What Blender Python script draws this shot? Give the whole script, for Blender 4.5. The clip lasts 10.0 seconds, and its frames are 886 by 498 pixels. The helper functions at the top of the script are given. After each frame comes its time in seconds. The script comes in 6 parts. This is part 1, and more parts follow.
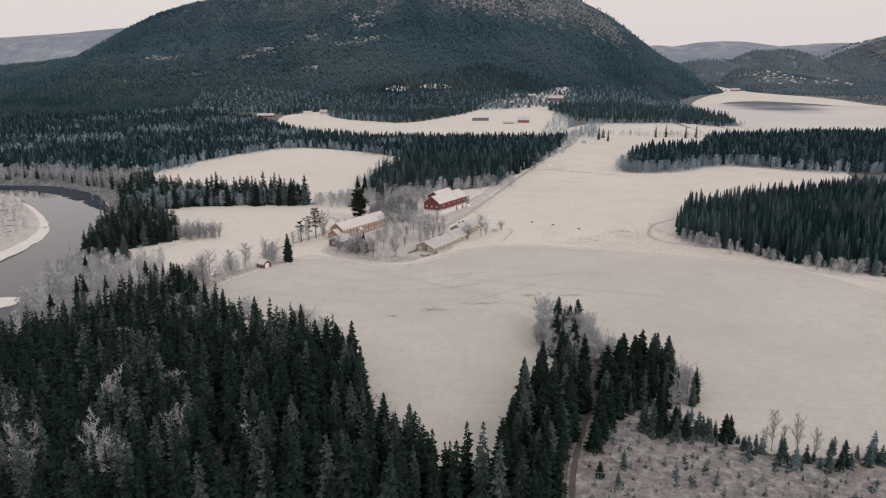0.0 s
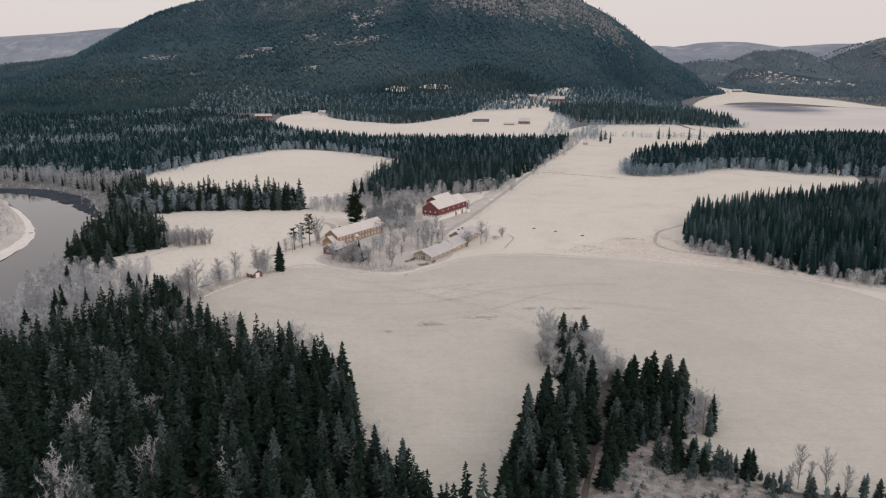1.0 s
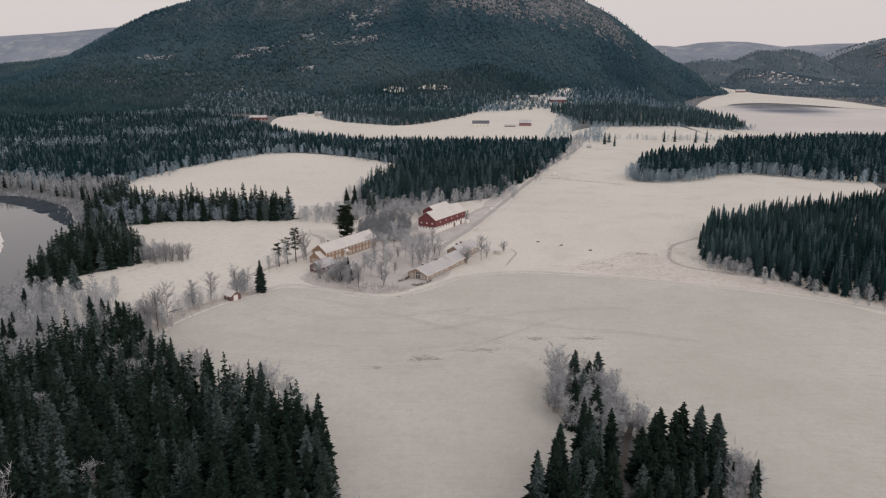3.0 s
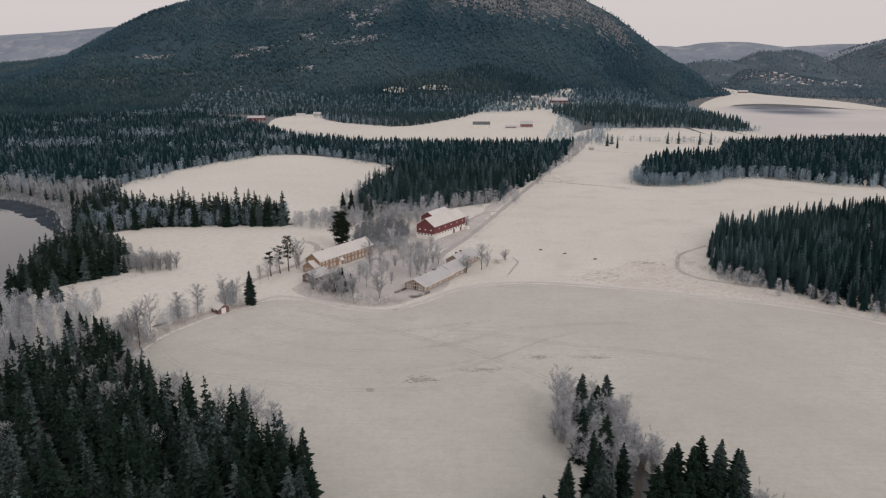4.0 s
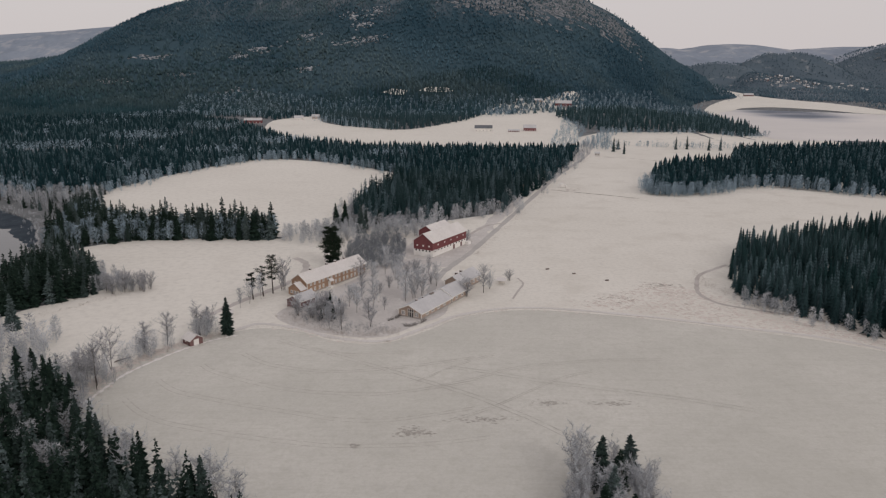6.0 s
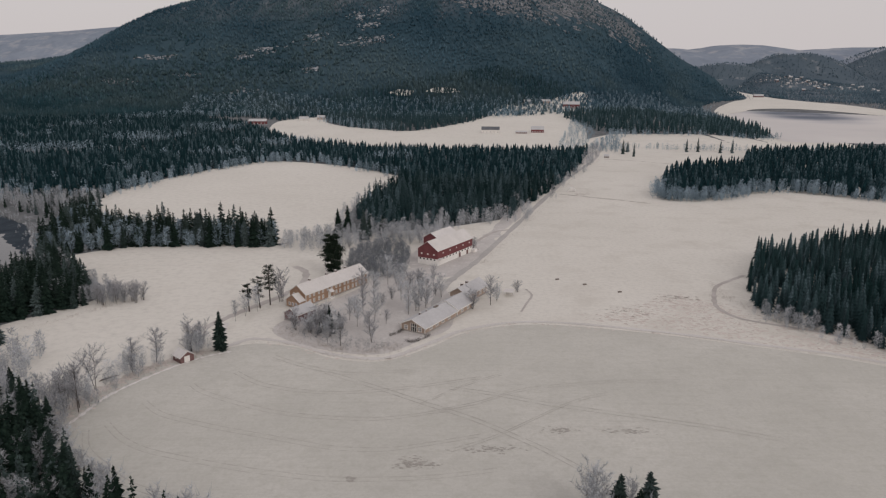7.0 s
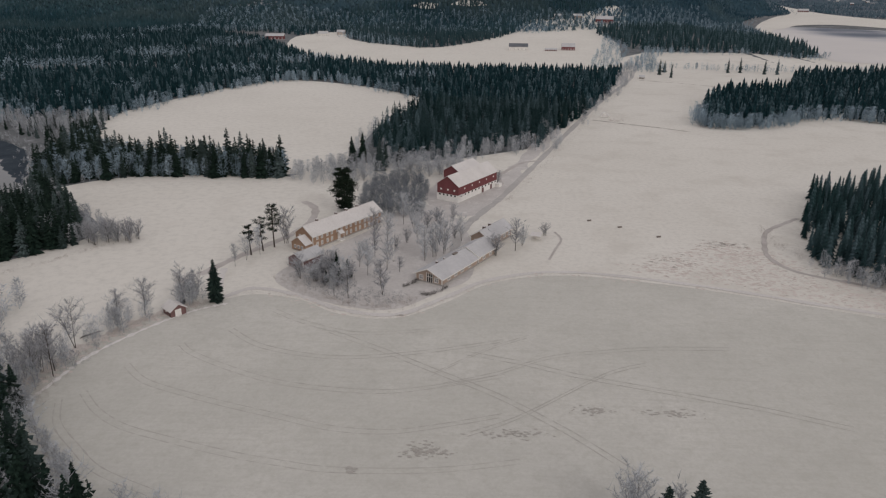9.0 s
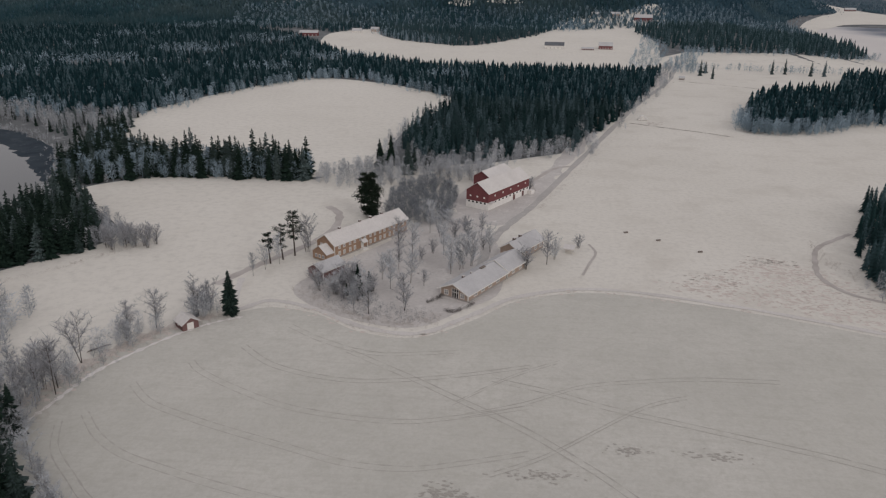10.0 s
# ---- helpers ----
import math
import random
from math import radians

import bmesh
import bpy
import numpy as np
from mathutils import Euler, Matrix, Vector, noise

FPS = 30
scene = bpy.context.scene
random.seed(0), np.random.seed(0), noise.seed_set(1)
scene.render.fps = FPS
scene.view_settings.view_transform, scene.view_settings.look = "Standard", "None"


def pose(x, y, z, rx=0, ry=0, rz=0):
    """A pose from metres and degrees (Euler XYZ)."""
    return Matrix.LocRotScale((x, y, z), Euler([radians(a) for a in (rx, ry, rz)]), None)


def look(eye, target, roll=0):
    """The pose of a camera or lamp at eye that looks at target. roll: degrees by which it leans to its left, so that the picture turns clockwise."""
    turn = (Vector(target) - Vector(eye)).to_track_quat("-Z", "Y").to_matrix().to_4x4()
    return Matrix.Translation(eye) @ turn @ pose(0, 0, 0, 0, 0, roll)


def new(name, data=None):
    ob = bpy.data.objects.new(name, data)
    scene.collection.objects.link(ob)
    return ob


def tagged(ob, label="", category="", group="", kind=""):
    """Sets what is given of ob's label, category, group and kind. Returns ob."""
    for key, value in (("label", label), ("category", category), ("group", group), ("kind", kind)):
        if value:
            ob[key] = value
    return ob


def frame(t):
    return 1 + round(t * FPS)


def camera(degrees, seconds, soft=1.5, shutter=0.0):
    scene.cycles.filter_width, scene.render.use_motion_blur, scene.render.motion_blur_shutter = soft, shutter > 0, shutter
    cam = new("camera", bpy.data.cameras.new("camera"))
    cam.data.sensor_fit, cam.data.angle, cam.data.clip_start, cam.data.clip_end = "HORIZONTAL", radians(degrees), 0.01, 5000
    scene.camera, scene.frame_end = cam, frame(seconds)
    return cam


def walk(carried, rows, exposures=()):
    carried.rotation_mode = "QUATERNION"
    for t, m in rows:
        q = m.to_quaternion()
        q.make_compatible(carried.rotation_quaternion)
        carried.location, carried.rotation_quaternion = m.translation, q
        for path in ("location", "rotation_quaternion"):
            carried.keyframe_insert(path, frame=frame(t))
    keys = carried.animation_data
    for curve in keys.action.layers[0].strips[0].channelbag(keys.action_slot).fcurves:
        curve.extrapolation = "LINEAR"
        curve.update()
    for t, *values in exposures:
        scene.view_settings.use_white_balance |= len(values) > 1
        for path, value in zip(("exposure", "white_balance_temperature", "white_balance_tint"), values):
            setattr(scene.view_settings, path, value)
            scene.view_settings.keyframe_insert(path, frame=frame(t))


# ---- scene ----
cam = camera(62.0, 10.0, soft=1.2)

PATH = [
    (0, (-1.916, -53.895, 82.466), (-1.921, -51.951, 81.996), -0.3),
    (0.5, (-1.62, -46.838, 82.673), (-1.624, -44.894, 82.203), -0.3),
    (1, (-1.302, -39.781, 83.021), (-1.307, -37.837, 82.551), -0.2),
    (1.5, (-1.02, -32.646, 83.306), (-1.025, -30.702, 82.836), -0.2),
    (2, (-0.637, -25.565, 83.509), (-0.643, -23.621, 83.039), -0.2),
    (2.5, (-0.348, -18.505, 83.68), (-0.353, -16.562, 83.21), -0.2),
    (4, (0.67, 2.498, 84.675), (0.664, 4.441, 84.204), -0.1),
    (4.5, (0.878, 9.685, 84.964), (0.872, 11.629, 84.493), -0.0),
    (5, (1.205, 16.852, 85.214), (1.2, 18.796, 84.744), 0.0),
    (5.5, (1.433, 23.786, 85.525), (1.428, 25.73, 85.056), 0.1),
    (7, (2.08, 44.321, 86.55), (2.053, 46.266, 86.082), 0.2),
    (7.5, (2.256, 51.244, 86.514), (2.218, 53.181, 86.018), 0.3),
    (8, (2.368, 58.197, 86.506), (2.319, 60.117, 85.949), 0.3),
    (8.5, (2.413, 65.292, 86.782), (2.351, 67.193, 86.163), 0.4),
    (9, (2.752, 72.288, 87.202), (2.664, 74.167, 86.522), 0.4),
    (9.5, (3.014, 78.964, 87.437), (2.886, 80.837, 86.747), 0.5),
    (10, (3.361, 85.651, 87.577), (3.188, 87.521, 86.889), 0.6),
]
walk(cam, [(t, look(eye, target, roll)) for t, eye, target, roll in PATH],
     exposures=[(0, 0.11, 6400, 13), (2.5, 0.0, 6350, 13), (5.5, -0.15, 6270, 12.5), (7.5, -0.23, 6210, 12), (9, -0.30, 6140, 11), (10, -0.34, 6110, 11)])


# ---- world, sun, exposure ----
world = bpy.data.worlds.new("overcast_sky")
scene.world = world
world.use_nodes = True
wn, wl = world.node_tree.nodes, world.node_tree.links
wn.clear()
sky = wn.new("ShaderNodeTexSky")
sky.sky_type = "NISHITA"
sky.sun_disc = False
sky.sun_elevation = radians(14)
sky.sun_rotation = radians(150)
sky.dust_density = 4.0
dim = wn.new("ShaderNodeVectorMath")
dim.operation = "SCALE"
dim.inputs["Scale"].default_value = 0.10
cloud = wn.new("ShaderNodeMix")
cloud.data_type = "RGBA"
cloud.inputs["Factor"].default_value = 0.88
cloud.inputs["B"].default_value = (0.745, 0.680, 0.645, 1)
back = wn.new("ShaderNodeBackground")
wout = wn.new("ShaderNodeOutputWorld")
wl.new(sky.outputs["Color"], dim.inputs[0])
wl.new(dim.outputs["Vector"], cloud.inputs["A"])
wl.new(cloud.outputs["Result"], back.inputs["Color"])
wl.new(back.outputs["Background"], wout.inputs["Surface"])
back.inputs["Strength"].default_value = 1.0

sun_data = bpy.data.lights.new("sun", "SUN")
sun_data.energy = 0.78
sun_data.angle = radians(25)
sun_data.color = (1.0, 0.93, 0.86)
sun = new("sun", sun_data)
sun.matrix_world = look((300, -200, 300), (0, 200, 0))


# ---- materials ----
def nodes_of(name, roughness=0.85):
    mat = bpy.data.materials.new(name)
    mat.use_nodes = True
    nt = mat.node_tree
    b = nt.nodes["Principled BSDF"]
    b.inputs["Roughness"].default_value = roughness
    b.inputs["Specular IOR Level"].default_value = 0.06
    return mat, nt, b


def noise_node(nt, scale, detail=4.0, rough=0.6, vec=None):
    n = nt.nodes.new("ShaderNodeTexNoise")
    n.inputs["Scale"].default_value = scale
    n.inputs["Detail"].default_value = detail
    n.inputs["Roughness"].default_value = rough
    if vec is None:
        g = nt.nodes.new("ShaderNodeNewGeometry")
        vec = g.outputs["Position"]
    nt.links.new(vec, n.inputs["Vector"])
    return n.outputs["Fac"]


def ramp(nt, fac, a, b):
    """0 below a, 1 above b"""
    r = nt.nodes.new("ShaderNodeMapRange")
    r.inputs["From Min"].default_value = a
    r.inputs["From Max"].default_value = b
    nt.links.new(fac, r.inputs["Value"])
    return r.outputs["Result"]


def mul(nt, a, b):
    m = nt.nodes.new("ShaderNodeMath")
    m.operation = "MULTIPLY"
    m.use_clamp = True
    nt.links.new(a, m.inputs[0])
    if isinstance(b, (int, float)):
        m.inputs[1].default_value = b
    else:
        nt.links.new(b, m.inputs[1])
    return m.outputs[0]


def mixc(nt, fac, a, b):
    m = nt.nodes.new("ShaderNodeMix")
    m.data_type = "RGBA"
    for v, key in ((a, "A"), (b, "B")):
        if isinstance(v, tuple):
            m.inputs[key].default_value = (*v, 1)
        else:
            nt.links.new(v, m.inputs[key])
    if isinstance(fac, (int, float)):
        m.inputs["Factor"].default_value = fac
    else:
        nt.links.new(fac, m.inputs["Factor"])
    return m.outputs["Result"]


def bump(nt, b, fac, strength, dist):
    n = nt.nodes.new("ShaderNodeBump")
    n.inputs["Strength"].default_value = strength
    n.inputs["Distance"].default_value = dist
    nt.links.new(fac, n.inputs["Height"])
    nt.links.new(n.outputs["Normal"], b.inputs["Normal"])


def surface(name, c1, c2, scales=(0.05, 1.5), c3=None, roughness=0.9, bump_amount=0.3, bump_dist=0.05, spots=(0.55, 0.75)):
    """Two tones over a large and a small noise, and a third in spots."""
    mat, nt, b = nodes_of(name, roughness)
    big = noise_node(nt, scales[0], 5.0)
    small = noise_node(nt, scales[1], 4.0, 0.7)
    col = mixc(nt, ramp(nt, big, 0.32, 0.68), c1, c2)
    dark = tuple(0.5 * v for v in c2)
    col = mixc(nt, mul(nt, ramp(nt, small, 0.45, 0.8), 0.35), col, dark)
    if c3:
        spot = noise_node(nt, scales[0] * 3.7, 6.0, 0.65)
        col = mixc(nt, ramp(nt, spot, *spots), col, c3)
    nt.links.new(col, b.inputs["Base Color"])
    bump(nt, b, small, bump_amount, bump_dist)
    return mat


def field_material():
    """Frosted field: cloudy tones, fine grain and faint streaks left by the plough."""
    mat, nt, b = nodes_of("frosted_ploughland", 0.92)
    geo = nt.nodes.new("ShaderNodeNewGeometry")
    mp = nt.nodes.new("ShaderNodeMapping")
    mp.inputs["Rotation"].default_value = (0, 0, radians(-14))
    mp.inputs["Scale"].default_value = (0.05, 0.9, 1)
    nt.links.new(geo.outputs["Position"], mp.inputs["Vector"])
    cloudy = noise_node(nt, 0.018, 6.0, 0.62)
    patch = noise_node(nt, 0.11, 6.0, 0.68)
    grain = noise_node(nt, 1.1, 5.0, 0.75)
    streak = noise_node(nt, 1.0, 4.0, 0.6, mp.outputs["Vector"])
    col = mixc(nt, ramp(nt, cloudy, 0.34, 0.66), (0.61, 0.60, 0.56), (0.52, 0.515, 0.475))
    col = mixc(nt, mul(nt, ramp(nt, patch, 0.48, 0.72), 0.45), col, (0.46, 0.455, 0.42))
    col = mixc(nt, mul(nt, ramp(nt, streak, 0.5, 0.72), 0.30), col, (0.45, 0.44, 0.40))
    col = mixc(nt, mul(nt, ramp(nt, grain, 0.42, 0.75), 0.40), col, (0.40, 0.39, 0.355))
    tuft = noise_node(nt, 0.42, 5.0, 0.7)
    col = mixc(nt, mul(nt, ramp(nt, tuft, 0.47, 0.70), 0.42), col, (0.43, 0.425, 0.375))
    nt.links.new(col, b.inputs["Base Color"])
    bump(nt, b, grain, 0.4, 0.08)
    return mat


def needle_material(name, dark, light, frost, reach, grain=0.9, few=0.55, stand=None, stand_scale=0.0042):
    """Needles: each tree has a tint of its own, and rime on the upper side of the boughs."""
    mat, nt, b = nodes_of(name, 0.8)
    att = nt.nodes.new("ShaderNodeAttribute")
    att.attribute_name = "tint"
    info = nt.nodes.new("ShaderNodeObjectInfo")
    add = nt.nodes.new("ShaderNodeMath")
    add.operation = "ADD"
    nt.links.new(att.outputs["Fac"], add.inputs[0])
    nt.links.new(info.outputs["Random"], add.inputs[1])
    tint = nt.nodes.new("ShaderNodeMath")
    tint.operation = "FRACT"
    nt.links.new(add.outputs[0], tint.inputs[0])
    t = tint.outputs[0]
    col = mixc(nt, ramp(nt, noise_node(nt, grain, 3.0), 0.35, 0.7), dark, light)
    if stand:
        col = mixc(nt, mul(nt, ramp(nt, noise_node(nt, stand_scale, 5.0, 0.65), 0.46, 0.62), 0.8), col, stand)
    geo = nt.nodes.new("ShaderNodeNewGeometry")
    sep = nt.nodes.new("ShaderNodeSeparateXYZ")
    nt.links.new(geo.outputs["Normal"], sep.inputs[0])
    ab = nt.nodes.new("ShaderNodeMath")
    ab.operation = "ABSOLUTE"
    nt.links.new(sep.outputs["Z"], ab.inputs[0])
    rime = mul(nt, ramp(nt, ab.outputs[0], 0.2, 0.9), ramp(nt, noise_node(nt, 1.7, 3.0), 0.3, 0.7))
    rime = mul(nt, rime, ramp(nt, t, few, 1.0))
    col = mixc(nt, mul(nt, rime, reach), col, frost)
    nt.links.new(col, b.inputs["Base Color"])
    return mat


FROST = (0.26, 0.365, 0.42)
RIME = (0.25, 0.32, 0.34)
M_SPRUCE = needle_material("spruce_needles", (0.0046, 0.0118, 0.0096), (0.026, 0.046, 0.035), RIME, 0.55, 0.9, 0.62)
# Spruce farther off: cool blue cast of distance put into the needle colour.
M_FARSPRUCE = needle_material("distance_tinted_spruce", (0.0038, 0.0170, 0.0222), (0.014, 0.042, 0.050), FROST, 0.7, 0.4, 0.5)
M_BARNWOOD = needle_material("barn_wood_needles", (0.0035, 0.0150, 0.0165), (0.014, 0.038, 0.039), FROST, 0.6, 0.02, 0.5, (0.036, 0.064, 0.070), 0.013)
# Mountain and lakeside woods: blue haze of distance put into the needle colours.
M_SLOPE = needle_material("hazed_hillside_needles", (0.019, 0.048, 0.070), (0.050, 0.098, 0.130), FROST, 0.25, 0.006, 0.55, (0.072, 0.110, 0.120))
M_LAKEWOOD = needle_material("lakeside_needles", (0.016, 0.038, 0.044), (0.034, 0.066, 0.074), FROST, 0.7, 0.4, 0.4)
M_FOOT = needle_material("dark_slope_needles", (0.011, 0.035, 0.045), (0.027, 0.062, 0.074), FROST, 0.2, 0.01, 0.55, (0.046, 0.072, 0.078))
M_SAPLING = needle_material("rimed_sapling_needles", (0.030, 0.052, 0.052), (0.085, 0.12, 0.12), FROST, 0.8)


def twig_material(name, pale, grey):
    """Twigs thick with rime, each tree paler or greyer than the next."""
    mat, nt, b = nodes_of(name, 0.9)
    att = nt.nodes.new("ShaderNodeAttribute")
    att.attribute_name = "tint"
    col = mixc(nt, ramp(nt, att.outputs["Fac"], 0.0, 1.0), pale, grey)
    col = mixc(nt, mul(nt, ramp(nt, noise_node(nt, 0.5, 3.0), 0.4, 0.7), 0.5), col, tuple(0.6 * v for v in grey))
    nt.links.new(col, b.inputs["Base Color"])
    return mat


M_TWIG = twig_material("rimed_twigs", (0.61, 0.635, 0.67), (0.30, 0.32, 0.345))
# Farther birches: rimed twigs with the cool cast of distance in their colour.
M_FARTWIG = twig_material("distance_tinted_rimed_twigs", (0.44, 0.55, 0.64), (0.19, 0.26, 0.31))
# Birches beyond the lake: distance haze flattens and dims the painted rime colour.
M_HAZETWIG = twig_material("hazed_shore_twigs", (0.42, 0.45, 0.49), (0.22, 0.25, 0.29))
M_BARE = surface("bare_twigs", (0.31, 0.32, 0.34), (0.44, 0.45, 0.475), (0.3, 3.0), bump_amount=0.1)
M_THICKET = surface("grey_thicket_twigs", (0.155, 0.172, 0.195), (0.255, 0.278, 0.305), (0.15, 2.0), bump_amount=0.1)
M_BARK = surface("grey_bark", (0.10, 0.085, 0.075), (0.06, 0.05, 0.045), (0.6, 6.0))
M_BIRCHBARK = surface("pale_birch_bark", (0.42, 0.40, 0.38), (0.2, 0.19, 0.18), (0.8, 5.0))
M_PINE = needle_material("pine_needles", (0.012, 0.022, 0.016), (0.030, 0.042, 0.028), FROST, 0.15)

M_FLOOR = surface("frosty_forest_floor", (0.20, 0.21, 0.22), (0.12, 0.13, 0.135), (0.03, 0.9), (0.36, 0.37, 0.39))
M_MEADOW = surface("frosted_meadow_grass", (0.715, 0.695, 0.645), (0.66, 0.64, 0.59), (0.012, 0.5), (0.56, 0.535, 0.485), spots=(0.5, 0.8))
M_FIELD = field_material()
M_STUBBLE = surface("frosted_stubble_field", (0.725, 0.705, 0.655), (0.67, 0.65, 0.60), (0.010, 0.3), (0.59, 0.565, 0.515), spots=(0.55, 0.9))
M_YARD = surface("frosted_garden_lawn", (0.60, 0.58, 0.56), (0.50, 0.48, 0.465), (0.06, 0.9), (0.68, 0.66, 0.64))
M_ROUGH = surface("withered_rough_grass", (0.66, 0.62, 0.58), (0.52, 0.475, 0.44), (0.05, 0.8), (0.72, 0.69, 0.66))
M_MUD = surface("dark_forest_mud", (0.10, 0.092, 0.084), (0.15, 0.138, 0.126), (0.15, 1.5))
M_CLEAR = surface("felled_ground", (0.29, 0.265, 0.25), (0.20, 0.182, 0.172), (0.12, 1.4), (0.46, 0.45, 0.45), spots=(0.46, 0.66))
M_MUDDY = surface("frozen_muddy_wheel_track", (0.42, 0.39, 0.37), (0.55, 0.52, 0.50), (0.15, 1.2))
M_DIRT = surface("frozen_dirt", (0.26, 0.225, 0.205), (0.36, 0.325, 0.30), (0.1, 1.5))
M_ROAD = surface("frozen_gravel_road", (0.66, 0.64, 0.62), (0.57, 0.55, 0.53), (0.05, 1.2))
M_GRAVEL = surface("dark_frozen_gravel", (0.50, 0.485, 0.47), (0.41, 0.40, 0.39), (0.05, 1.2), (0.60, 0.58, 0.56))
M_TRACK = surface("wheel_rut_soil", (0.425, 0.41, 0.38), (0.485, 0.47, 0.435), (0.05, 0.8), bump_amount=0.1)
M_SCUFF = surface("bare_soil_patch", (0.41, 0.39, 0.36), (0.48, 0.46, 0.43), (0.1, 0.8))
M_SNOWBAR = surface("snowy_gravel_bar", (0.80, 0.78, 0.76), (0.72, 0.70, 0.68), (0.03, 0.4))



def water_material():
    mat, nt, b = nodes_of("dark_river_water", 0.05)
    b.inputs["Base Color"].default_value = (0.025, 0.032, 0.036, 1)
    b.inputs["Specular IOR Level"].default_value = 0.5
    bump(nt, b, noise_node(nt, 0.35, 3.0), 0.06, 0.1)
    return mat


M_WATER = water_material()
# Reflection of the dark far woods painted as water colour, so specular is off.
M_RIPPLE = surface("rippled_dark_reflection", (0.040, 0.052, 0.066), (0.065, 0.080, 0.096), (0.05, 0.5), (0.13, 0.145, 0.165), roughness=0.8, bump_amount=0.5, bump_dist=0.3, spots=(0.56, 0.8))
M_RIPPLE.node_tree.nodes["Principled BSDF"].inputs["Specular IOR Level"].default_value = 0.0


def lake_streaks():
    """Lake ice: frosted all over, dark round the stretch that stays open, in streaks along the wind."""
    mat, nt, b = nodes_of("streaked_lake_ice", 0.45)
    geo = nt.nodes.new("ShaderNodeNewGeometry")
    mp = nt.nodes.new("ShaderNodeMapping")
    mp.inputs["Rotation"].default_value = (0, 0, radians(12))
    mp.inputs["Scale"].default_value = (0.004, 0.018, 1)
    nt.links.new(geo.outputs["Position"], mp.inputs["Vector"])
    streak = noise_node(nt, 1.0, 6.0, 0.65, mp.outputs["Vector"])
    spot = nt.nodes.new("ShaderNodeMapping")
    spot.vector_type = "TEXTURE"
    spot.inputs["Location"].default_value = (735, 1640, 0)
    spot.inputs["Rotation"].default_value = (0, 0, radians(-10))
    spot.inputs["Scale"].default_value = (120, 330, 400)
    nt.links.new(geo.outputs["Position"], spot.inputs["Vector"])
    ball = nt.nodes.new("ShaderNodeTexGradient")
    ball.gradient_type = "SPHERICAL"
    nt.links.new(spot.outputs["Vector"], ball.inputs["Vector"])
    near = ball.outputs["Fac"]
    cloudy = noise_node(nt, 0.004, 5.0)
    col = mixc(nt, ramp(nt, cloudy, 0.35, 0.65), (0.66, 0.635, 0.615), (0.58, 0.56, 0.55))
    col = mixc(nt, mul(nt, ramp(nt, near, 0.0, 0.45), ramp(nt, streak, 0.3, 0.6)), col, (0.30, 0.32, 0.37))
    col = mixc(nt, mul(nt, ramp(nt, near, 0.22, 0.62), ramp(nt, streak, 0.28, 0.5)), col, (0.075, 0.10, 0.145))
    nt.links.new(col, b.inputs["Base Color"])
    return mat


M_LAKE = lake_streaks()


def hill_material():
    """Open hillside: heath below, bare rock with frost above, furrowed down the fall of the slope."""
    mat, nt, b = nodes_of("hazed_frosted_heath", 0.9)
    big = noise_node(nt, 0.004, 6.0)
    mid = noise_node(nt, 0.02, 6.0, 0.7)
    where = nt.nodes.new("ShaderNodeNewGeometry")
    mp = nt.nodes.new("ShaderNodeMapping")
    mp.inputs["Rotation"].default_value = (0, 0, radians(-24))
    mp.inputs["Scale"].default_value = (0.016, 0.0045, 0.004)
    nt.links.new(where.outputs["Position"], mp.inputs["Vector"])
    gully = noise_node(nt, 1.0, 6.0, 0.62, mp.outputs["Vector"])
    # heath tones carry the blue haze of distance in their colour
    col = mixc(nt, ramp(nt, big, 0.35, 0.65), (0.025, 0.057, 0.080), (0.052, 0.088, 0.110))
    up = nt.nodes.new("ShaderNodeSeparateXYZ")
    nt.links.new(where.outputs["Position"], up.inputs[0])
    rock = mul(nt, ramp(nt, gully, 0.44, 0.60), ramp(nt, up.outputs["Z"], 190, 340))
    col = mixc(nt, rock, col, (0.21, 0.215, 0.235))
    crag = mul(nt, ramp(nt, mid, 0.54, 0.66), ramp(nt, up.outputs["Z"], 170, 300))
    col = mixc(nt, mul(nt, crag, 0.6), col, (0.22, 0.225, 0.24))
    nt.links.new(col, b.inputs["Base Color"])
    bump(nt, b, gully, 0.8, 12.0)
    return mat


M_HILL = hill_material()
# Far hills: blue-grey distance haze put into the frosted ground's base colours.
M_FARHILL = surface("hazed_distant_hills", (0.27, 0.31, 0.37), (0.20, 0.24, 0.30), (0.003, 0.02), (0.40, 0.41, 0.44), spots=(0.5, 0.72))
M_MIDHILL = surface("hazed_frosted_valley_hills", (0.075, 0.105, 0.135), (0.115, 0.15, 0.18), (0.005, 0.02), (0.26, 0.28, 0.30), spots=(0.58, 0.74))
# Trees on the far hills: pale blue haze painted into the needles.
M_FARTREES = needle_material("hazed_far_needles", (0.050, 0.084, 0.113), (0.105, 0.148, 0.178), FROST, 0.4, 0.01)
M_VILLAGE = surface("far_frosted_clearing", (0.52, 0.50, 0.49), (0.38, 0.38, 0.39), (0.02, 0.2), (0.20, 0.22, 0.25), spots=(0.5, 0.6))
M_CRAG = surface("frosted_summit_crag", (0.25, 0.26, 0.28), (0.16, 0.17, 0.19), (0.03, 0.15), (0.09, 0.105, 0.115), spots=(0.42, 0.58))
M_SNOWROCK = surface("frosted_rock_slab", (0.40, 0.42, 0.45), (0.26, 0.28, 0.31), (0.03, 0.15), (0.10, 0.115, 0.125), spots=(0.42, 0.58))


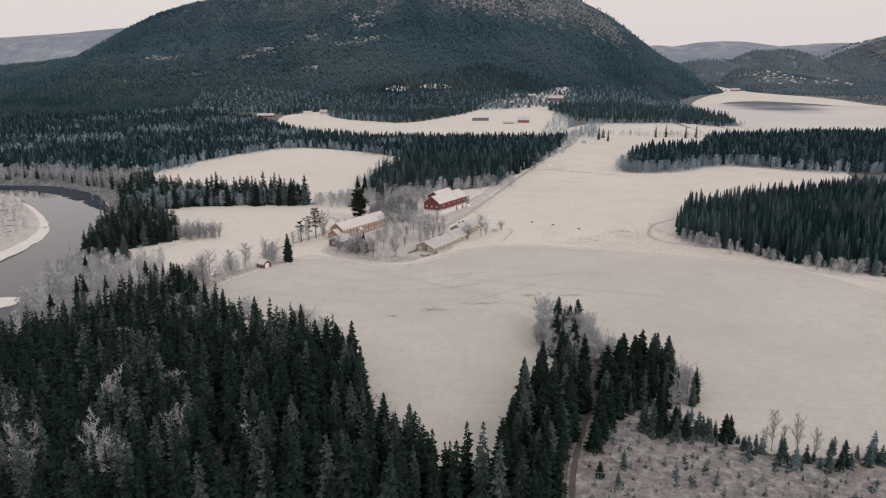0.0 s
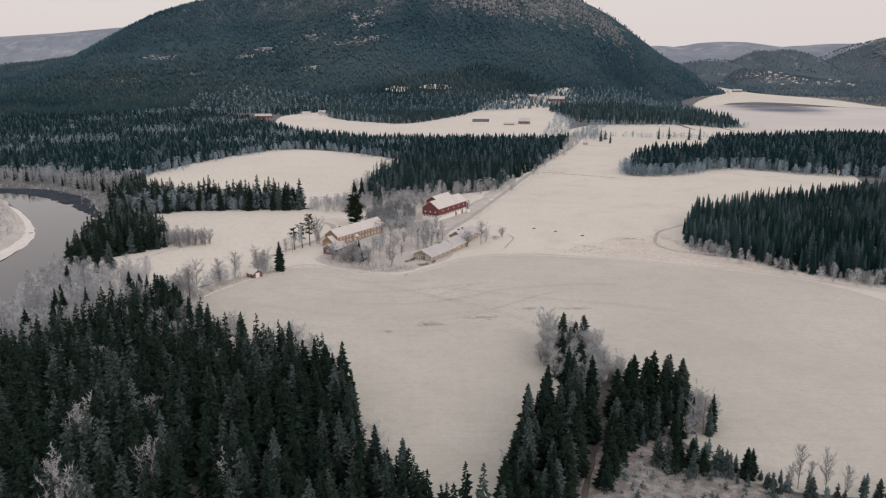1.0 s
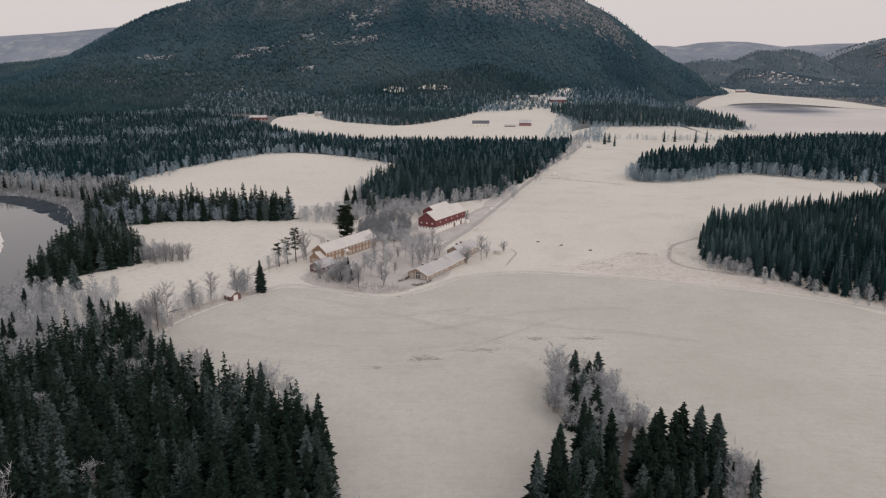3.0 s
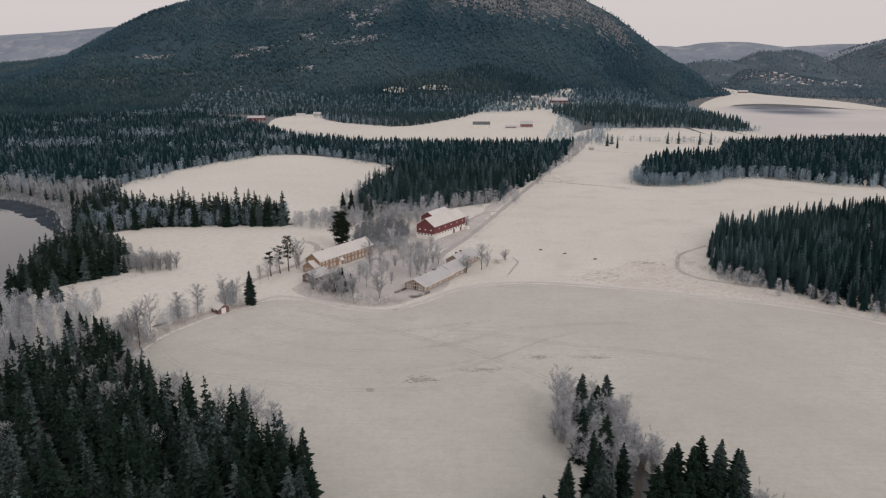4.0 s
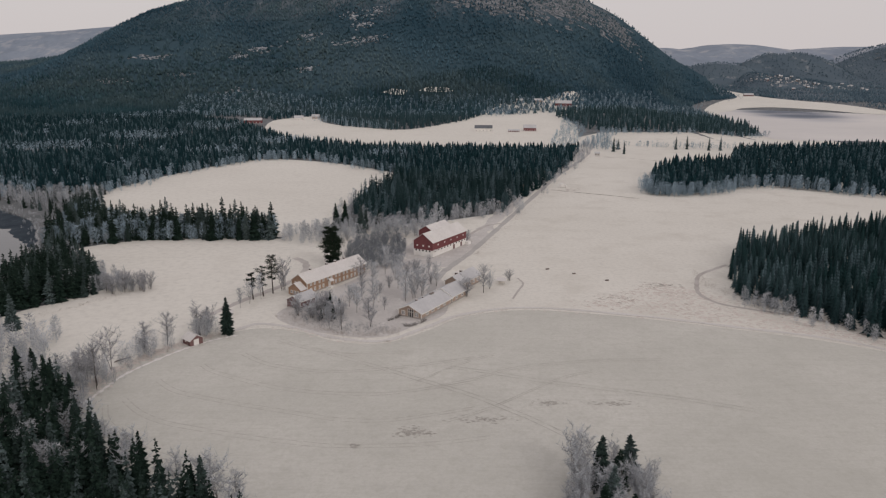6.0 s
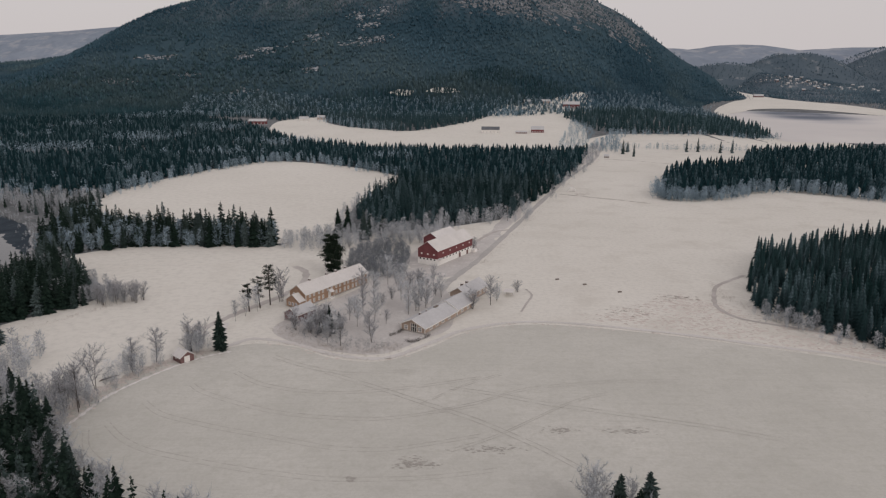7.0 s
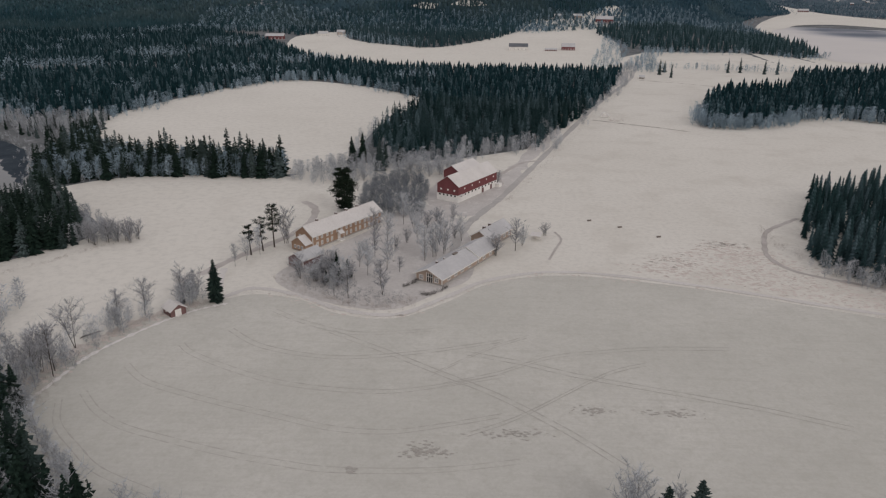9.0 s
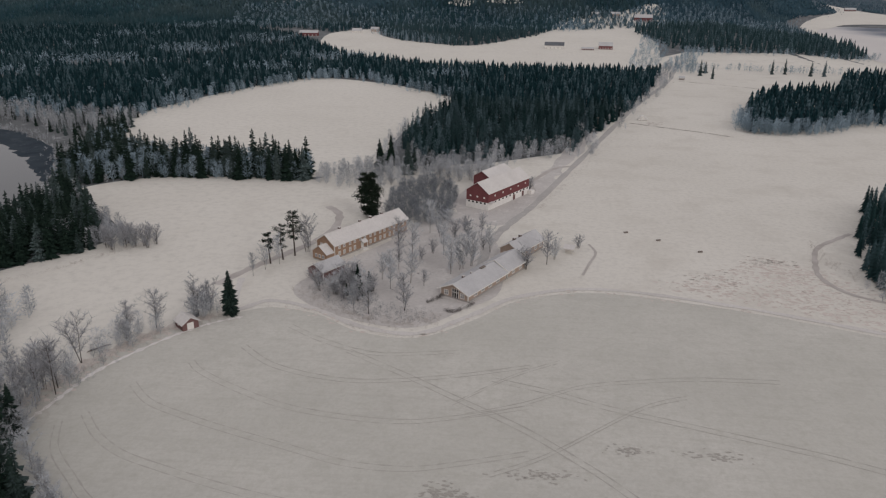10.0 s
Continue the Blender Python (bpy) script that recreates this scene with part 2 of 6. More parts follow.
def paint(name, colour, wear, roughness=0.7, scale=3.0):
    return surface(name, colour, tuple(0.86 * v for v in colour), (scale * 0.15, scale * 2.0), wear, roughness, 0.15, 0.02, (0.62, 0.9))


M_YELLOW = paint("ochre_painted_boards", (0.375, 0.256, 0.182), (0.34, 0.25, 0.195))
M_RED = paint("falun_red_boards", (0.195, 0.075, 0.080), (0.20, 0.12, 0.125))
M_BROWNRED = paint("weathered_red_boards", (0.20, 0.122, 0.118), (0.19, 0.14, 0.135))
M_BEIGE = paint("pale_beige_boards", (0.44, 0.35, 0.29), (0.36, 0.30, 0.26))
M_WHITE = paint("white_paint", (0.82, 0.80, 0.77), (0.58, 0.55, 0.52))
M_PLASTER = paint("whitewashed_stone", (0.86, 0.845, 0.82), (0.70, 0.67, 0.64))
M_FROSTROOF = surface("frosted_roof_sheet", (0.70, 0.68, 0.665), (0.61, 0.59, 0.575), (0.12, 1.6), roughness=0.7, bump_amount=0.15)
M_GREYROOF = surface("frosted_grey_roof_tiles", (0.56, 0.56, 0.57), (0.47, 0.472, 0.485), (0.15, 2.2), roughness=0.8, bump_amount=0.25)
M_BRICK = surface("sooty_brick", (0.20, 0.15, 0.13), (0.12, 0.10, 0.09), (1.0, 6.0))
M_STONE = surface("grey_foundation_stone", (0.42, 0.40, 0.38), (0.32, 0.30, 0.29), (0.5, 3.0))
M_DARK = surface("dark_opening", (0.03, 0.028, 0.028), (0.02, 0.02, 0.02), (1.0, 5.0))
M_HEDGE = surface("dark_hedge_twigs", (0.10, 0.09, 0.085), (0.16, 0.15, 0.145), (0.5, 3.0))
M_PLANK = surface("grey_weathered_wood", (0.25, 0.22, 0.20), (0.18, 0.16, 0.145), (0.6, 5.0))


def glass_material():
    mat, nt, b = nodes_of("window_glass", 0.08)
    b.inputs["Base Color"].default_value = (0.28, 0.28, 0.29, 1)
    b.inputs["Specular IOR Level"].default_value = 0.6
    return mat


M_GLASS = glass_material()


# ---- helpers of this scene ----
def smooth01(v):
    v = np.clip(v, 0, 1)
    return v * v * (3 - 2 * v)


WAVES = [(0.0031, 0.4), (0.0052, 1.9), (0.0087, 2.8), (0.013, 0.9), (0.021, 5.1), (0.034, 3.6), (0.055, 4.4)]


def rolling(x, y):
    """Smooth hummocky noise, about -1 to 1."""
    total = 0.0
    for n, (k, turn) in enumerate(WAVES):
        a = math.cos(turn) * x + math.sin(turn) * y
        c = -math.sin(turn * 1.7) * x + math.cos(turn * 1.7) * y
        total = total + np.sin(k * a + 1.3 * n) * np.cos(k * 0.83 * c + 0.7 * n) * 0.62 ** n
    return total / 2.0


RIVER = [(-800, 590), (-347, 519), (-302, 513), (-251, 470), (-212, 408), (-195, 362), (-182, 306), (-172, 262), (-161, 224),
         (-172, 203), (-205, 185), (-320, 160), (-600, 120), (-600, 180), (-340, 208), (-245, 238), (-211, 265), (-215, 317),
         (-231, 360), (-277, 425), (-323, 472), (-420, 500), (-800, 545)]


def curve_points(pts, closed=True, step=6):
    """A smooth line through a few corners (Catmull-Rom)."""
    p = [Vector((a[0], a[1])) for a in pts]
    n = len(p)
    out = []
    for i in range(n if closed else n - 1):
        if closed:
            a, b, c, d = p[(i - 1) % n], p[i], p[(i + 1) % n], p[(i + 2) % n]
        else:
            a, b, c, d = p[max(i - 1, 0)], p[i], p[i + 1], p[min(i + 2, n - 1)]
        for k in range(step):
            t = k / step
            out.append(0.5 * ((2 * b) + (c - a) * t + (2 * a - 5 * b + 4 * c - d) * t * t + (3 * b - a - 3 * c + d) * t ** 3))
    if not closed:
        out.append(p[-1])
    return np.array([(v.x, v.y) for v in out])


def inside(px, py, poly):
    px, py = np.asarray(px, float), np.asarray(py, float)
    hit = np.zeros(px.shape, bool)
    n = len(poly)
    for i in range(n):
        (x1, y1), (x2, y2) = poly[i], poly[(i + 1) % n]
        if y1 == y2:
            continue
        cross = ((y1 > py) != (y2 > py)) & (px < (x2 - x1) * (py - y1) / (y2 - y1) + x1)
        hit ^= cross
    return hit


def edge_distance(px, py, poly, closed=True):
    px, py = np.asarray(px, float), np.asarray(py, float)
    best = np.full(px.shape, 1e9)
    n = len(poly)
    for i in range(n if closed else n - 1):
        (x1, y1), (x2, y2) = poly[i], poly[(i + 1) % n]
        dx, dy = x2 - x1, y2 - y1
        t = np.clip(((px - x1) * dx + (py - y1) * dy) / (dx * dx + dy * dy + 1e-9), 0, 1)
        best = np.minimum(best, np.hypot(px - x1 - t * dx, py - y1 - t * dy))
    return best


RIVER_LINE = curve_points(RIVER, True, 4)
LAKE = [(432, 1012), (524, 985), (620, 955), (860, 960), (1050, 1250), (985, 1480), (905, 1620), (845, 1740), (775, 1830), (700, 1830), (640, 1740), (565, 1620), (478, 1190)]
LAKE_LINE = curve_points(LAKE, True, 4)


def soft(x, xs, zs, reach=90.0):
    """A table read with rounded corners."""
    return sum(np.interp(np.asarray(x, float) + reach * k, xs, zs) for k in (-1, -0.5, 0, 0.5, 1)) / 5


def foot(x):
    return soft(x, [-1900, -300, 0, 200, 450, 700, 1100], [1150, 1330, 1270, 1350, 1620, 2060, 2130], 120)


CREST = 2300.0


# hills beyond the lake: along x, heights, where they begin, crest and fall away
EAST_HILLS = [
    ([900, 1000, 1099, 1200, 1309, 1420, 1550, 1700], [10, 40, 84, 72, 58, 42, 30, 10], 2480, 2780, 300),
    ([640, 760, 897, 961, 1026, 1113, 1159, 1230], [0, 45, 104, 118, 122, 116, 90, 20], 2660, 2900, 320),
    ([1060, 1129, 1172, 1248, 1304, 1371, 1439, 1486, 1533, 1584, 1650], [10, 95, 128, 154, 151, 157, 142, 124, 100, 58, 10], 2740, 3000, 330),
    ([1500, 1600, 1705, 1752, 1823, 1913, 2100, 2400, 3200], [10, 100, 148, 170, 190, 212, 255, 300, 330], 2430, 3300, 600),
    ([950, 1169, 1339, 1509, 1734, 1960, 2600], [130, 172, 163, 162, 170, 175, 200], 3450, 3800, 500),
]


def slope_share(x, y):
    f = foot(x)
    return np.clip((y - f) / (CREST - f), 0, 1)


def land(x, y):
    """Height of the ground."""
    x, y = np.atleast_1d(np.asarray(x, float)), np.atleast_1d(np.asarray(y, float))
    ridge = soft(x, [-3200, -1900, -1330, -1075, -990, -905, -820, -651, -566, -200, 150, 400, 502, 570, 637, 705, 773, 830, 900, 1150],
                      [40, 70, 98, 128, 150, 208, 250, 279, 296, 350, 355, 296, 245, 194, 146, 108, 76, 34, 4, 0], 40)
    u = slope_share(x, y)
    past = 1 - 0.6 * smooth01((y - CREST) / 1100)
    z = ridge * (0.7 * smooth01(u) + 0.3 * u) * past
    z = z + u * (1 - 0.6 * u) * 26 * rolling(x * 2.2, y * 2.2)
    z = z + 14 * smooth01((y - 850) / 500) * (1 - smooth01((x - 330) / 90)) * (1 - smooth01((-700 - x) / 300))
    west = np.interp(x, [-5200, -2511, -1870, -1550, -1200, -800, -400], [190, 275, 318, 333, 300, 150, 0])
    z = np.maximum(z, west * smooth01((y - 3300) / 950))
    east = soft(x, [800, 1000, 1182, 1270, 1336, 1383, 1462, 1637, 1765, 1879, 2022, 2116, 2371, 5200], [60, 190, 218, 212, 202, 214, 229, 238, 225, 206, 212, 224, 223, 300], 30)
    z = np.maximum(z, east * smooth01((y - 3400) / 900))
    shore_y = y + 170 * smooth01((x - 700) / 250)
    z = np.maximum(z, smooth01((x - 430) / 150) * np.interp(shore_y, [1780, 2000, 2400, 2700, 3000, 3300], [0, 14, 20, 26, 45, 45]))
    for xs, zs, low, top, end in EAST_HILLS:
        z = np.maximum(z, np.interp(x, xs, zs) * smooth01((y - low) / (top - low)) * (1 - 0.75 * smooth01((y - top) / end)))
    z = z + smooth01((y - 2500) / 500) * (np.abs(z) > 8) * 7 * rolling(x * 1.7 + 300, y * 1.7)
    near = (x < -130) & (x > -900) & (y < 640) & (y > 60)
    if np.any(near):
        z = np.array(z, float)
        dist = edge_distance(x[near], y[near], RIVER_LINE)
        z[near] += np.where(inside(x[near], y[near], RIVER_LINE), -2.6 - 2.0 * smooth01(dist / 8), -2.6 * (1 - smooth01(dist / 20)))
    return z


def part(name, bm, material, parent, label=""):
    me = bpy.data.meshes.new(name)
    bm.to_mesh(me)
    bm.free()
    me.materials.append(material)
    ob = new(name, me)
    if parent is not None:
        ob.parent = parent
    if label:
        ob["label"] = label
    return ob


def thing(name, m, label, category, group="", kind=""):
    ob = new(name)
    ob.matrix_basis = m
    return tagged(ob, label, category, group, kind)


def sheet(name, outline, material, label, category, lift=0.06, cell=25.0, step=6, smooth_outline=True, flat=False, ragged=0.0):
    """A flat piece of land laid on the ground, with its own outline."""
    line = curve_points(outline, True, step) if smooth_outline else np.array(outline, float)
    if ragged:
        fray = np.random.default_rng(len(line))
        line = line + fray.normal(0, ragged, line.shape)
    bm = bmesh.new()
    bm.faces.new([bm.verts.new((x, y, 0)) for x, y in line])
    bmesh.ops.triangulate(bm, faces=bm.faces[:])
    lo, hi = line.min(0), line.max(0)
    for axis in (0, 1):
        v = math.ceil(lo[axis] / cell) * cell
        while v < hi[axis]:
            no = (1, 0, 0) if axis == 0 else (0, 1, 0)
            co = (v, 0, 0) if axis == 0 else (0, v, 0)
            bmesh.ops.bisect_plane(bm, geom=bm.verts[:] + bm.edges[:] + bm.faces[:], plane_co=co, plane_no=no)
            v += cell
    heights = land([v.co.x for v in bm.verts], [v.co.y for v in bm.verts])
    for v, h in zip(bm.verts, heights):
        v.co.z = lift if flat else h + lift
    bmesh.ops.dissolve_degenerate(bm, edges=bm.edges[:], dist=0.001)
    for f in bm.faces:
        f.normal_update()
        if f.normal.z < 0:
            f.normal_flip()
        f.smooth = not flat
    ob = part(name, bm, material, None)
    return tagged(ob, label, category, kind="structure")


def ribbon(name, pts, width, material, label, category, lift=0.1, step=8, uneven=0.15, parent=None):
    """A strip along a smooth line on the ground: roads, ruts, verges."""
    line = curve_points(pts, False, step)
    d = np.gradient(line, axis=0)
    d /= np.linalg.norm(d, axis=1)[:, None] + 1e-9
    side = np.stack([-d[:, 1], d[:, 0]], 1)
    w = width * 0.5 * (1 + uneven * np.sin(np.arange(len(line)) * 1.7) + uneven * np.random.uniform(-1, 1, len(line)))
    a, b = line + side * w[:, None], line - side * w[:, None]
    bm = bmesh.new()
    va = [bm.verts.new((x, y, h + lift)) for (x, y), h in zip(a, land(a[:, 0], a[:, 1]))]
    vb = [bm.verts.new((x, y, h + lift)) for (x, y), h in zip(b, land(b[:, 0], b[:, 1]))]
    for i in range(len(line) - 1):
        bm.faces.new((vb[i], vb[i + 1], va[i + 1], va[i]))
    ob = part(name, bm, material, parent)
    return tagged(ob, label, category, kind="structure") if parent is None else ob


# ---- ground ----
def make_ground():
    xs = np.concatenate([np.arange(-5200, -1600, 120), np.arange(-1600, -420, 25), np.arange(-420, -140, 4), np.arange(-140, 320, 12),
                         np.arange(320, 1600, 25), np.arange(1600, 5201, 100)]).astype(float)
    ys = np.concatenate([np.arange(-700, 140, 30), np.arange(140, 600, 4), np.arange(600, 2600, 20), np.arange(2600, 5201, 65)]).astype(float)
    gx, gy = np.meshgrid(xs, ys)
    gz = land(gx, gy)
    ny, nx = gx.shape
    verts = np.stack([gx.ravel(), gy.ravel(), gz.ravel()], 1)
    i = np.arange(ny * nx).reshape(ny, nx)
    faces = np.stack([i[:-1, :-1], i[:-1, 1:], i[1:, 1:], i[1:, :-1]], -1).reshape(-1, 4)
    me = bpy.data.meshes.new("ground")
    me.from_pydata(verts.tolist(), [], faces.tolist())
    me.materials.append(M_FLOOR)
    me.materials.append(M_HILL)
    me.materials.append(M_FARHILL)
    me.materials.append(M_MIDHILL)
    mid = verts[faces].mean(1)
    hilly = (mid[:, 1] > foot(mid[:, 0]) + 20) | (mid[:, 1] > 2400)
    # slots 1 to 3: hill materials with distance haze in their colour
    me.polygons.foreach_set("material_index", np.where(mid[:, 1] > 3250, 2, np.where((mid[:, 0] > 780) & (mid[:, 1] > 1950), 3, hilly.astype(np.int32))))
    me.polygons.foreach_set("use_smooth", np.ones(len(faces), bool))
    ob = new("ground", me)
    return tagged(ob, "frosty valley floor rising into wooded hills", "ground", kind="structure")


make_ground()

sheet("river_water", [(-900, 90), (-150, 90), (-150, 660), (-900, 660)], M_WATER, "dark calm river bending round a snowy bar", "river", lift=-2.9, cell=400, smooth_outline=False, flat=True)
# dark sheet laid where the outer bend mirrors the far woods
sheet("current_dark_reflection", [(-345, 517), (-303, 511.5), (-252.5, 469), (-215, 409), (-210, 397), (-214, 400), (-231, 419), (-248, 440), (-271, 462), (-310, 490), (-345, 496)], M_RIPPLE,
      "rippled current along the outer bank, dark reflection put into its colour", "river", lift=-2.86, cell=400, step=7, flat=True, ragged=1.1)
sheet("gravel_bar", [(-209, 264), (-213, 317), (-229, 360), (-275, 425), (-321, 472), (-332, 478), (-285, 431), (-238.5, 365), (-222, 320), (-219, 275), (-222, 250)],
      M_SNOWBAR, "snow-dusted gravel bar along the inner river bank", "river bank", lift=0.12, cell=5, step=9, ragged=0.5)
sheet("bar_ground", [(-221, 250), (-217, 275), (-220, 320), (-236.5, 365), (-283, 431), (-330, 480), (-480, 515), (-560, 400), (-480, 225), (-340, 212), (-252, 240)], M_YARD, "frosted scrubland inside the river bend",
      "ground", lift=0.16, cell=8, step=5)
sheet("snowy_spit", [(-182, 214), (-173, 222), (-166, 218), (-165, 210), (-172, 206), (-184, 207)], M_SNOWBAR, "snow-covered spit of ice beside the near bank", "river bank", lift=-2.8, cell=400, step=5, flat=True, ragged=0.5)
sheet("meadow", [(-92, 236), (-80, 262), (-92, 296), (-90, 400), (-72, 440), (-45, 440), (-8, 452), (30, 480), (60, 565), (99, 684), (141, 828), (150, 885), (120, 930),
                 (215, 1055), (440, 1060), (500, 1000), (490, 880), (370, 800), (330, 560), (300, 470), (330, 330), (330, 150), (160, 190), (100, 250), (30, 270), (-19, 240), (-60, 240)],
      M_MEADOW, "wide frosted hay meadow beyond the farm", "field", lift=0.05, smooth_outline=False)
sheet("ploughed_field", [(-97, 232), (-86, 254), (-71, 265), (-62, 270), (-48, 267), (-35, 258), (-19, 256), (-5, 268), (8, 283), (32, 291), (69, 283), (105, 269),
                         (129, 258), (151, 240), (165, 205), (160, 160), (130, 110), (100, 92), (62, 97), (50, 128), (42, 150), (30, 140), (14, 105), (6, 84),
                         (-14, 93), (-22, 116), (-33, 144), (-62, 160), (-88, 178), (-101, 204)],
      M_FIELD, "pale frosted field with faint curved wheel ruts", "field", lift=0.10, cell=30, step=4)
sheet("river_field", [(-160, 276), (-146, 300), (-136, 318), (-142, 334), (-160, 352), (-184, 372), (-182, 384), (-166, 400), (-133, 418), (-90, 410), (-74, 396), (-77, 341), (-77, 297), (-78, 277),
                      (-85, 256), (-93, 238), (-95, 214), (-104, 196), (-122, 205), (-140, 240), (-152, 262)],
      M_STUBBLE, "smooth frosted field between river wood and farm", "field", lift=0.09, cell=30, step=4)
sheet("far_field", [(-248, 556), (-236, 638), (-206, 734), (-174, 770), (-96, 730), (-38, 656), (-38, 598), (-60, 550), (-64, 466), (-74, 416), (-158, 420), (-203, 435), (-226, 495)],
      M_STUBBLE, "smooth frosted field framed by spruce woods", "field", lift=0.09, cell=30, step=4)
sheet("lake_ice", LAKE, M_LAKE, "frozen lake with a grey stretch of thin ice", "lake", lift=0.3, cell=400, step=4, flat=True)


# ---- trees: shapes ----
def mesh_from(name, verts, faces, material, tint=None):
    me = bpy.data.meshes.new(name)
    verts = np.asarray(verts, np.float32)
    faces = np.asarray(faces, np.int32)
    n = len(faces)
    me.vertices.add(len(verts))
    me.vertices.foreach_set("co", verts.ravel())
    me.loops.add(n * 3)
    me.loops.foreach_set("vertex_index", faces.ravel())
    me.polygons.add(n)
    me.polygons.foreach_set("loop_start", np.arange(0, n * 3, 3, dtype=np.int32))
    me.update(calc_edges=True)
    me.materials.append(material)
    if tint is not None:
        att = me.attributes.new("tint", "FLOAT", "POINT")
        att.data.foreach_set("value", np.asarray(tint, np.float32))
    return me


def spruce_boughs(rng, whorls, per, slim=0.15, bare=0.04, sprays=True, fat=1.0):
    """Crown of a spruce one metre high: ridged boughs with side sprays, drooping below and rising near the top, of uneven reach."""
    verts, faces = [], []
    skew, lean = rng.uniform(0, 6.28), rng.uniform(0.05, 0.2)
    for w in range(whorls):
        s = w / (whorls - 1)
        z = bare + (0.975 - bare) * (1 - (1 - s) ** 1.22)
        reach = slim * (1 - s) ** 0.82 * (0.62 + 0.38 * min(1, s * 5 + 0.2)) * rng.uniform(0.74, 1.14) + 0.012
        count = max(5, int(round(per * (1 - 0.5 * s))))
        turn = rng.uniform(0, 6.28)
        for k in range(count):
            a = turn + 6.283 * (k + rng.uniform(-0.45, 0.45)) / count
            r = reach * rng.uniform(0.45, 1.28) * (1 + lean * math.cos(a - skew))
            zz = z + rng.uniform(-1.0, 1.0) * (1 - 0.6 * s) / whorls
            fall = r * (0.70 - 0.92 * s * s + rng.uniform(-0.2, 0.25))
            wide = (r * rng.uniform(0.13, 0.22) + 0.004) * fat
            ca, sa = math.cos(a), math.sin(a)
            i = len(verts)
            blades = [(0, 0, 0.014), (r * 0.5, wide, -fall * 0.6 - wide * 0.9), (r, 0, -fall * 0.72), (r * 0.5, -wide, -fall * 0.6 - wide * 0.9)]
            if sprays:
                for side in (1, -1):
                    out = r * rng.uniform(0.62, 0.92)
                    blades += [(r * 0.28, side * 0.2 * wide, -fall * 0.3), (r * 0.5, side * 0.5 * wide, -fall * 0.55 - 0.4 * wide), (out, side * r * rng.uniform(0.26, 0.46), -fall * 0.75 - 0.5 * wide)]
            for d, side, dz in blades:
                verts.append((ca * d - sa * side, sa * d + ca * side, min(1.0, max(0.008, zz + dz))))
            faces += [(i, i + 2, i + 1), (i, i + 3, i + 2)]
            if sprays:
                faces += [(i + 4, i + 6, i + 5), (i + 7, i + 8, i + 9)]
    i = len(verts)
    verts += [(0.009, 0, 0.90), (-0.005, 0.008, 0.90), (-0.005, -0.008, 0.90), (0, 0, 1.0)]
    faces += [(i, i + 1, i + 3), (i + 1, i + 2, i + 3), (i + 2, i, i + 3)]
    return np.array(verts), np.array(faces)


def spruce_tiers(rng, tiers, spikes, slim=0.16):
    """A plainer crown for woods: jagged, overlapping skirts."""
    verts, faces = [], []
    for w in range(tiers):
        s = w / tiers
        z0 = 0.03 + 0.95 * s
        r0 = slim * (1 - s) ** 0.75 * rng.uniform(0.8, 1.15) + 0.012
        top = min(1.0, z0 + 1.9 / tiers * (0.6 + 0.4 * (1 - s)))
        i = len(verts)
        verts.append((0, 0, top))
        turn = rng.uniform(0, 6.28)
        for k in range(spikes * 2):
            a = turn + 6.283 * (k + rng.uniform(-0.25, 0.25)) / (spikes * 2)
            tip = k % 2 == 0
            r = r0 * (rng.uniform(0.8, 1.2) if tip else rng.uniform(0.4, 0.6))
            verts.append((math.cos(a) * r, math.sin(a) * r, z0 + (0.0 if tip else 0.35 / tiers) + rng.uniform(-0.012, 0.012)))
        for k in range(spikes * 2):
            faces.append((i, i + 1 + k, i + 1 + (k + 1) % (spikes * 2)))
    return np.array(verts), np.array(faces)


def stick(verts, faces, a, b, ra, rb, sides=4):
    """A tapered round stick between two points."""
    a, b = Vector(a), Vector(b)
    q = (b - a).to_track_quat("Z", "Y")
    i = len(verts)
    for p, r in ((a, ra), (b, rb)):
        for k in range(sides):
            t = 6.283 * k / sides
            verts.append(tuple(p + q @ Vector((math.cos(t) * r, math.sin(t) * r, 0))))
    for k in range(sides):
        n = (k + 1) % sides
        faces.append((i + k, i + n, i + sides + n))
        faces.append((i + k, i + sides + n, i + sides + k))


def sliver(verts, faces, a, b, w, rng):
    """A twig: one thin, pointed blade."""
    a, b = Vector(a), Vector(b)
    side = (b - a).cross(Vector((rng.uniform(-1, 1), rng.uniform(-1, 1), rng.uniform(-1, 1)))).normalized() * w
    i = len(verts)
    verts.extend([tuple(a + side), tuple(a - side), tuple(b)])
    faces.append((i, i + 1, i + 2))


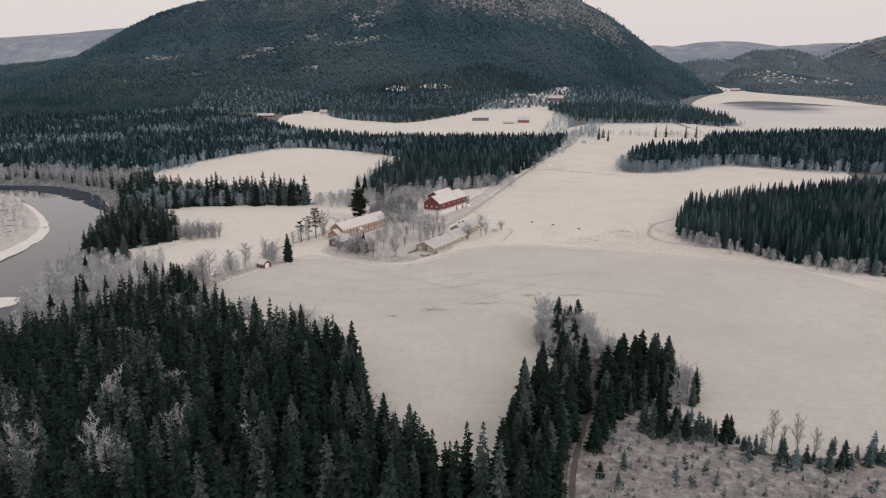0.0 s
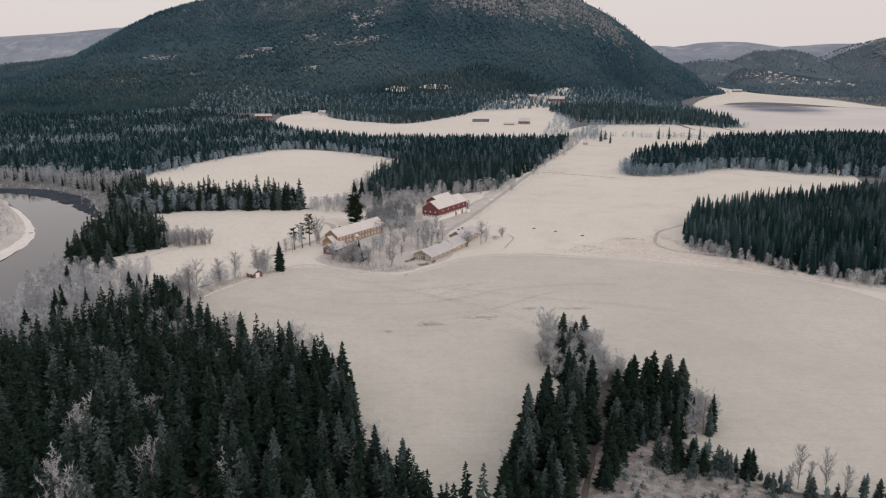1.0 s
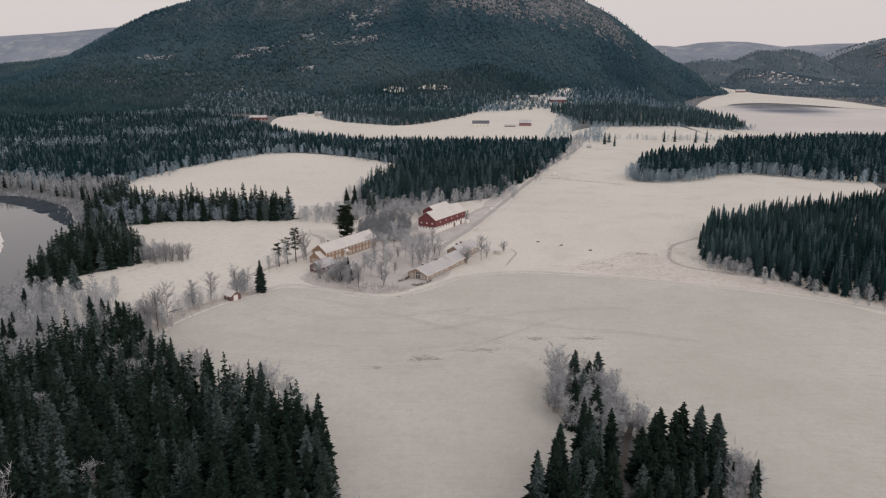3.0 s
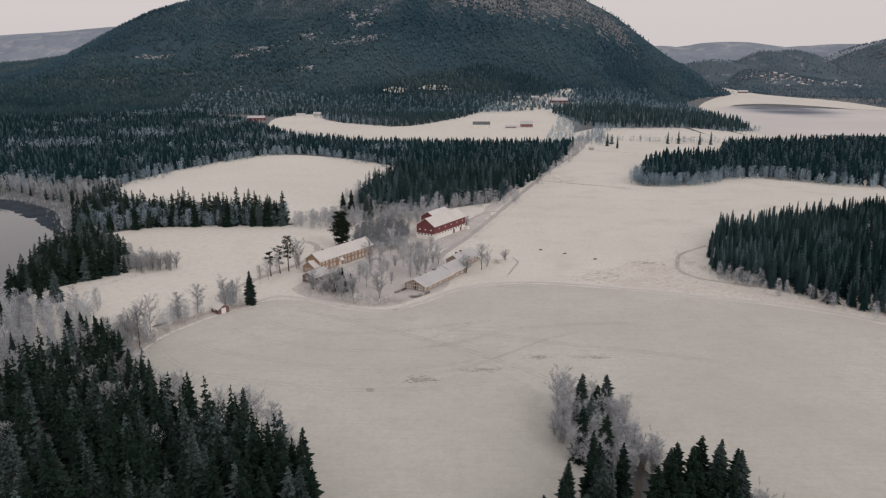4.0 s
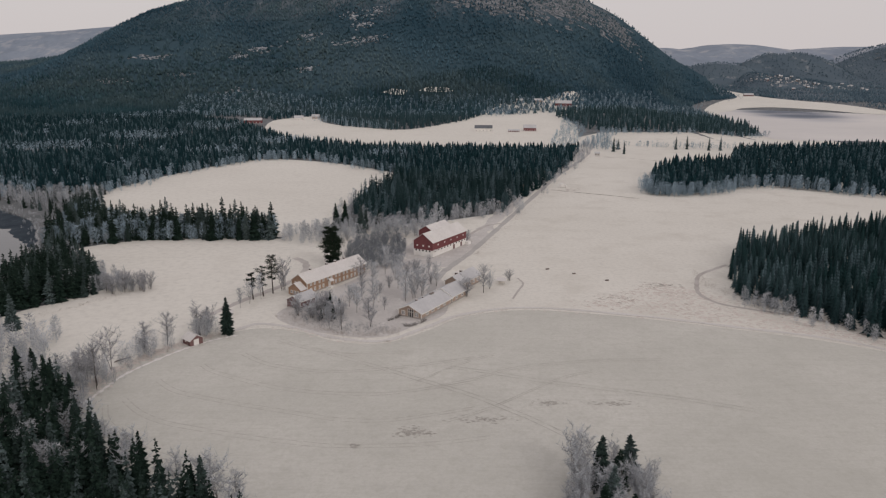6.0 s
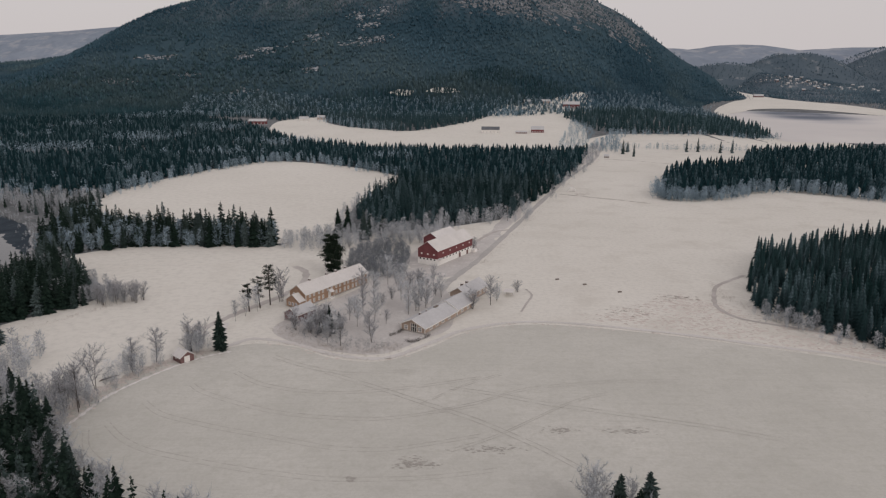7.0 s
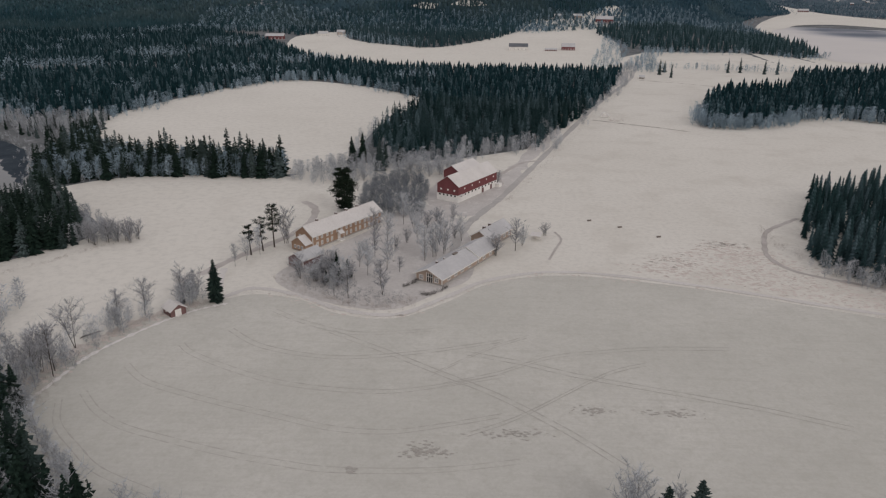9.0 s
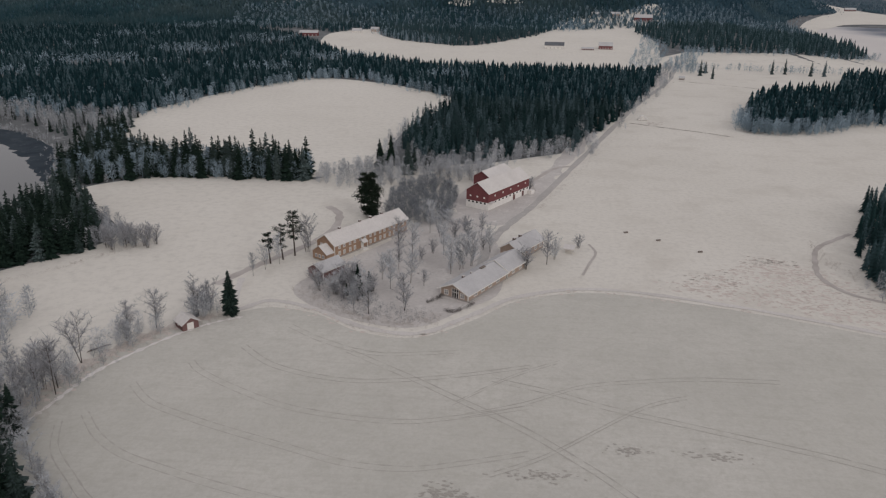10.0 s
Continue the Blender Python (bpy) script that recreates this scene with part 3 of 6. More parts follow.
def birch_shape(rng, limbs=16, twigs=16, stems=1, spread=0.22, twig_w=0.0048, base=0.22):
    """A bare broadleaf tree one metre high: wood (stems and limbs) and fine twigs apart."""
    wv, wf, tv, tf = [], [], [], []
    for st in range(stems):
        lean = Vector((rng.uniform(-1, 1), rng.uniform(-1, 1), 0)) * (0.04 if stems == 1 else 0.20)
        foot_at = Vector((rng.uniform(-1, 1), rng.uniform(-1, 1), 0)) * (0.0 if stems == 1 else 0.05)
        high = 1.0 if st == 0 else rng.uniform(0.7, 0.98)
        pts = [foot_at + lean * (s ** 1.4) + Vector((rng.uniform(-1, 1), rng.uniform(-1, 1), 0)) * 0.012 * (s > 0) + Vector((0, 0, s * high * 0.97)) for s in (0, 0.3, 0.6, 0.85, 1.0)]
        rad = [0.011, 0.0085, 0.0055, 0.003, 0.001]
        for k in range(4):
            stick(wv, wf, pts[k], pts[k + 1], rad[k] / stems ** 0.4, rad[k + 1] / stems ** 0.4, 5)
        for n in range(max(5, limbs // stems)):
            s = base + (0.95 - base) * (n + rng.uniform(0, 0.8)) / max(5, limbs // stems)
            k = min(3, int(np.searchsorted((0.3, 0.6, 0.85, 1.0), s)))
            lo = (0, 0.3, 0.6, 0.85)[k]
            root = pts[k].lerp(pts[k + 1], (s - lo) / ((0.3, 0.6, 0.85, 1.0)[k] - lo))
            a = rng.uniform(0, 6.28)
            size = spread * (0.3 + 0.9 * math.sin(math.pi * min(1, (s - base) / (1.02 - base) * 0.8 + 0.2))) * rng.uniform(0.6, 1.15)
            out = Vector((math.cos(a), math.sin(a), rng.uniform(0.6, 1.7))).normalized() * size * 1.25
            tip = root + out
            tip.z = min(tip.z, 1.02)
            stick(wv, wf, root, tip, 0.0028, 0.0007, 3)
            for m in range(twigs):
                f = rng.uniform(0.1, 1.0)
                p = root.lerp(tip, f)
                d = Vector((rng.uniform(-1, 1), rng.uniform(-1, 1), rng.uniform(-0.5, 1.3))) * size * rng.uniform(0.2, 0.55)
                sliver(tv, tf, p, p + d, twig_w * rng.uniform(0.6, 1.3), rng)
    return np.array(wv), np.array(wf), np.array(tv), np.array(tf)


def soft_birch(rng, count, spread=0.24, w=0.012, base=0.12):
    """A whole bare tree for woods: stem and a cloud of twigs in one."""
    v, f = [], []
    stick(v, f, (0, 0, 0), (rng.uniform(-0.03, 0.03), rng.uniform(-0.03, 0.03), 0.9), 0.012, 0.003, 3)
    for n in range(count):
        s = rng.uniform(base, 0.97)
        a = rng.uniform(0, 6.28)
        r = spread * math.sin(math.pi * min(1, (s - base) / (1.05 - base) * 0.8 + 0.17)) * math.sqrt(rng.uniform(0.05, 1))
        p = Vector((math.cos(a) * r * 0.7, math.sin(a) * r * 0.7, s * 0.93))
        d = Vector((math.cos(a) * rng.uniform(0, 1.4) + rng.uniform(-0.7, 0.7), math.sin(a) * rng.uniform(0, 1.4) + rng.uniform(-0.7, 0.7), rng.uniform(-0.1, 1.5)))
        sliver(v, f, p, p + d * 0.09, w * rng.uniform(0.6, 1.4), rng)
    return np.array(v), np.array(f)


def wood(name, shapes, pts, sizes, material, label, category, girth=(0.85, 1.2), parent=None, sink=0.0):
    """Many trees of a wood in one mesh, each turned, scaled and tinted by chance."""
    rng = np.random.default_rng(len(pts) + 17)
    if len(pts) == 0:
        return None
    pts = np.asarray(pts, float)
    pick = rng.integers(0, len(shapes), len(pts))
    zs = land(pts[:, 0], pts[:, 1]) - sink
    all_v, all_f, all_t, start = [], [], [], 0
    for n, (v, f) in enumerate(shapes):
        sel = np.nonzero(pick == n)[0]
        if len(sel) == 0:
            continue
        a = rng.uniform(0, 6.283, len(sel))
        g = sizes[sel] * rng.uniform(*girth, len(sel))
        ca, sa = np.cos(a)[:, None], np.sin(a)[:, None]
        x = (v[None, :, 0] * ca - v[None, :, 1] * sa) * g[:, None] + pts[sel, 0][:, None]
        y = (v[None, :, 0] * sa + v[None, :, 1] * ca) * g[:, None] + pts[sel, 1][:, None]
        z = v[None, :, 2] * sizes[sel][:, None] + zs[sel][:, None]
        all_v.append(np.stack([x, y, z], -1).reshape(-1, 3))
        all_f.append((f[None] + (np.arange(len(sel)) * len(v))[:, None, None] + start).reshape(-1, 3))
        all_t.append(np.repeat(rng.uniform(0, 1, len(sel)), len(v)))
        start += len(sel) * len(v)
    me = mesh_from(name, np.concatenate(all_v), np.concatenate(all_f), material, np.concatenate(all_t))
    ob = new(name, me)
    return tagged(ob, label, category, kind="stuff")


def scatter(poly, spacing, seed, keep_off=(), smooth=False, patchy=None):
    """Jittered places inside an outline, off roads and clearings."""
    rng = np.random.default_rng(seed)
    poly = curve_points(poly, True, 4) if smooth else np.array(poly, float)
    lo, hi = poly.min(0), poly.max(0)
    gx, gy = np.meshgrid(np.arange(lo[0], hi[0], spacing), np.arange(lo[1], hi[1], spacing))
    x = gx.ravel() + rng.uniform(-0.48, 0.48, gx.size) * spacing
    y = gy.ravel() + rng.uniform(-0.48, 0.48, gx.size) * spacing
    ok = inside(x, y, poly)
    for line, width in keep_off:
        if width > 0:
            ok &= edge_distance(x, y, line, False) > width
        else:
            ok &= ~inside(x, y, line)
    if patchy is not None:
        ok &= patchy(x, y, rng)
    return np.stack([x[ok], y[ok]], 1), rng


def split_near(pts, count, where):
    """The places nearest to a spot, and the rest."""
    order = np.argsort(np.hypot(pts[:, 0] - where[0], pts[:, 1] - where[1]))
    return pts[order[:count]], pts[order[count:]]


rng = random.Random(5)
NEAR_CROWNS = [spruce_boughs(rng, 42, 11, s) for s in (0.165, 0.18, 0.20, 0.175, 0.22)]
HALF_CROWNS = [spruce_boughs(rng, 26, 9, s, sprays=False, fat=1.15) for s in (0.165, 0.18, 0.20, 0.215)]
MID_CROWNS = [spruce_boughs(rng, 18, 8, s, sprays=False, fat=1.6) for s in (0.15, 0.17, 0.19)]
WOOD_CROWNS = [spruce_tiers(rng, 9, 6, s) for s in (0.15, 0.17, 0.19)]
FARTHER_CROWNS = [spruce_tiers(rng, 3, 3, s) for s in (0.16, 0.19)]
FAR_CROWNS = [spruce_tiers(rng, 4, 4, s) for s in (0.14, 0.16, 0.18)]
HILL_CROWNS = [spruce_tiers(rng, 1, 4, s) for s in (0.2, 0.26, 0.32)]
BIRCH_NEAR = [birch_shape(rng, 34, 28, 1, 0.29), birch_shape(rng, 34, 28, 2, 0.27), birch_shape(rng, 36, 28, 1, 0.25)]
BIRCH_BUSHY = [birch_shape(rng, 46, 34, 5, 0.25, 0.0042, base=0.08), birch_shape(rng, 48, 34, 6, 0.24, 0.0042, base=0.10)]
BIRCH_WOOD = [soft_birch(rng, 230, s, 0.009) for s in (0.20, 0.24, 0.27)]
BIRCH_FINE = [soft_birch(rng, 330, s, 0.006) for s in (0.24, 0.29)]
BIRCH_FAR = [soft_birch(rng, 48, s, 0.024) for s in (0.22, 0.27)]
BIRCH_THIN = [soft_birch(rng, 26, s, 0.034) for s in (0.22, 0.27)]
BUSH = [soft_birch(rng, 60, s, 0.014, 0.02) for s in (0.45, 0.6)]


def trunk_mesh():
    v, f = [], []
    stick(v, f, (0, 0, -0.02), (0, 0, 0.5), 0.014, 0.008, 6)
    stick(v, f, (0, 0, 0.5), (0, 0, 0.97), 0.008, 0.001, 6)
    return mesh_from("trunk", v, f, M_BARK)


TRUNK = trunk_mesh()
CROWN_MESHES = [mesh_from("crown", v, f, M_SPRUCE, np.zeros(len(v))) for v, f in NEAR_CROWNS]


YOUNG_MESHES = [mesh_from("crown", v, f, M_SAPLING, np.zeros(len(v))) for v, f in HALF_CROWNS]


def spruce(x, y, high, label, group="", young=False, full=1.0):
    root = thing("spruce_tree", pose(x, y, float(land(x, y)[0]), 0, 0, rng.uniform(0, 360)), label, "spruce", group)
    for name, me in (("trunk", TRUNK), ("crown", rng.choice(YOUNG_MESHES if young else CROWN_MESHES))):
        ob = new(name, me)
        ob.parent = root
        wide = rng.uniform(0.88, 1.15) * full if name == "crown" else 1
        ob.scale = (high * wide, high * wide, high)
    return root


BARE_MESHES = {}
for key, shapes in (("rimed", BIRCH_NEAR), ("bushy", BIRCH_BUSHY)):
    for look_of, wood_mat, twig_mat in (("pale", M_BIRCHBARK, M_TWIG), ("dark", M_BARK, M_BARE)):
        BARE_MESHES[key, look_of] = [(mesh_from("trunk", a, b, wood_mat), mesh_from("crown", c, d, twig_mat, np.full(len(c), 0.15 + 0.3 * n))) for n, (a, b, c, d) in enumerate(shapes)]


def bare_tree(x, y, high, kind="rimed", look_of="pale", label="bare birch white with hoarfrost", category="birch", group="", wide=1.0):
    root = thing("bare_tree" if look_of == "dark" else "birch_tree", pose(x, y, float(land(x, y)[0]) - 0.05, 0, 0, rng.uniform(0, 360)), label, category, group)
    for name, me in zip(("trunk", "crown"), rng.choice(BARE_MESHES[kind, look_of])):
        ob = new(name, me)
        ob.parent = root
        ob.scale = (high * wide, high * wide, high)
    return root


# ---- roads and tracks ----
FOREST_TRACK = [(-99, 170), (-90, 153), (-82, 144), (-69, 128), (-57, 112), (-51.6, 95), (-47, 77), (-44, 55)]
CLEARING_TRACK = [(45.5, 154), (41.5, 142), (37.5, 129.5), (32, 110), (26.5, 92), (23, 76), (22, 60)]
FARM_LANE = [(-78, 290), (-72, 268), (-64, 274.5), (-50, 270.5), (-35, 261), (-19, 258.5), (-6, 271), (8, 286), (32, 294), (69, 286), (105, 272), (129, 262), (151, 245), (200, 205)]
NORTH_ROAD = [(-6, 300), (-2, 335), (6, 360), (13, 379), (32, 442), (57, 526), (93, 645), (145, 797), (165, 873), (190, 960)]
WEST_LANE = [(-84, 284), (-78, 298), (-72, 310), (-65, 324), (-61, 340), (-63, 358), (-70, 368)]
ribbon("forest_track", FOREST_TRACK, 1.5, M_MUD, "narrow dirt track through dark spruce wood", "track", 0.12)
ribbon("clearing_track", CLEARING_TRACK, 1.35, M_MUD, "muddy track running up between two spruce clumps", "track", 0.19)
ribbon("farm_lane", FARM_LANE, 2.0, M_ROAD, "pale frozen farm lane along the field edge", "lane", 0.118)
ribbon("gravel_road", NORTH_ROAD, 3.2, M_GRAVEL, "straight gravel road beside the spruce wood", "road", 0.123)
ribbon("road_verge", [(18, 410), (26, 446), (49, 526), (86, 645), (138, 797), (156, 870)], 7.5, M_YARD, "rough frosty verge between gravel road and wood", "verge", 0.10, 10, 0.3)
ribbon("barn_drive", [(36, 452), (26, 446), (18, 430), (13, 416), (14, 402)], 2.2, M_MUDDY, "trodden drive round the end of the barn", "drive", 0.143)
ribbon("meadow_ditch", [(80, 577), (100.8, 562.7), (118.9, 551.7), (136, 538.5)], 1.1, M_DIRT, "shallow dark ditch crossing the hay meadow", "ditch", 0.13, 10, 0.5)
ribbon("far_ditch", [(156, 801), (185.9, 785.2), (209.6, 766), (240, 742)], 1.2, M_DIRT, "shallow ditch at the end of the hay meadow", "ditch", 0.13, 10, 0.5)
ribbon("wood_lane", WEST_LANE, 3.0, M_MUDDY, "curved dirt lane behind the long ochre house", "lane", 0.128)
ribbon("loop_track", [(130, 358), (125, 353.5), (112, 340.6), (105.5, 325), (102.4, 311.5), (106, 299.7), (115, 293), (121, 290), (134, 281), (150, 266)], 1.8, M_MUDDY, "rough turning loop at the wood's corner", "track", 0.133)
ribbon("worn_arc", [(32, 334.5), (33.6, 326), (30.6, 315.6), (27.5, 304.8)], 0.8, M_MUDDY, "worn path curving past the open shelter", "path", 0.138)
sheet("garden_lawn", [(-60, 286), (-52, 273), (-36, 264), (-20, 262), (-8, 275), (2, 290), (0, 330), (-14, 366), (-30, 352), (-38, 330), (-50, 308)], M_YARD,
      "frosty tufted lawn between the farm houses", "lawn", 0.085, 15, 5)


def torn_grass(poly, spacing, seed, material, low, high, label, base, fade=6.0):
    """Ragged tufts and scrapes of withered grass lying on the meadow."""
    pts, r = scatter(poly, spacing, seed, smooth=True, patchy=lambda x, y, q: (rolling(x * 9, y * 9) + 0.5 * q.uniform(-1, 1, x.shape) > -0.05) & (q.uniform(0, 1, x.shape) < 0.08 + edge_distance(x, y, poly) / fade))
    verts, faces = [], []
    for n, (x, y) in enumerate(pts):
        size, turn = r.uniform(low, high), r.uniform(-0.5, 0.2)
        z = float(land(x, y)[0]) + base + 0.0006 * (n % 40)
        i = len(verts)
        verts.append((x, y, z + 0.03 * size))
        for q in range(9):
            a = q * 0.698
            d = size * r.uniform(0.2, 1.35)
            u, v = math.cos(a) * d * 1.5, math.sin(a) * d * 0.8
            verts.append((x + u * math.cos(turn) - v * math.sin(turn), y + u * math.sin(turn) + v * math.cos(turn), z))
        faces += [(i, i + 1 + q, i + 1 + (q + 1) % 9) for q in range(9)]
    return tagged(new("torn_grass", mesh_from("torn_grass", verts, faces, material)), label, "rough grass", kind="stuff")


ROUGH_STRIP = [(44, 297), (66, 290), (92, 279), (120, 266), (150, 246), (165, 246), (140, 272), (118, 300), (108, 318), (100, 326), (84, 328), (66, 312)]
M_WITHERED = surface("withered_pinkish_grass", (0.66, 0.60, 0.56), (0.56, 0.50, 0.46), (0.08, 1.0), (0.74, 0.70, 0.66))
M_SCRAPE = surface("brown_scraped_turf", (0.38, 0.33, 0.30), (0.47, 0.42, 0.39), (0.1, 1.0))
torn_grass(ROUGH_STRIP, 1.25, 81, M_WITHERED, 0.2, 0.95, "patchy withered grass on a rough frosted strip", 0.056)
torn_grass([(140, 262), (165, 240), (200, 214), (240, 194), (238, 204), (205, 224), (176, 244), (150, 268)], 1.25, 98, M_WITHERED, 0.25, 0.95, "patchy withered grass before the spruce plantation", 0.056, 2.0)
torn_grass([(140, 262), (165, 240), (200, 214), (240, 194), (238, 204), (205, 224), (176, 244), (150, 268)], 2.6, 99, M_SCRAPE, 0.08, 0.34, "brown scrapes of bare turf before the plantation", 0.088, 2.0)
torn_grass(ROUGH_STRIP, 2.4, 82, M_SCRAPE, 0.08, 0.36, "brown scrapes of bare turf on the rough strip", 0.088)
torn_grass([(84, 329), (92, 329), (100, 324), (99, 320), (90, 323)], 1.1, 83, M_SCRAPE, 0.25, 0.6, "brown heap of scraped turf at the field corner", 0.114)
torn_grass([(-99, 205), (-95, 214), (-93, 222), (-88, 238), (-80, 252), (-78, 258), (-86, 254), (-93, 240), (-98, 222)], 1.4, 84, M_WITHERED, 0.3, 1.0, "withered grass spilling from the field bank", 0.104, 1.5)
torn_grass([(-66, 273), (-50, 271), (-35, 261), (-19, 259), (-6, 271), (8, 286), (32, 294), (69, 286), (69, 281), (32, 289), (8, 281), (-6, 266), (-19, 254), (-36, 256), (-52, 266)], 1.7, 85, M_WITHERED, 0.2, 0.7,
           "withered grass along the verge of the farm lane", 0.104, 1.5)
RUTS = [[(-88, 209), (-83.5, 200.4), (-75.6, 192.6), (-67.4, 185.7), (-55, 180)],
        [(-84.5, 213), (-78, 206), (-70, 200.5), (-59.5, 196.7), (-45.6, 192.5), (-34, 190), (-23, 188.5), (-4, 189.5), (12, 193)],
        [(-80.4, 225.8), (-73, 218.8), (-62, 213.9), (-52, 210.3), (-38.5, 206), (-26, 202.2), (-14.5, 201.6), (-5, 204), (9, 209)],
        [(-71.5, 237.3), (-66.7, 232.5), (-54.6, 225.4), (-42.4, 220.2), (-29, 217.7), (-16.6, 217.4), (-6.4, 220), (10, 226)],
        [(-61.7, 246.4), (-51.7, 238), (-38, 233.5), (-25.4, 233.2), (-7.6, 237.5), (10, 244)],
        [(-35, 247), (-19, 236.5), (-7, 228), (8, 217.4), (19.3, 207), (25.3, 200.8), (36, 188)],
        [(-6.8, 225.6), (5.6, 238.6), (17, 247)],
        [(-4.4, 221), (8.2, 227), (21.7, 235.8), (35.6, 239.7), (49.6, 242.3), (68, 243)],
        [(1.5, 236.8), (14.8, 232.5), (27.4, 227.2), (45, 221.6), (66.5, 214.7), (82.5, 208.2)],
        [(-53.3, 259), (-42, 251.4), (-27.6, 246.2), (-8.4, 249.4)],
        [(2.3, 201.7), (13.7, 209.4), (33.8, 227.8), (45, 233.8)]]
rut_root = thing("wheel_ruts", pose(0, 0, 0), "faint curved tractor ruts pressed into the frosted field", "wheel rut", kind="structure")
for number, line in enumerate(RUTS):
    for off in (-0.85, 0.85):
        ribbon("rut", [(x + off * 0.4, y + off) for x, y in line], 0.22 if number < 6 else 0.12, M_TRACK, "", "", 0.106 + 0.002 * len(rut_root.children), 10, 0.6, rut_root)


def scuffs():
    """Torn patches of bare soil in the field, each a ragged cluster."""
    r = random.Random(8)
    for cx, cy, spread_x, spread_y, n in ((-6, 195.5, 5, 2, 26), (11, 202, 6, 2.2, 22), (29, 212, 4, 1.5, 16), (45, 212, 6, 2.0, 14), (-19.5, 188.5, 1.0, 0.6, 6),
                                          (-17.8, 258.2, 1.0, 0.6, 5), (92, 324, 8, 3, 22), (70, 307, 12, 6, 18), (118, 300, 16, 6, 20)):
        bm = bmesh.new()
        for k in range(n * 3):
            x, y = cx + r.gauss(0, spread_x * 0.55), cy + r.gauss(0, spread_y * 0.55)
            a0, size = r.uniform(0, 3), r.uniform(0.12, 0.5)
            ring = []
            for q in range(7):
                a = a0 + q * 0.9
                s = size * r.uniform(0.15, 1.3)
                ring.append(bm.verts.new((x + math.cos(a) * s * 1.6, y + math.sin(a) * s * 0.7, 0.160 + 0.001 * (k % 29))))
            bm.faces.new(ring)
        ob = part("soil_patch", bm, M_SCUFF, None)
        tagged(ob, "scattered patches of torn bare soil", "soil", kind="stuff")


scuffs()

# ---- woods near the camera ----
WOOD_SOUTH = [(14, 48), (8, 74), (-2, 82), (-11, 93), (-18, 104), (-21, 117), (-27, 135), (-37, 149), (-46, 161), (-61, 168), (-77, 182), (-87, 192), (-96, 204), (-102, 210),
              (-112, 206), (-126, 165), (-140, 110), (-125, 40), (-60, 30)]
pts, nr = scatter(WOOD_SOUTH, 3.35, 3, [(FOREST_TRACK, 1.5)], patchy=lambda x, y, r: y > 66)
near_pts, rest = split_near(pts, 105, (-22, 112))
for x, y in near_pts:
    spruce(x, y, nr.uniform(9, 16) if y > 150 else nr.uniform(10, 19) if y > 100 else nr.uniform(8, 16.5), "tall dark spruce in a dense frosty wood", "spruces of the near wood")
for crowns, some in ((HALF_CROWNS, rest[rest[:, 1] < 140]), (MID_CROWNS, rest[rest[:, 1] >= 140])):
    wood("spruce_wood", crowns, some, nr.uniform(9.5, 18.5, len(some)) * np.where(some[:, 1] > 150, 0.84, 1.0), M_SPRUCE, "dense dark spruce wood with rimed tips", "spruce wood")
for x, y, h in ((-45.6, 158.6, 14.5), (-48, 160, 12), (-62.8, 171, 13.2), (-74.9, 178.2, 13.6), (-100.5, 208, 14.4), (-92, 196, 15), (-97, 201, 16), (-101, 206, 15), (-88, 191, 14), (-84, 187, 13), (-104, 211, 14), (-94, 204, 12), (-79, 183, 12), (-108, 214, 13)):
    spruce(x, y, h, "tall dark spruce at the corner of the near wood", "spruces of the near wood")
pts, nr = scatter([(8, 68), (10, 98), (17, 116), (25, 130), (32, 140), (37, 134), (33, 118), (27, 98), (21, 76), (18, 55)], 4.0, 4)
for x, y in pts:
    spruce(x, y, nr.uniform(12, 16), "tall dark spruce in a narrow clump beside the track", "spruces beside the track")
for x, y, h in ((34.4, 171, 12.6), (41.6, 176.5, 9.9), (38, 170, 10), (34.5, 160, 12), (31, 152, 13), (36, 150, 12), (44, 130, 13.5), (46.4, 138, 10.6), (49.5, 134, 13.2), (52.6, 138.2, 13.2), (55, 135, 13.4), (57, 139, 12), (60, 138, 10.5),
                (57.5, 130.5, 14.3), (46, 125, 13), (52, 128, 13), (46.5, 135, 13.5), (49, 128.5, 12.5), (55, 128, 12), (40.5, 127, 13), (44, 124, 12.5), (41, 119, 11.5), (38, 116.5, 10.5), (36, 110, 10), (34, 104, 9.5), (33.5, 99, 9), (31, 95, 8.5), (37, 106, 8.5), (40, 111.5, 9.5), (47, 119, 10), (41, 122, 11), (43, 117, 10), (50, 124, 10), (38, 112, 10)):
    spruce(x, y, h, "tall dark spruce in a small clump at the field's edge", "spruces at the field edge", full=1.3)
for x, y, h in ((44.5, 104, 7.5), (46, 102, 8), (48.5, 103, 7.6), (51, 102, 7.8), (47, 101, 7), (50.5, 99.5, 6.5), (53, 100.5, 6), (56, 100.5, 7), (58, 99, 6), (61.5, 99, 7.2), (63, 100, 6.4), (70, 88.6, 6.5), (78.4, 86, 6), (83, 88.5, 6.2), (81, 86, 5),
                (90.6, 91, 7), (95, 90, 8), (88, 88, 5), (66, 93, 3.2), (64, 95, 3.5), (30, 84, 4), (36, 88, 4.5), (33, 80, 3.5)):
    spruce(x, y, h, "young spruce on the overgrown clearing", "young spruces on the clearing", rng.uniform(0, 1) < 0.5, full=1.35)
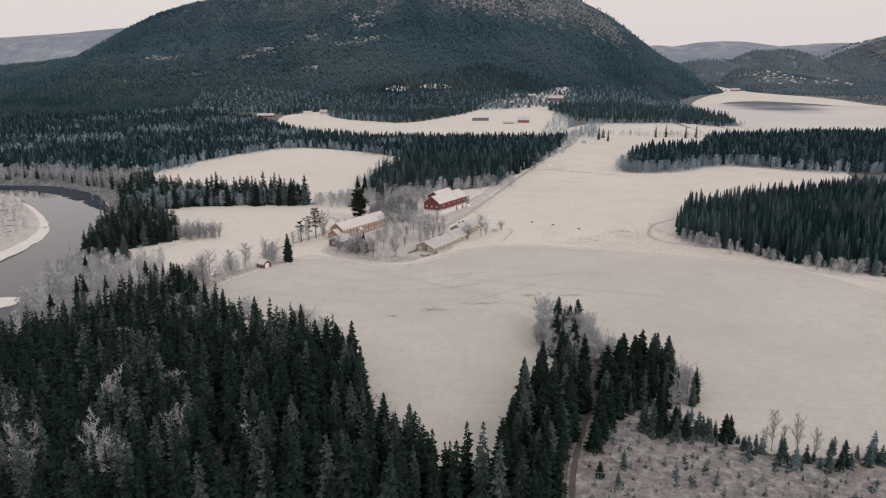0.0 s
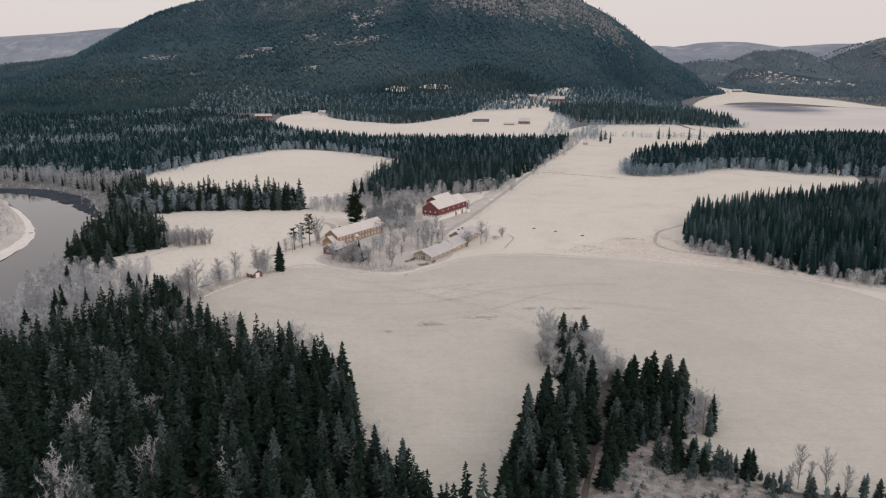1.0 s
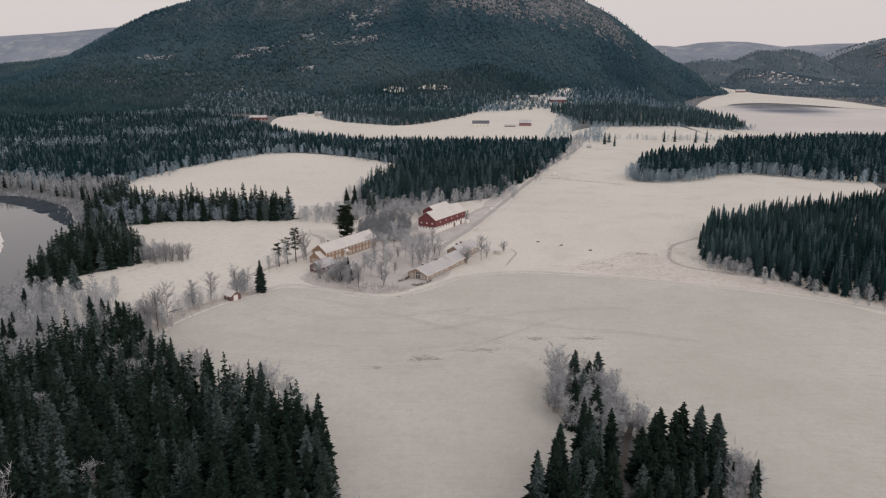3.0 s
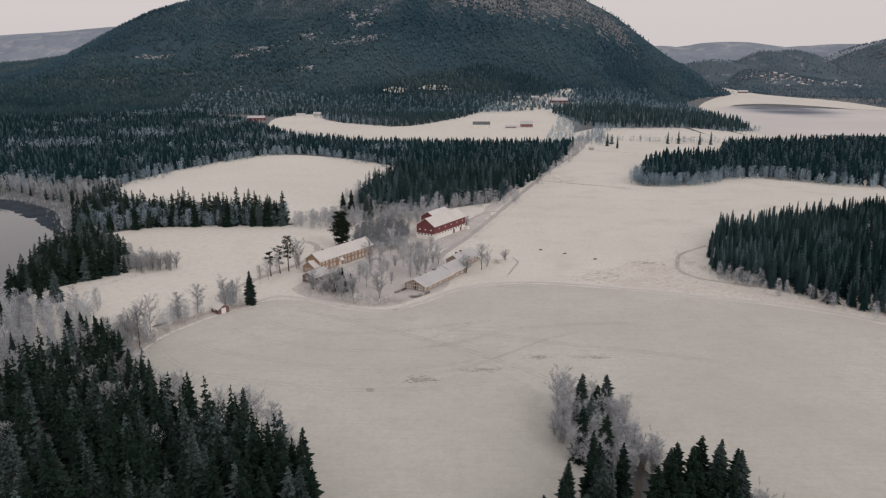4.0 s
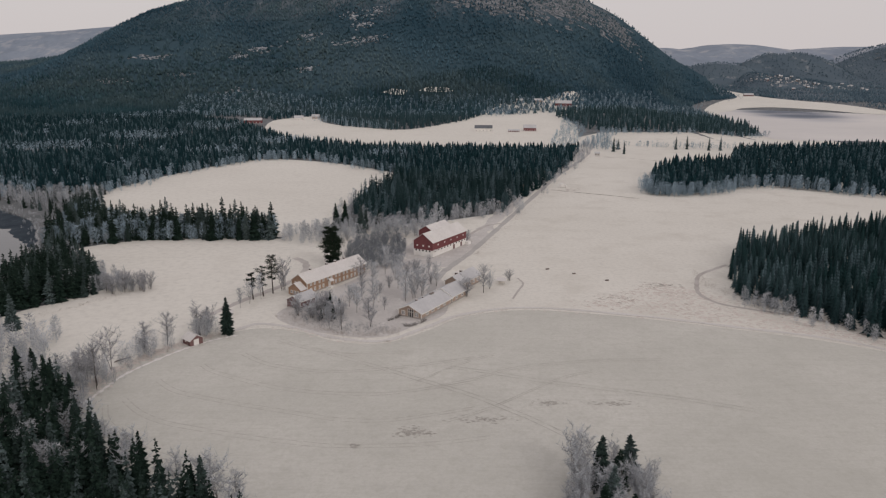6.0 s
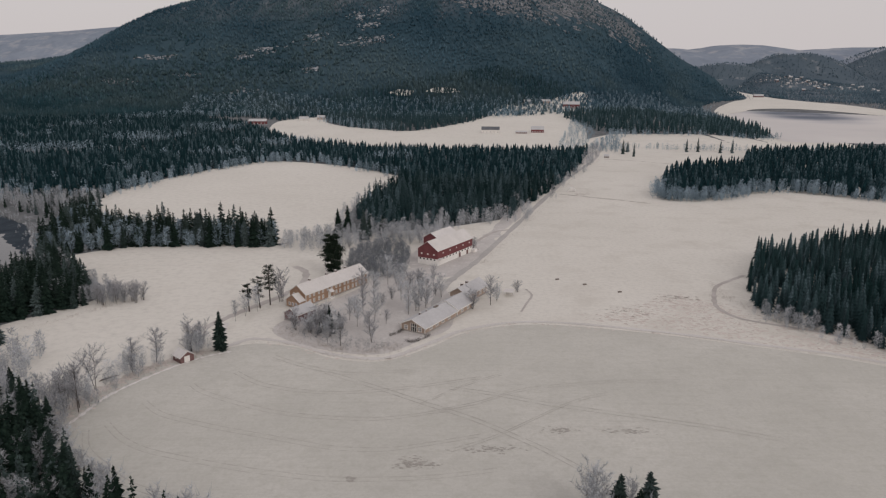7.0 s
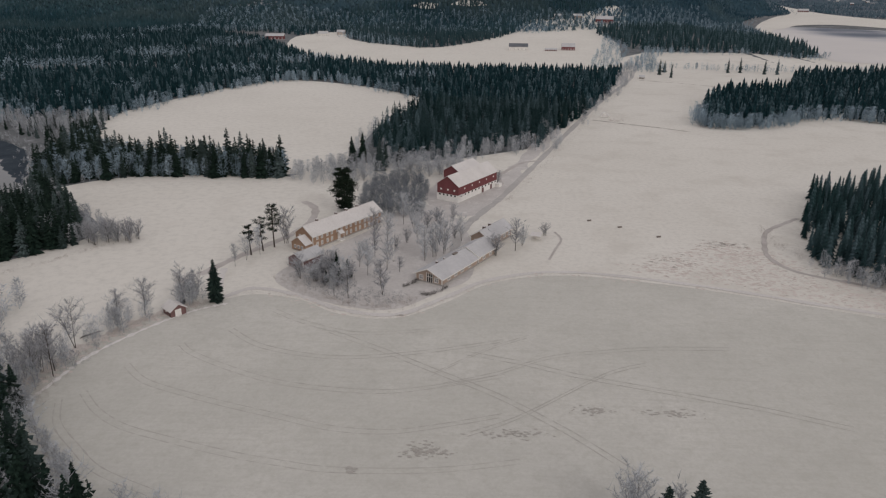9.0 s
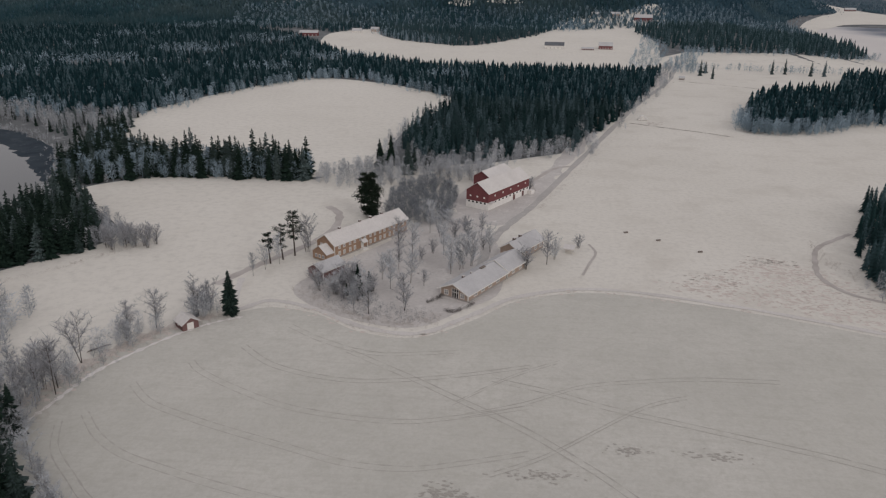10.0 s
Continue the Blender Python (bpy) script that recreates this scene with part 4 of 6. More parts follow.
for x, y, h in ((42, 155, 8), (44, 148, 7), (39, 145, 8), (33, 147, 9), (37, 170, 7), (60, 125, 8), (58, 120, 7), (62, 121, 7.5), (55, 116, 7),
                (-22, 113, 9), (-17, 108, 8), (-15, 102, 7), (-40, 162, 9), (-54, 170, 9), (-58, 169, 7), (-69, 178, 9), (-74, 184, 8), (-84, 194, 9), (-92, 204, 8), (-80, 190, 7), (12, 100, 6), (-34, 147, 11), (-30, 141, 10), (-44, 164, 12), (-48, 166, 11), (-64, 173, 12), (-38, 155, 10), (-19, 98, 9), (-13, 94, 8), (-70, 120, 9), (-58, 96, 8), (-84, 130, 9), (-96, 150, 10), (-92, 120, 8), (-65, 150, 9), (-22, 110, 9), (-19, 100, 8)):
    bare_tree(x, y, h, "bushy" if h < 9 else "rimed", "pale", "bare birch thick with hoarfrost beside dark spruces", group="birches among the near spruces", wide=1.15)
for x, y, h in ((29.5, 174, 12.5), (30, 168, 12), (28.5, 162, 11), (31.5, 178, 11.5), (41, 163, 10.5), (38, 178, 8.5), (45, 170, 8), (43, 153, 9.5), (40.5, 165, 10), (35, 160, 9), (33, 153, 10), (45, 145, 7), (60, 126, 9.5), (62, 122, 9), (58.5, 121, 8)):
    bare_tree(x, y, h, "bushy", "pale", "full birch thick with hoarfrost beside dark spruces", group="birches among the near spruces", wide=0.95)
for x, y, h in ((70.3, 94.6, 10), (75.6, 93.4, 9.5), (77.4, 90, 8), (68, 93, 7), (73, 95, 6), (59, 118, 10)):
    bare_tree(x, y, h, "rimed", "dark", "thin leafless sapling on the clearing", "tree", "saplings on the clearing", 0.6)
for x, y in ((-87, 81), (-85, 77), (-73, 82), (-70, 76), (-95, 92), (-90, 84), (-102, 100), (-60, 92), (-42, 84), (-80, 104), (-66, 79), (-91, 78)):
    bare_tree(x, y, rng.uniform(12, 16), "bushy", "pale", "tall frosted birch standing among the near spruces", group="birches among the near spruces", wide=0.8)
for x, y in scatter([(-56, 164), (-72, 178), (-87, 193), (-102, 210), (-112, 206), (-104, 186), (-84, 170), (-70, 160)], 9.5, 91)[0]:
    bare_tree(x, y, rng.uniform(8, 12.5), "bushy", "pale", "bare birch thick with hoarfrost beside dark spruces", group="birches among the near spruces", wide=1.0)
FELLED = [(24, 62), (30, 98), (42, 108), (58, 98), (70, 86), (98, 84), (100, 55), (30, 50)]
pts, nr = scatter(FELLED, 1.25, 9, [(CLEARING_TRACK, 1.6)], patchy=lambda x, y, r: y > 68)
wood("clearing_scrub", BUSH, pts, nr.uniform(0.7, 2.3, len(pts)), M_TWIG, "low frosted scrub on a felled clearing", "scrub", (1.0, 1.8))
pts, nr = scatter(FELLED, 3.0, 10, [(CLEARING_TRACK, 2.0)], patchy=lambda x, y, r: y > 68)
wood("clearing_saplings", [spruce_boughs(rng, 9, 7, 0.32, fat=1.4), spruce_boughs(rng, 8, 8, 0.4, fat=1.3)], pts, nr.gamma(2.2, 0.75, len(pts)).clip(0.5, 4.0), M_SAPLING, "frosted spruce saplings on a felled clearing", "saplings", (0.9, 1.3))
for x, y in scatter([(44, 103), (56, 112), (66, 100), (74, 92), (86, 94), (98, 94), (98, 86), (72, 86), (58, 96)], 3.4, 17)[0]:
    spruce(x, y, rng.uniform(2.2, 5.5), "young frosted spruce on the overgrown clearing", "young spruces on the clearing", True, full=1.4)
for x, y in scatter([(40, 112), (42, 124), (50, 128), (60, 128), (62, 118), (52, 112)], 3.6, 20)[0]:
    spruce(x, y, rng.uniform(5, 10), "frosted spruce at the foot of a tall clump", "spruces at the field edge", rng.uniform(0, 1) < 0.4)
for x, y in scatter([(24, 158), (26, 172), (32, 174), (44, 170), (48, 152), (44, 140), (39, 138), (32, 146)], 4.2, 30)[0]:
    bare_tree(x, y, rng.uniform(5, 9.5), "bushy", "pale", "bare birch thick with hoarfrost beside dark spruces", group="birches among the near spruces", wide=1.25)
sheet("clearing_ground", [(20, 62), (26, 95), (40, 122), (46, 128), (52, 112), (62, 97), (80, 88), (104, 92), (110, 50), (20, 45)], M_CLEAR, "withered frosty ground of a felled clearing",
      "clearing", 0.145, 20, 4)

# ---- river wood ----
GROVE = [(-102, 208), (-112, 226), (-125, 258), (-150, 262), (-174, 256), (-162, 226), (-158, 205), (-150, 190), (-135, 160), (-124, 166), (-112, 200)]
pts, nr = scatter(GROVE, 4.2, 11)
near_pts, rest = split_near(pts, 60, (-110, 190))
for x, y in near_pts:
    bare_tree(x, y, nr.uniform(6, 10), "bushy", "pale", "many-stemmed riverside birch white with hoarfrost", group="birches by the river", wide=1.1)
wood("riverside_birches", BIRCH_WOOD, rest, nr.uniform(6, 10, len(rest)), M_TWIG, "riverside birch grove white with hoarfrost", "birch wood")
for x, y, h in ((-134, 200, 12), (-130, 197, 13), (-126, 205, 11), (-146, 268, 13), (-149, 262, 11), (-118, 222, 12), (-116, 226, 10), (-108, 205, 12), (-124, 180, 14), (-132, 178, 12),
                (-140, 215, 9), (-150, 240, 10), (-112, 212, 11)):
    spruce(x, y, h, "dark spruce among frosted riverside birches", "spruces by the river")
CLUMP = [(-166, 270), (-153.5, 287.5), (-148.5, 294.5), (-141, 301.5), (-136, 307), (-136, 315), (-144, 328), (-158, 347), (-176, 366), (-187, 372), (-188, 345), (-176, 300)]
pts, nr = scatter(CLUMP, 10.0, 89)
wood("clump_birches", BIRCH_WOOD, pts, nr.uniform(6, 11, len(pts)), M_TWIG, "frosted birches standing among riverside spruces", "birch wood")
pts, nr = scatter(CLUMP, 3.5, 12)
wood("river_spruces", HALF_CROWNS, pts, nr.uniform(8, 15, len(pts)), M_SPRUCE, "clump of dark spruces between river and field", "spruce wood", (0.95, 1.25))
for x, y, h in ((-121, 314, 9), (-118, 316, 8.5), (-124, 313, 9), (-127, 312, 10), (-130, 309, 9), (-119, 312, 7), (-122, 319, 7), (-128, 316, 8), (-133, 311, 9)):
    bare_tree(x, y, h, "bushy", "dark", "grey leafless bush at the tip of the spruce clump", "bush", "bushes at the field corner", 1.1)
ROW = [(-205, 398), (-186, 388), (-160, 402), (-120, 404), (-98, 405), (-88, 408), (-92, 422), (-120, 428), (-160, 430), (-196, 442), (-216, 480), (-212, 440)]
pts, nr = scatter(ROW, 3.7, 13)
wood("field_row_birches", BIRCH_WOOD, pts, nr.uniform(6, 13, len(pts)), M_FARTWIG, "row of frosted birches and scrub between two fields", "birch wood")
pts, nr = scatter(ROW, 5.4, 14)
wood("field_row_spruces", HALF_CROWNS, pts, nr.uniform(9.5, 20, len(pts)), M_SPRUCE, "dark spruces standing between two frosted fields", "spruce wood", (1.0, 1.3))
pts, nr = scatter([(-205, 396), (-186, 386), (-160, 400), (-138, 402), (-142, 426), (-160, 430), (-196, 442), (-222, 486), (-228, 520), (-240, 500), (-214, 436)], 6.6, 96)
wood("row_end_spruces", HALF_CROWNS, pts, nr.uniform(7, 14.5, len(pts)), M_SPRUCE, "dark spruces crowding the end of the field row", "spruce wood", (1.1, 1.5))
for x, y, h in ((-120, 405, 15), (-117, 407, 13), (-123, 408, 14), (-103, 407, 15), (-100, 409, 14), (-95, 409, 14.5), (-90, 410, 13), (-150, 412, 12), (-158, 414, 13), (-134, 410, 16), (-146, 408, 17), (-128, 411, 17), (-112, 409, 16), (-97, 408, 17)):
    spruce(x, y, h, "tall dark spruce in the row between two fields", "spruces of the field row", full=1.25)
BELT = [(-212, 432), (-200, 398), (-186, 384), (-170, 396), (-197, 444), (-222, 490), (-240, 552), (-290, 538), (-332, 562), (-420, 560), (-420, 530), (-345, 531), (-300, 524), (-244, 480)]
BANK = [(-169, 258), (-179, 304), (-192, 360), (-209, 409), (-246, 471), (-236, 480), (-205, 425), (-186, 378), (-172, 325), (-158, 272)]
pts, nr = scatter(BANK, 4.0, 18)
wood("river_bank_birches", BIRCH_WOOD, pts, nr.uniform(4, 8.5, len(pts)) * np.clip(edge_distance(pts[:, 0], pts[:, 1], RIVER_LINE) / 40, 0.3, 1.0), M_TWIG, "frosted birches crowding the river bank", "birch wood")
pts, nr = scatter(BANK, 8.5, 19)
wood("river_bank_spruces", HALF_CROWNS, pts, nr.uniform(5, 11, len(pts)) * np.clip(edge_distance(pts[:, 0], pts[:, 1], RIVER_LINE) / 35, 0.35, 1.0), M_SPRUCE, "small dark spruces along the river bank", "spruce wood")
pts, nr = scatter(BELT, 8.0, 45)
wood("river_belt_spruces", MID_CROWNS, pts, nr.uniform(5, 11.5, len(pts)), M_SPRUCE, "scattered spruces in the birch belt", "spruce wood")
pts, nr = scatter(BELT, 5.6, 15)
wood("river_belt_birches", BIRCH_WOOD, pts, nr.uniform(6, 11, len(pts)) * np.where(pts[:, 1] < 500, np.clip(edge_distance(pts[:, 0], pts[:, 1], RIVER_LINE) / 45, 0.45, 1.0), 1.0), M_TWIG, "belt of frost-white birches along the river bend", "birch wood")
pts, nr = scatter([(-220, 258), (-223, 318), (-240, 366), (-287, 432), (-333, 478), (-480, 510), (-480, 230), (-340, 214), (-250, 243)], 5.4, 16)
wood("bar_birches", BIRCH_THIN, pts, nr.uniform(3, 8, len(pts)), M_TWIG, "frosted birch scrub inside the river bend", "birch wood")

RIVER_EDGE = [(-165, 236), (-172.5, 262), (-182.5, 304), (-195, 362), (-212, 408), (-251, 470), (-303, 513), (-350, 522), (-420, 532)]
pts, nr = scatter([(-184, 366), (-164, 346), (-146, 326), (-138, 308), (-122, 312), (-126, 320), (-142, 333), (-160, 351), (-180, 370)], 3.0, 86)
wood("field_corner_birches", BIRCH_WOOD, pts, nr.uniform(4, 8, len(pts)), M_TWIG, "frosted birches filling the corner of the river field", "birch wood")

# ---- large woods ----
OPENINGS = [[(-440, 790), (-400, 815), (-400, 880), (-330, 875), (-330, 855), (-420, 845), (-450, 800)]]
WOOD_WEST = [(-420, 562), (-332, 564), (-290, 541), (-246, 563), (-233, 642), (-200, 730), (-174, 770), (-138, 770), (-98, 730), (-42, 664), (-42, 600), (-52, 556), (-58, 480),
             (-45, 446), (-30, 440), (-8, 462), (16, 474), (36, 486), (67, 570), (106, 684), (142, 820), (150, 868), (100, 860), (40, 865), (-40, 870), (-100, 885), (-170, 940),
             (-210, 985), (-300, 1130), (-420, 1250), (-760, 1170), (-660, 900), (-500, 620)]
pts, nr = scatter(WOOD_WEST, 5.4, 21, [(OPENINGS[0], 0)], patchy=lambda x, y, r: (rolling(x * 7 + 90, y * 16) + 0.15 * r.uniform(-1, 1, x.shape) < 0.38) | (x > -60))
edge = edge_distance(pts[:, 0], pts[:, 1], WOOD_WEST)
close = (pts[:, 1] < 620) & (pts[:, 0] > -100)
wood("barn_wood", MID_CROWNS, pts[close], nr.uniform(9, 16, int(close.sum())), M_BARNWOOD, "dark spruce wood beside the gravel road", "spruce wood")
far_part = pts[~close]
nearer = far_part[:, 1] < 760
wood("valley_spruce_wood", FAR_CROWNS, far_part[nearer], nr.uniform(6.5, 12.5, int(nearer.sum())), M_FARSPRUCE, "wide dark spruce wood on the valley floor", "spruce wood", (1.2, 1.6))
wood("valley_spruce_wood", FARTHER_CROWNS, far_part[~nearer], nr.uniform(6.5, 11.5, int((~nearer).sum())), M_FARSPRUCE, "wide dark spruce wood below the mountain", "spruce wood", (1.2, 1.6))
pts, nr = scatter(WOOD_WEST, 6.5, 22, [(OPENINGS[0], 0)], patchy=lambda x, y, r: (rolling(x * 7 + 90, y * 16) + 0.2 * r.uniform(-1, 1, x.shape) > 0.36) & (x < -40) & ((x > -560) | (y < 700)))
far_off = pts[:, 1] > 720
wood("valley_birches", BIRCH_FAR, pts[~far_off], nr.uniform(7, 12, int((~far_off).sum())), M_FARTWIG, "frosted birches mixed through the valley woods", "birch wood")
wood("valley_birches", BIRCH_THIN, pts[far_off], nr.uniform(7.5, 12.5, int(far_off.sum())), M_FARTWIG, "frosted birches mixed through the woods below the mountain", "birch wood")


def hem(outline, seed, n, width, low, high, shapes, name, label, material=M_TWIG):
    """A fringe of trees along a wood's edge."""
    r = np.random.default_rng(seed)
    line = curve_points(outline, False, 10)
    k = r.integers(0, len(line) - 1, n)
    f = r.uniform(0, 1, n)[:, None]
    p = line[k] * (1 - f) + line[k + 1] * f + r.normal(0, width, (n, 2))
    return wood(name, shapes, p, r.uniform(low, high, n), material, label, "birch wood")


hem(RIVER_EDGE, 87, 420, 3.0, 1.4, 3.6, BIRCH_FAR, "water_edge_birches", "frosted birches leaning over the outer river bank")
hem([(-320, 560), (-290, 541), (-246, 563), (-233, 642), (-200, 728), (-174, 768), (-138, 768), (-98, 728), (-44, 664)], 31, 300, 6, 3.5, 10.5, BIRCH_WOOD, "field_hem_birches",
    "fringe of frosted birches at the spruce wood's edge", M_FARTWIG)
hem([(-58, 540), (-60, 480), (-45, 444), (-28, 438), (-6, 458), (16, 470), (36, 480), (52, 520)], 32, 130, 6, 3.5, 10.5, BIRCH_WOOD, "barn_hem_birches", "frosted birches hemming the wood behind the barn")
hem([(62, 552), (106, 678), (140, 800), (160, 880), (175, 930)], 33, 110, 5, 3, 9, BIRCH_WOOD, "road_hem_birches", "frosted birches along the gravel road")
WOOD_EAST = [(121, 336), (115, 309), (132, 279), (157, 249), (177, 234), (250, 200), (300, 280), (320, 400), (295, 462), (251, 441), (183, 406), (146, 389)]
pts, nr = scatter(WOOD_EAST, 4.0, 23)
wood("east_spruce_wood", WOOD_CROWNS, pts, nr.uniform(8.5, 13, len(pts)), M_BARNWOOD, "dense even spruce plantation at the field's corner", "spruce wood", (0.85, 1.15))
hem([(119, 300), (128, 282), (157, 248), (178, 233), (230, 210)], 34, 95, 3.0, 3, 8, BIRCH_WOOD, "east_hem_birches", "frosted saplings in front of the spruce plantation")
WOOD_FIELD_END = [(146, 552), (155, 553), (196, 560), (223, 588), (256, 594), (277, 575), (313, 545), (430, 515), (520, 660), (560, 860), (500, 880), (320, 840), (270, 735), (205, 705), (172, 640)]
pts, nr = scatter(WOOD_FIELD_END, 6.0, 24)
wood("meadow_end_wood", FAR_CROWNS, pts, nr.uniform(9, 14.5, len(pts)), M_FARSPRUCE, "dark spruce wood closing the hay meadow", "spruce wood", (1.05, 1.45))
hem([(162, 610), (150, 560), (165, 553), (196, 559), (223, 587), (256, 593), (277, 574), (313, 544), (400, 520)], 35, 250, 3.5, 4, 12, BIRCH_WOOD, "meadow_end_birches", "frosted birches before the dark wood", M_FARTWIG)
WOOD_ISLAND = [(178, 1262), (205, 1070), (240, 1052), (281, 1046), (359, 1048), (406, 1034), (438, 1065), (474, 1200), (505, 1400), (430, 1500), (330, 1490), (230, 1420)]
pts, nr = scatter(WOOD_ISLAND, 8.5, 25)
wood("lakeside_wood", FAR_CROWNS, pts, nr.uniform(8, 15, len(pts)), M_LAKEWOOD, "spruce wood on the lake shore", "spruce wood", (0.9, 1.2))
pts, nr = scatter([(232, 1420), (330, 1495), (430, 1505), (508, 1405), (545, 1700), (600, 1860), (655, 1980), (450, 1950), (300, 1650)], 11.5, 46)
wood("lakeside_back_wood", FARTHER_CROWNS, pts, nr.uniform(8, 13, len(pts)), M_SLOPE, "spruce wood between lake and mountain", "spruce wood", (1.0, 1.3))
pts, nr = scatter([(240, 1430), (430, 1510), (508, 1420), (560, 1700), (620, 1850), (400, 1700)], 15, 47)
wood("lakeside_birches", BIRCH_FAR, pts, nr.uniform(8, 12, len(pts)), M_FARTWIG, "frosted birches between lake and mountain", "birch wood")
pts, nr = scatter([(148, 885), (200, 1075), (186, 1240), (168, 1110), (140, 990), (120, 880)], 8, 48)
wood("junction_birches", BIRCH_FAR, pts, nr.uniform(6, 10, len(pts)), M_FARTWIG, "frosted birches round the road junction", "birch wood")
pts, nr = scatter([(150, 880), (215, 1050), (235, 1045), (205, 960), (195, 860), (168, 865)], 7, 26)
wood("road_end_birches", BIRCH_WOOD, pts, nr.uniform(5, 9, len(pts)), M_FARTWIG, "frosted birches where the road enters the wood", "birch wood")
hem([(205, 1062), (240, 1044), (281, 1038), (359, 1040), (408, 1026), (442, 1062)], 90, 110, 4, 4, 10, BIRCH_FAR, "lake_hem_birches", "frosted birches before the lakeside wood", M_FARTWIG)
hem([(200, 905), (300, 885), (420, 880)], 36, 80, 3, 5, 9, BIRCH_FAR, "fence_line_birches", "thin frosted birches along a far fence line", M_FARTWIG)
for x, y, h in ((262, 874, 15), (275, 876, 16), (296, 864, 15), (309, 864, 16), (192, 826, 14), (186, 850, 16), (196, 872, 12)):
    spruce(x, y, h, "lone frosted spruce on the far meadow", "lone spruces on the far meadow", True)

KNOLL = [(-186, 1168), (-150, 1114), (-75, 1068), (-40, 1080), (28, 1184), (88, 1374), (176, 1448), (255, 1562), (100, 1600), (-300, 1400), (-214, 1276)]
BAND = [(-800, 1000), (-760, 1170), (-420, 1258), (-310, 1240), (-264, 1196), (-215, 1268), (-300, 1400), (-950, 1350), (-900, 1150)]
pts, nr = scatter(KNOLL, 7.5, 27)
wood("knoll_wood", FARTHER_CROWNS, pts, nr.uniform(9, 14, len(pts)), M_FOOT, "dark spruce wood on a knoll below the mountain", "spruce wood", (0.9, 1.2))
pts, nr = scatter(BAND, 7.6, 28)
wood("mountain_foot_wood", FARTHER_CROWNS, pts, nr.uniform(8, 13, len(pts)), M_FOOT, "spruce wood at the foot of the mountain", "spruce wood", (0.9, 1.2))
pts, nr = scatter(BAND, 13.0, 44, patchy=lambda x, y, r: (x > -420 + 60 * r.uniform(-1, 1, x.shape)))
wood("mountain_foot_birches", BIRCH_FAR, pts, nr.uniform(6, 10, len(pts)), M_FARTWIG, "frosted birches among spruces below the mountain", "birch wood")
pts, nr = scatter([(-205, 1180), (-150, 1108), (-90, 1068), (-60, 1085), (-90, 1130), (-160, 1200), (-200, 1240)], 8.0, 29)
wood("knoll_birches", BIRCH_FAR, pts, nr.uniform(7, 11, len(pts)), M_FARTWIG, "frosted birches in front of the wooded knoll", "birch wood")

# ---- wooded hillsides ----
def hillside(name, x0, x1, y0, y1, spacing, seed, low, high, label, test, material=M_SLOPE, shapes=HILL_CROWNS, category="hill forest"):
    pts, r = scatter([(x0, y0), (x1, y0), (x1, y1), (x0, y1)], spacing, seed, patchy=test)
    return wood(name, shapes, pts, r.uniform(low, high, len(pts)), material, label, category, (1.0, 1.5))


CLEARINGS = [[(-122, 1452), (-105, 1474), (-72, 1467), (-78, 1440), (-100, 1436)], [(-53, 1464), (-35, 1486), (0, 1484), (16, 1463), (-15, 1455)]]
SLABS = [(-318, 1775, 26, 16), (-200, 1726, 34, 12), (-165, 1738, 24, 12), (-412, 1729, 26, 8), (-454, 1690, 16, 8), (-291, 1605, 20, 8), (-545, 1585, 24, 12), (-410, 1488, 30, 14), (-224, 1854, 24, 16),
         (-172, 1874, 26, 16), (-641, 1692, 40, 8), (-193, 1806, 20, 8), (-664, 1536, 26, 10), (60, 1950, 60, 20), (130, 2050, 70, 30), (230, 2120, 80, 40), (330, 2200, 60, 40), (-40, 2020, 40, 15)]
for cx, cy, a, b in SLABS:
    CLEARINGS.append([(cx + 0.8 * a * math.cos(k * 0.7) * rng.uniform(0.6, 1.15), cy + b * math.sin(k * 0.7) * rng.uniform(0.6, 1.15)) for k in range(9)])
CLEARINGS += [[(-130, 1395), (-125, 1455), (-70, 1445), (-68, 1395)], [(-60, 1405), (-56, 1468), (18, 1462), (12, 1405)]]
for n, c in enumerate(CLEARINGS):
    if n < 2:
        sheet("hill_pasture", c, M_STUBBLE, "small frosted pasture high in the forest", "field", 0.6, 30, 3, smooth_outline=False)


def rock_slabs(cx, cy, a, b, pieces=46, big=1.0):
    """A scatter of small frosted outcrops."""
    bm = bmesh.new()
    for k in range(pieces):
        x, y = cx + rng.gauss(0, a * 0.6), cy + rng.gauss(0, b * 0.9)
        wide, deep = rng.uniform(1.5, 6.5) * big, rng.uniform(1.5, 5) * big
        ring = [(x + math.cos(q * 0.78) * wide * rng.uniform(0.4, 1.2), y + math.sin(q * 0.78) * deep * rng.uniform(0.4, 1.2)) for q in range(8)]
        hs = land([p[0] for p in ring], [p[1] for p in ring])
        mid = bm.verts.new((x, y, float(land(x, y)[0]) + 2.2))
        vs = [bm.verts.new((p[0], p[1], h + 0.7)) for p, h in zip(ring, hs)]
        for q in range(8):
            bm.faces.new((mid, vs[q], vs[(q + 1) % 8]))
    ob = part("rock_outcrop", bm, M_SNOWROCK, None)
    return tagged(ob, "bare frosted rock outcrops on the mountain side", "rock", kind="stuff")


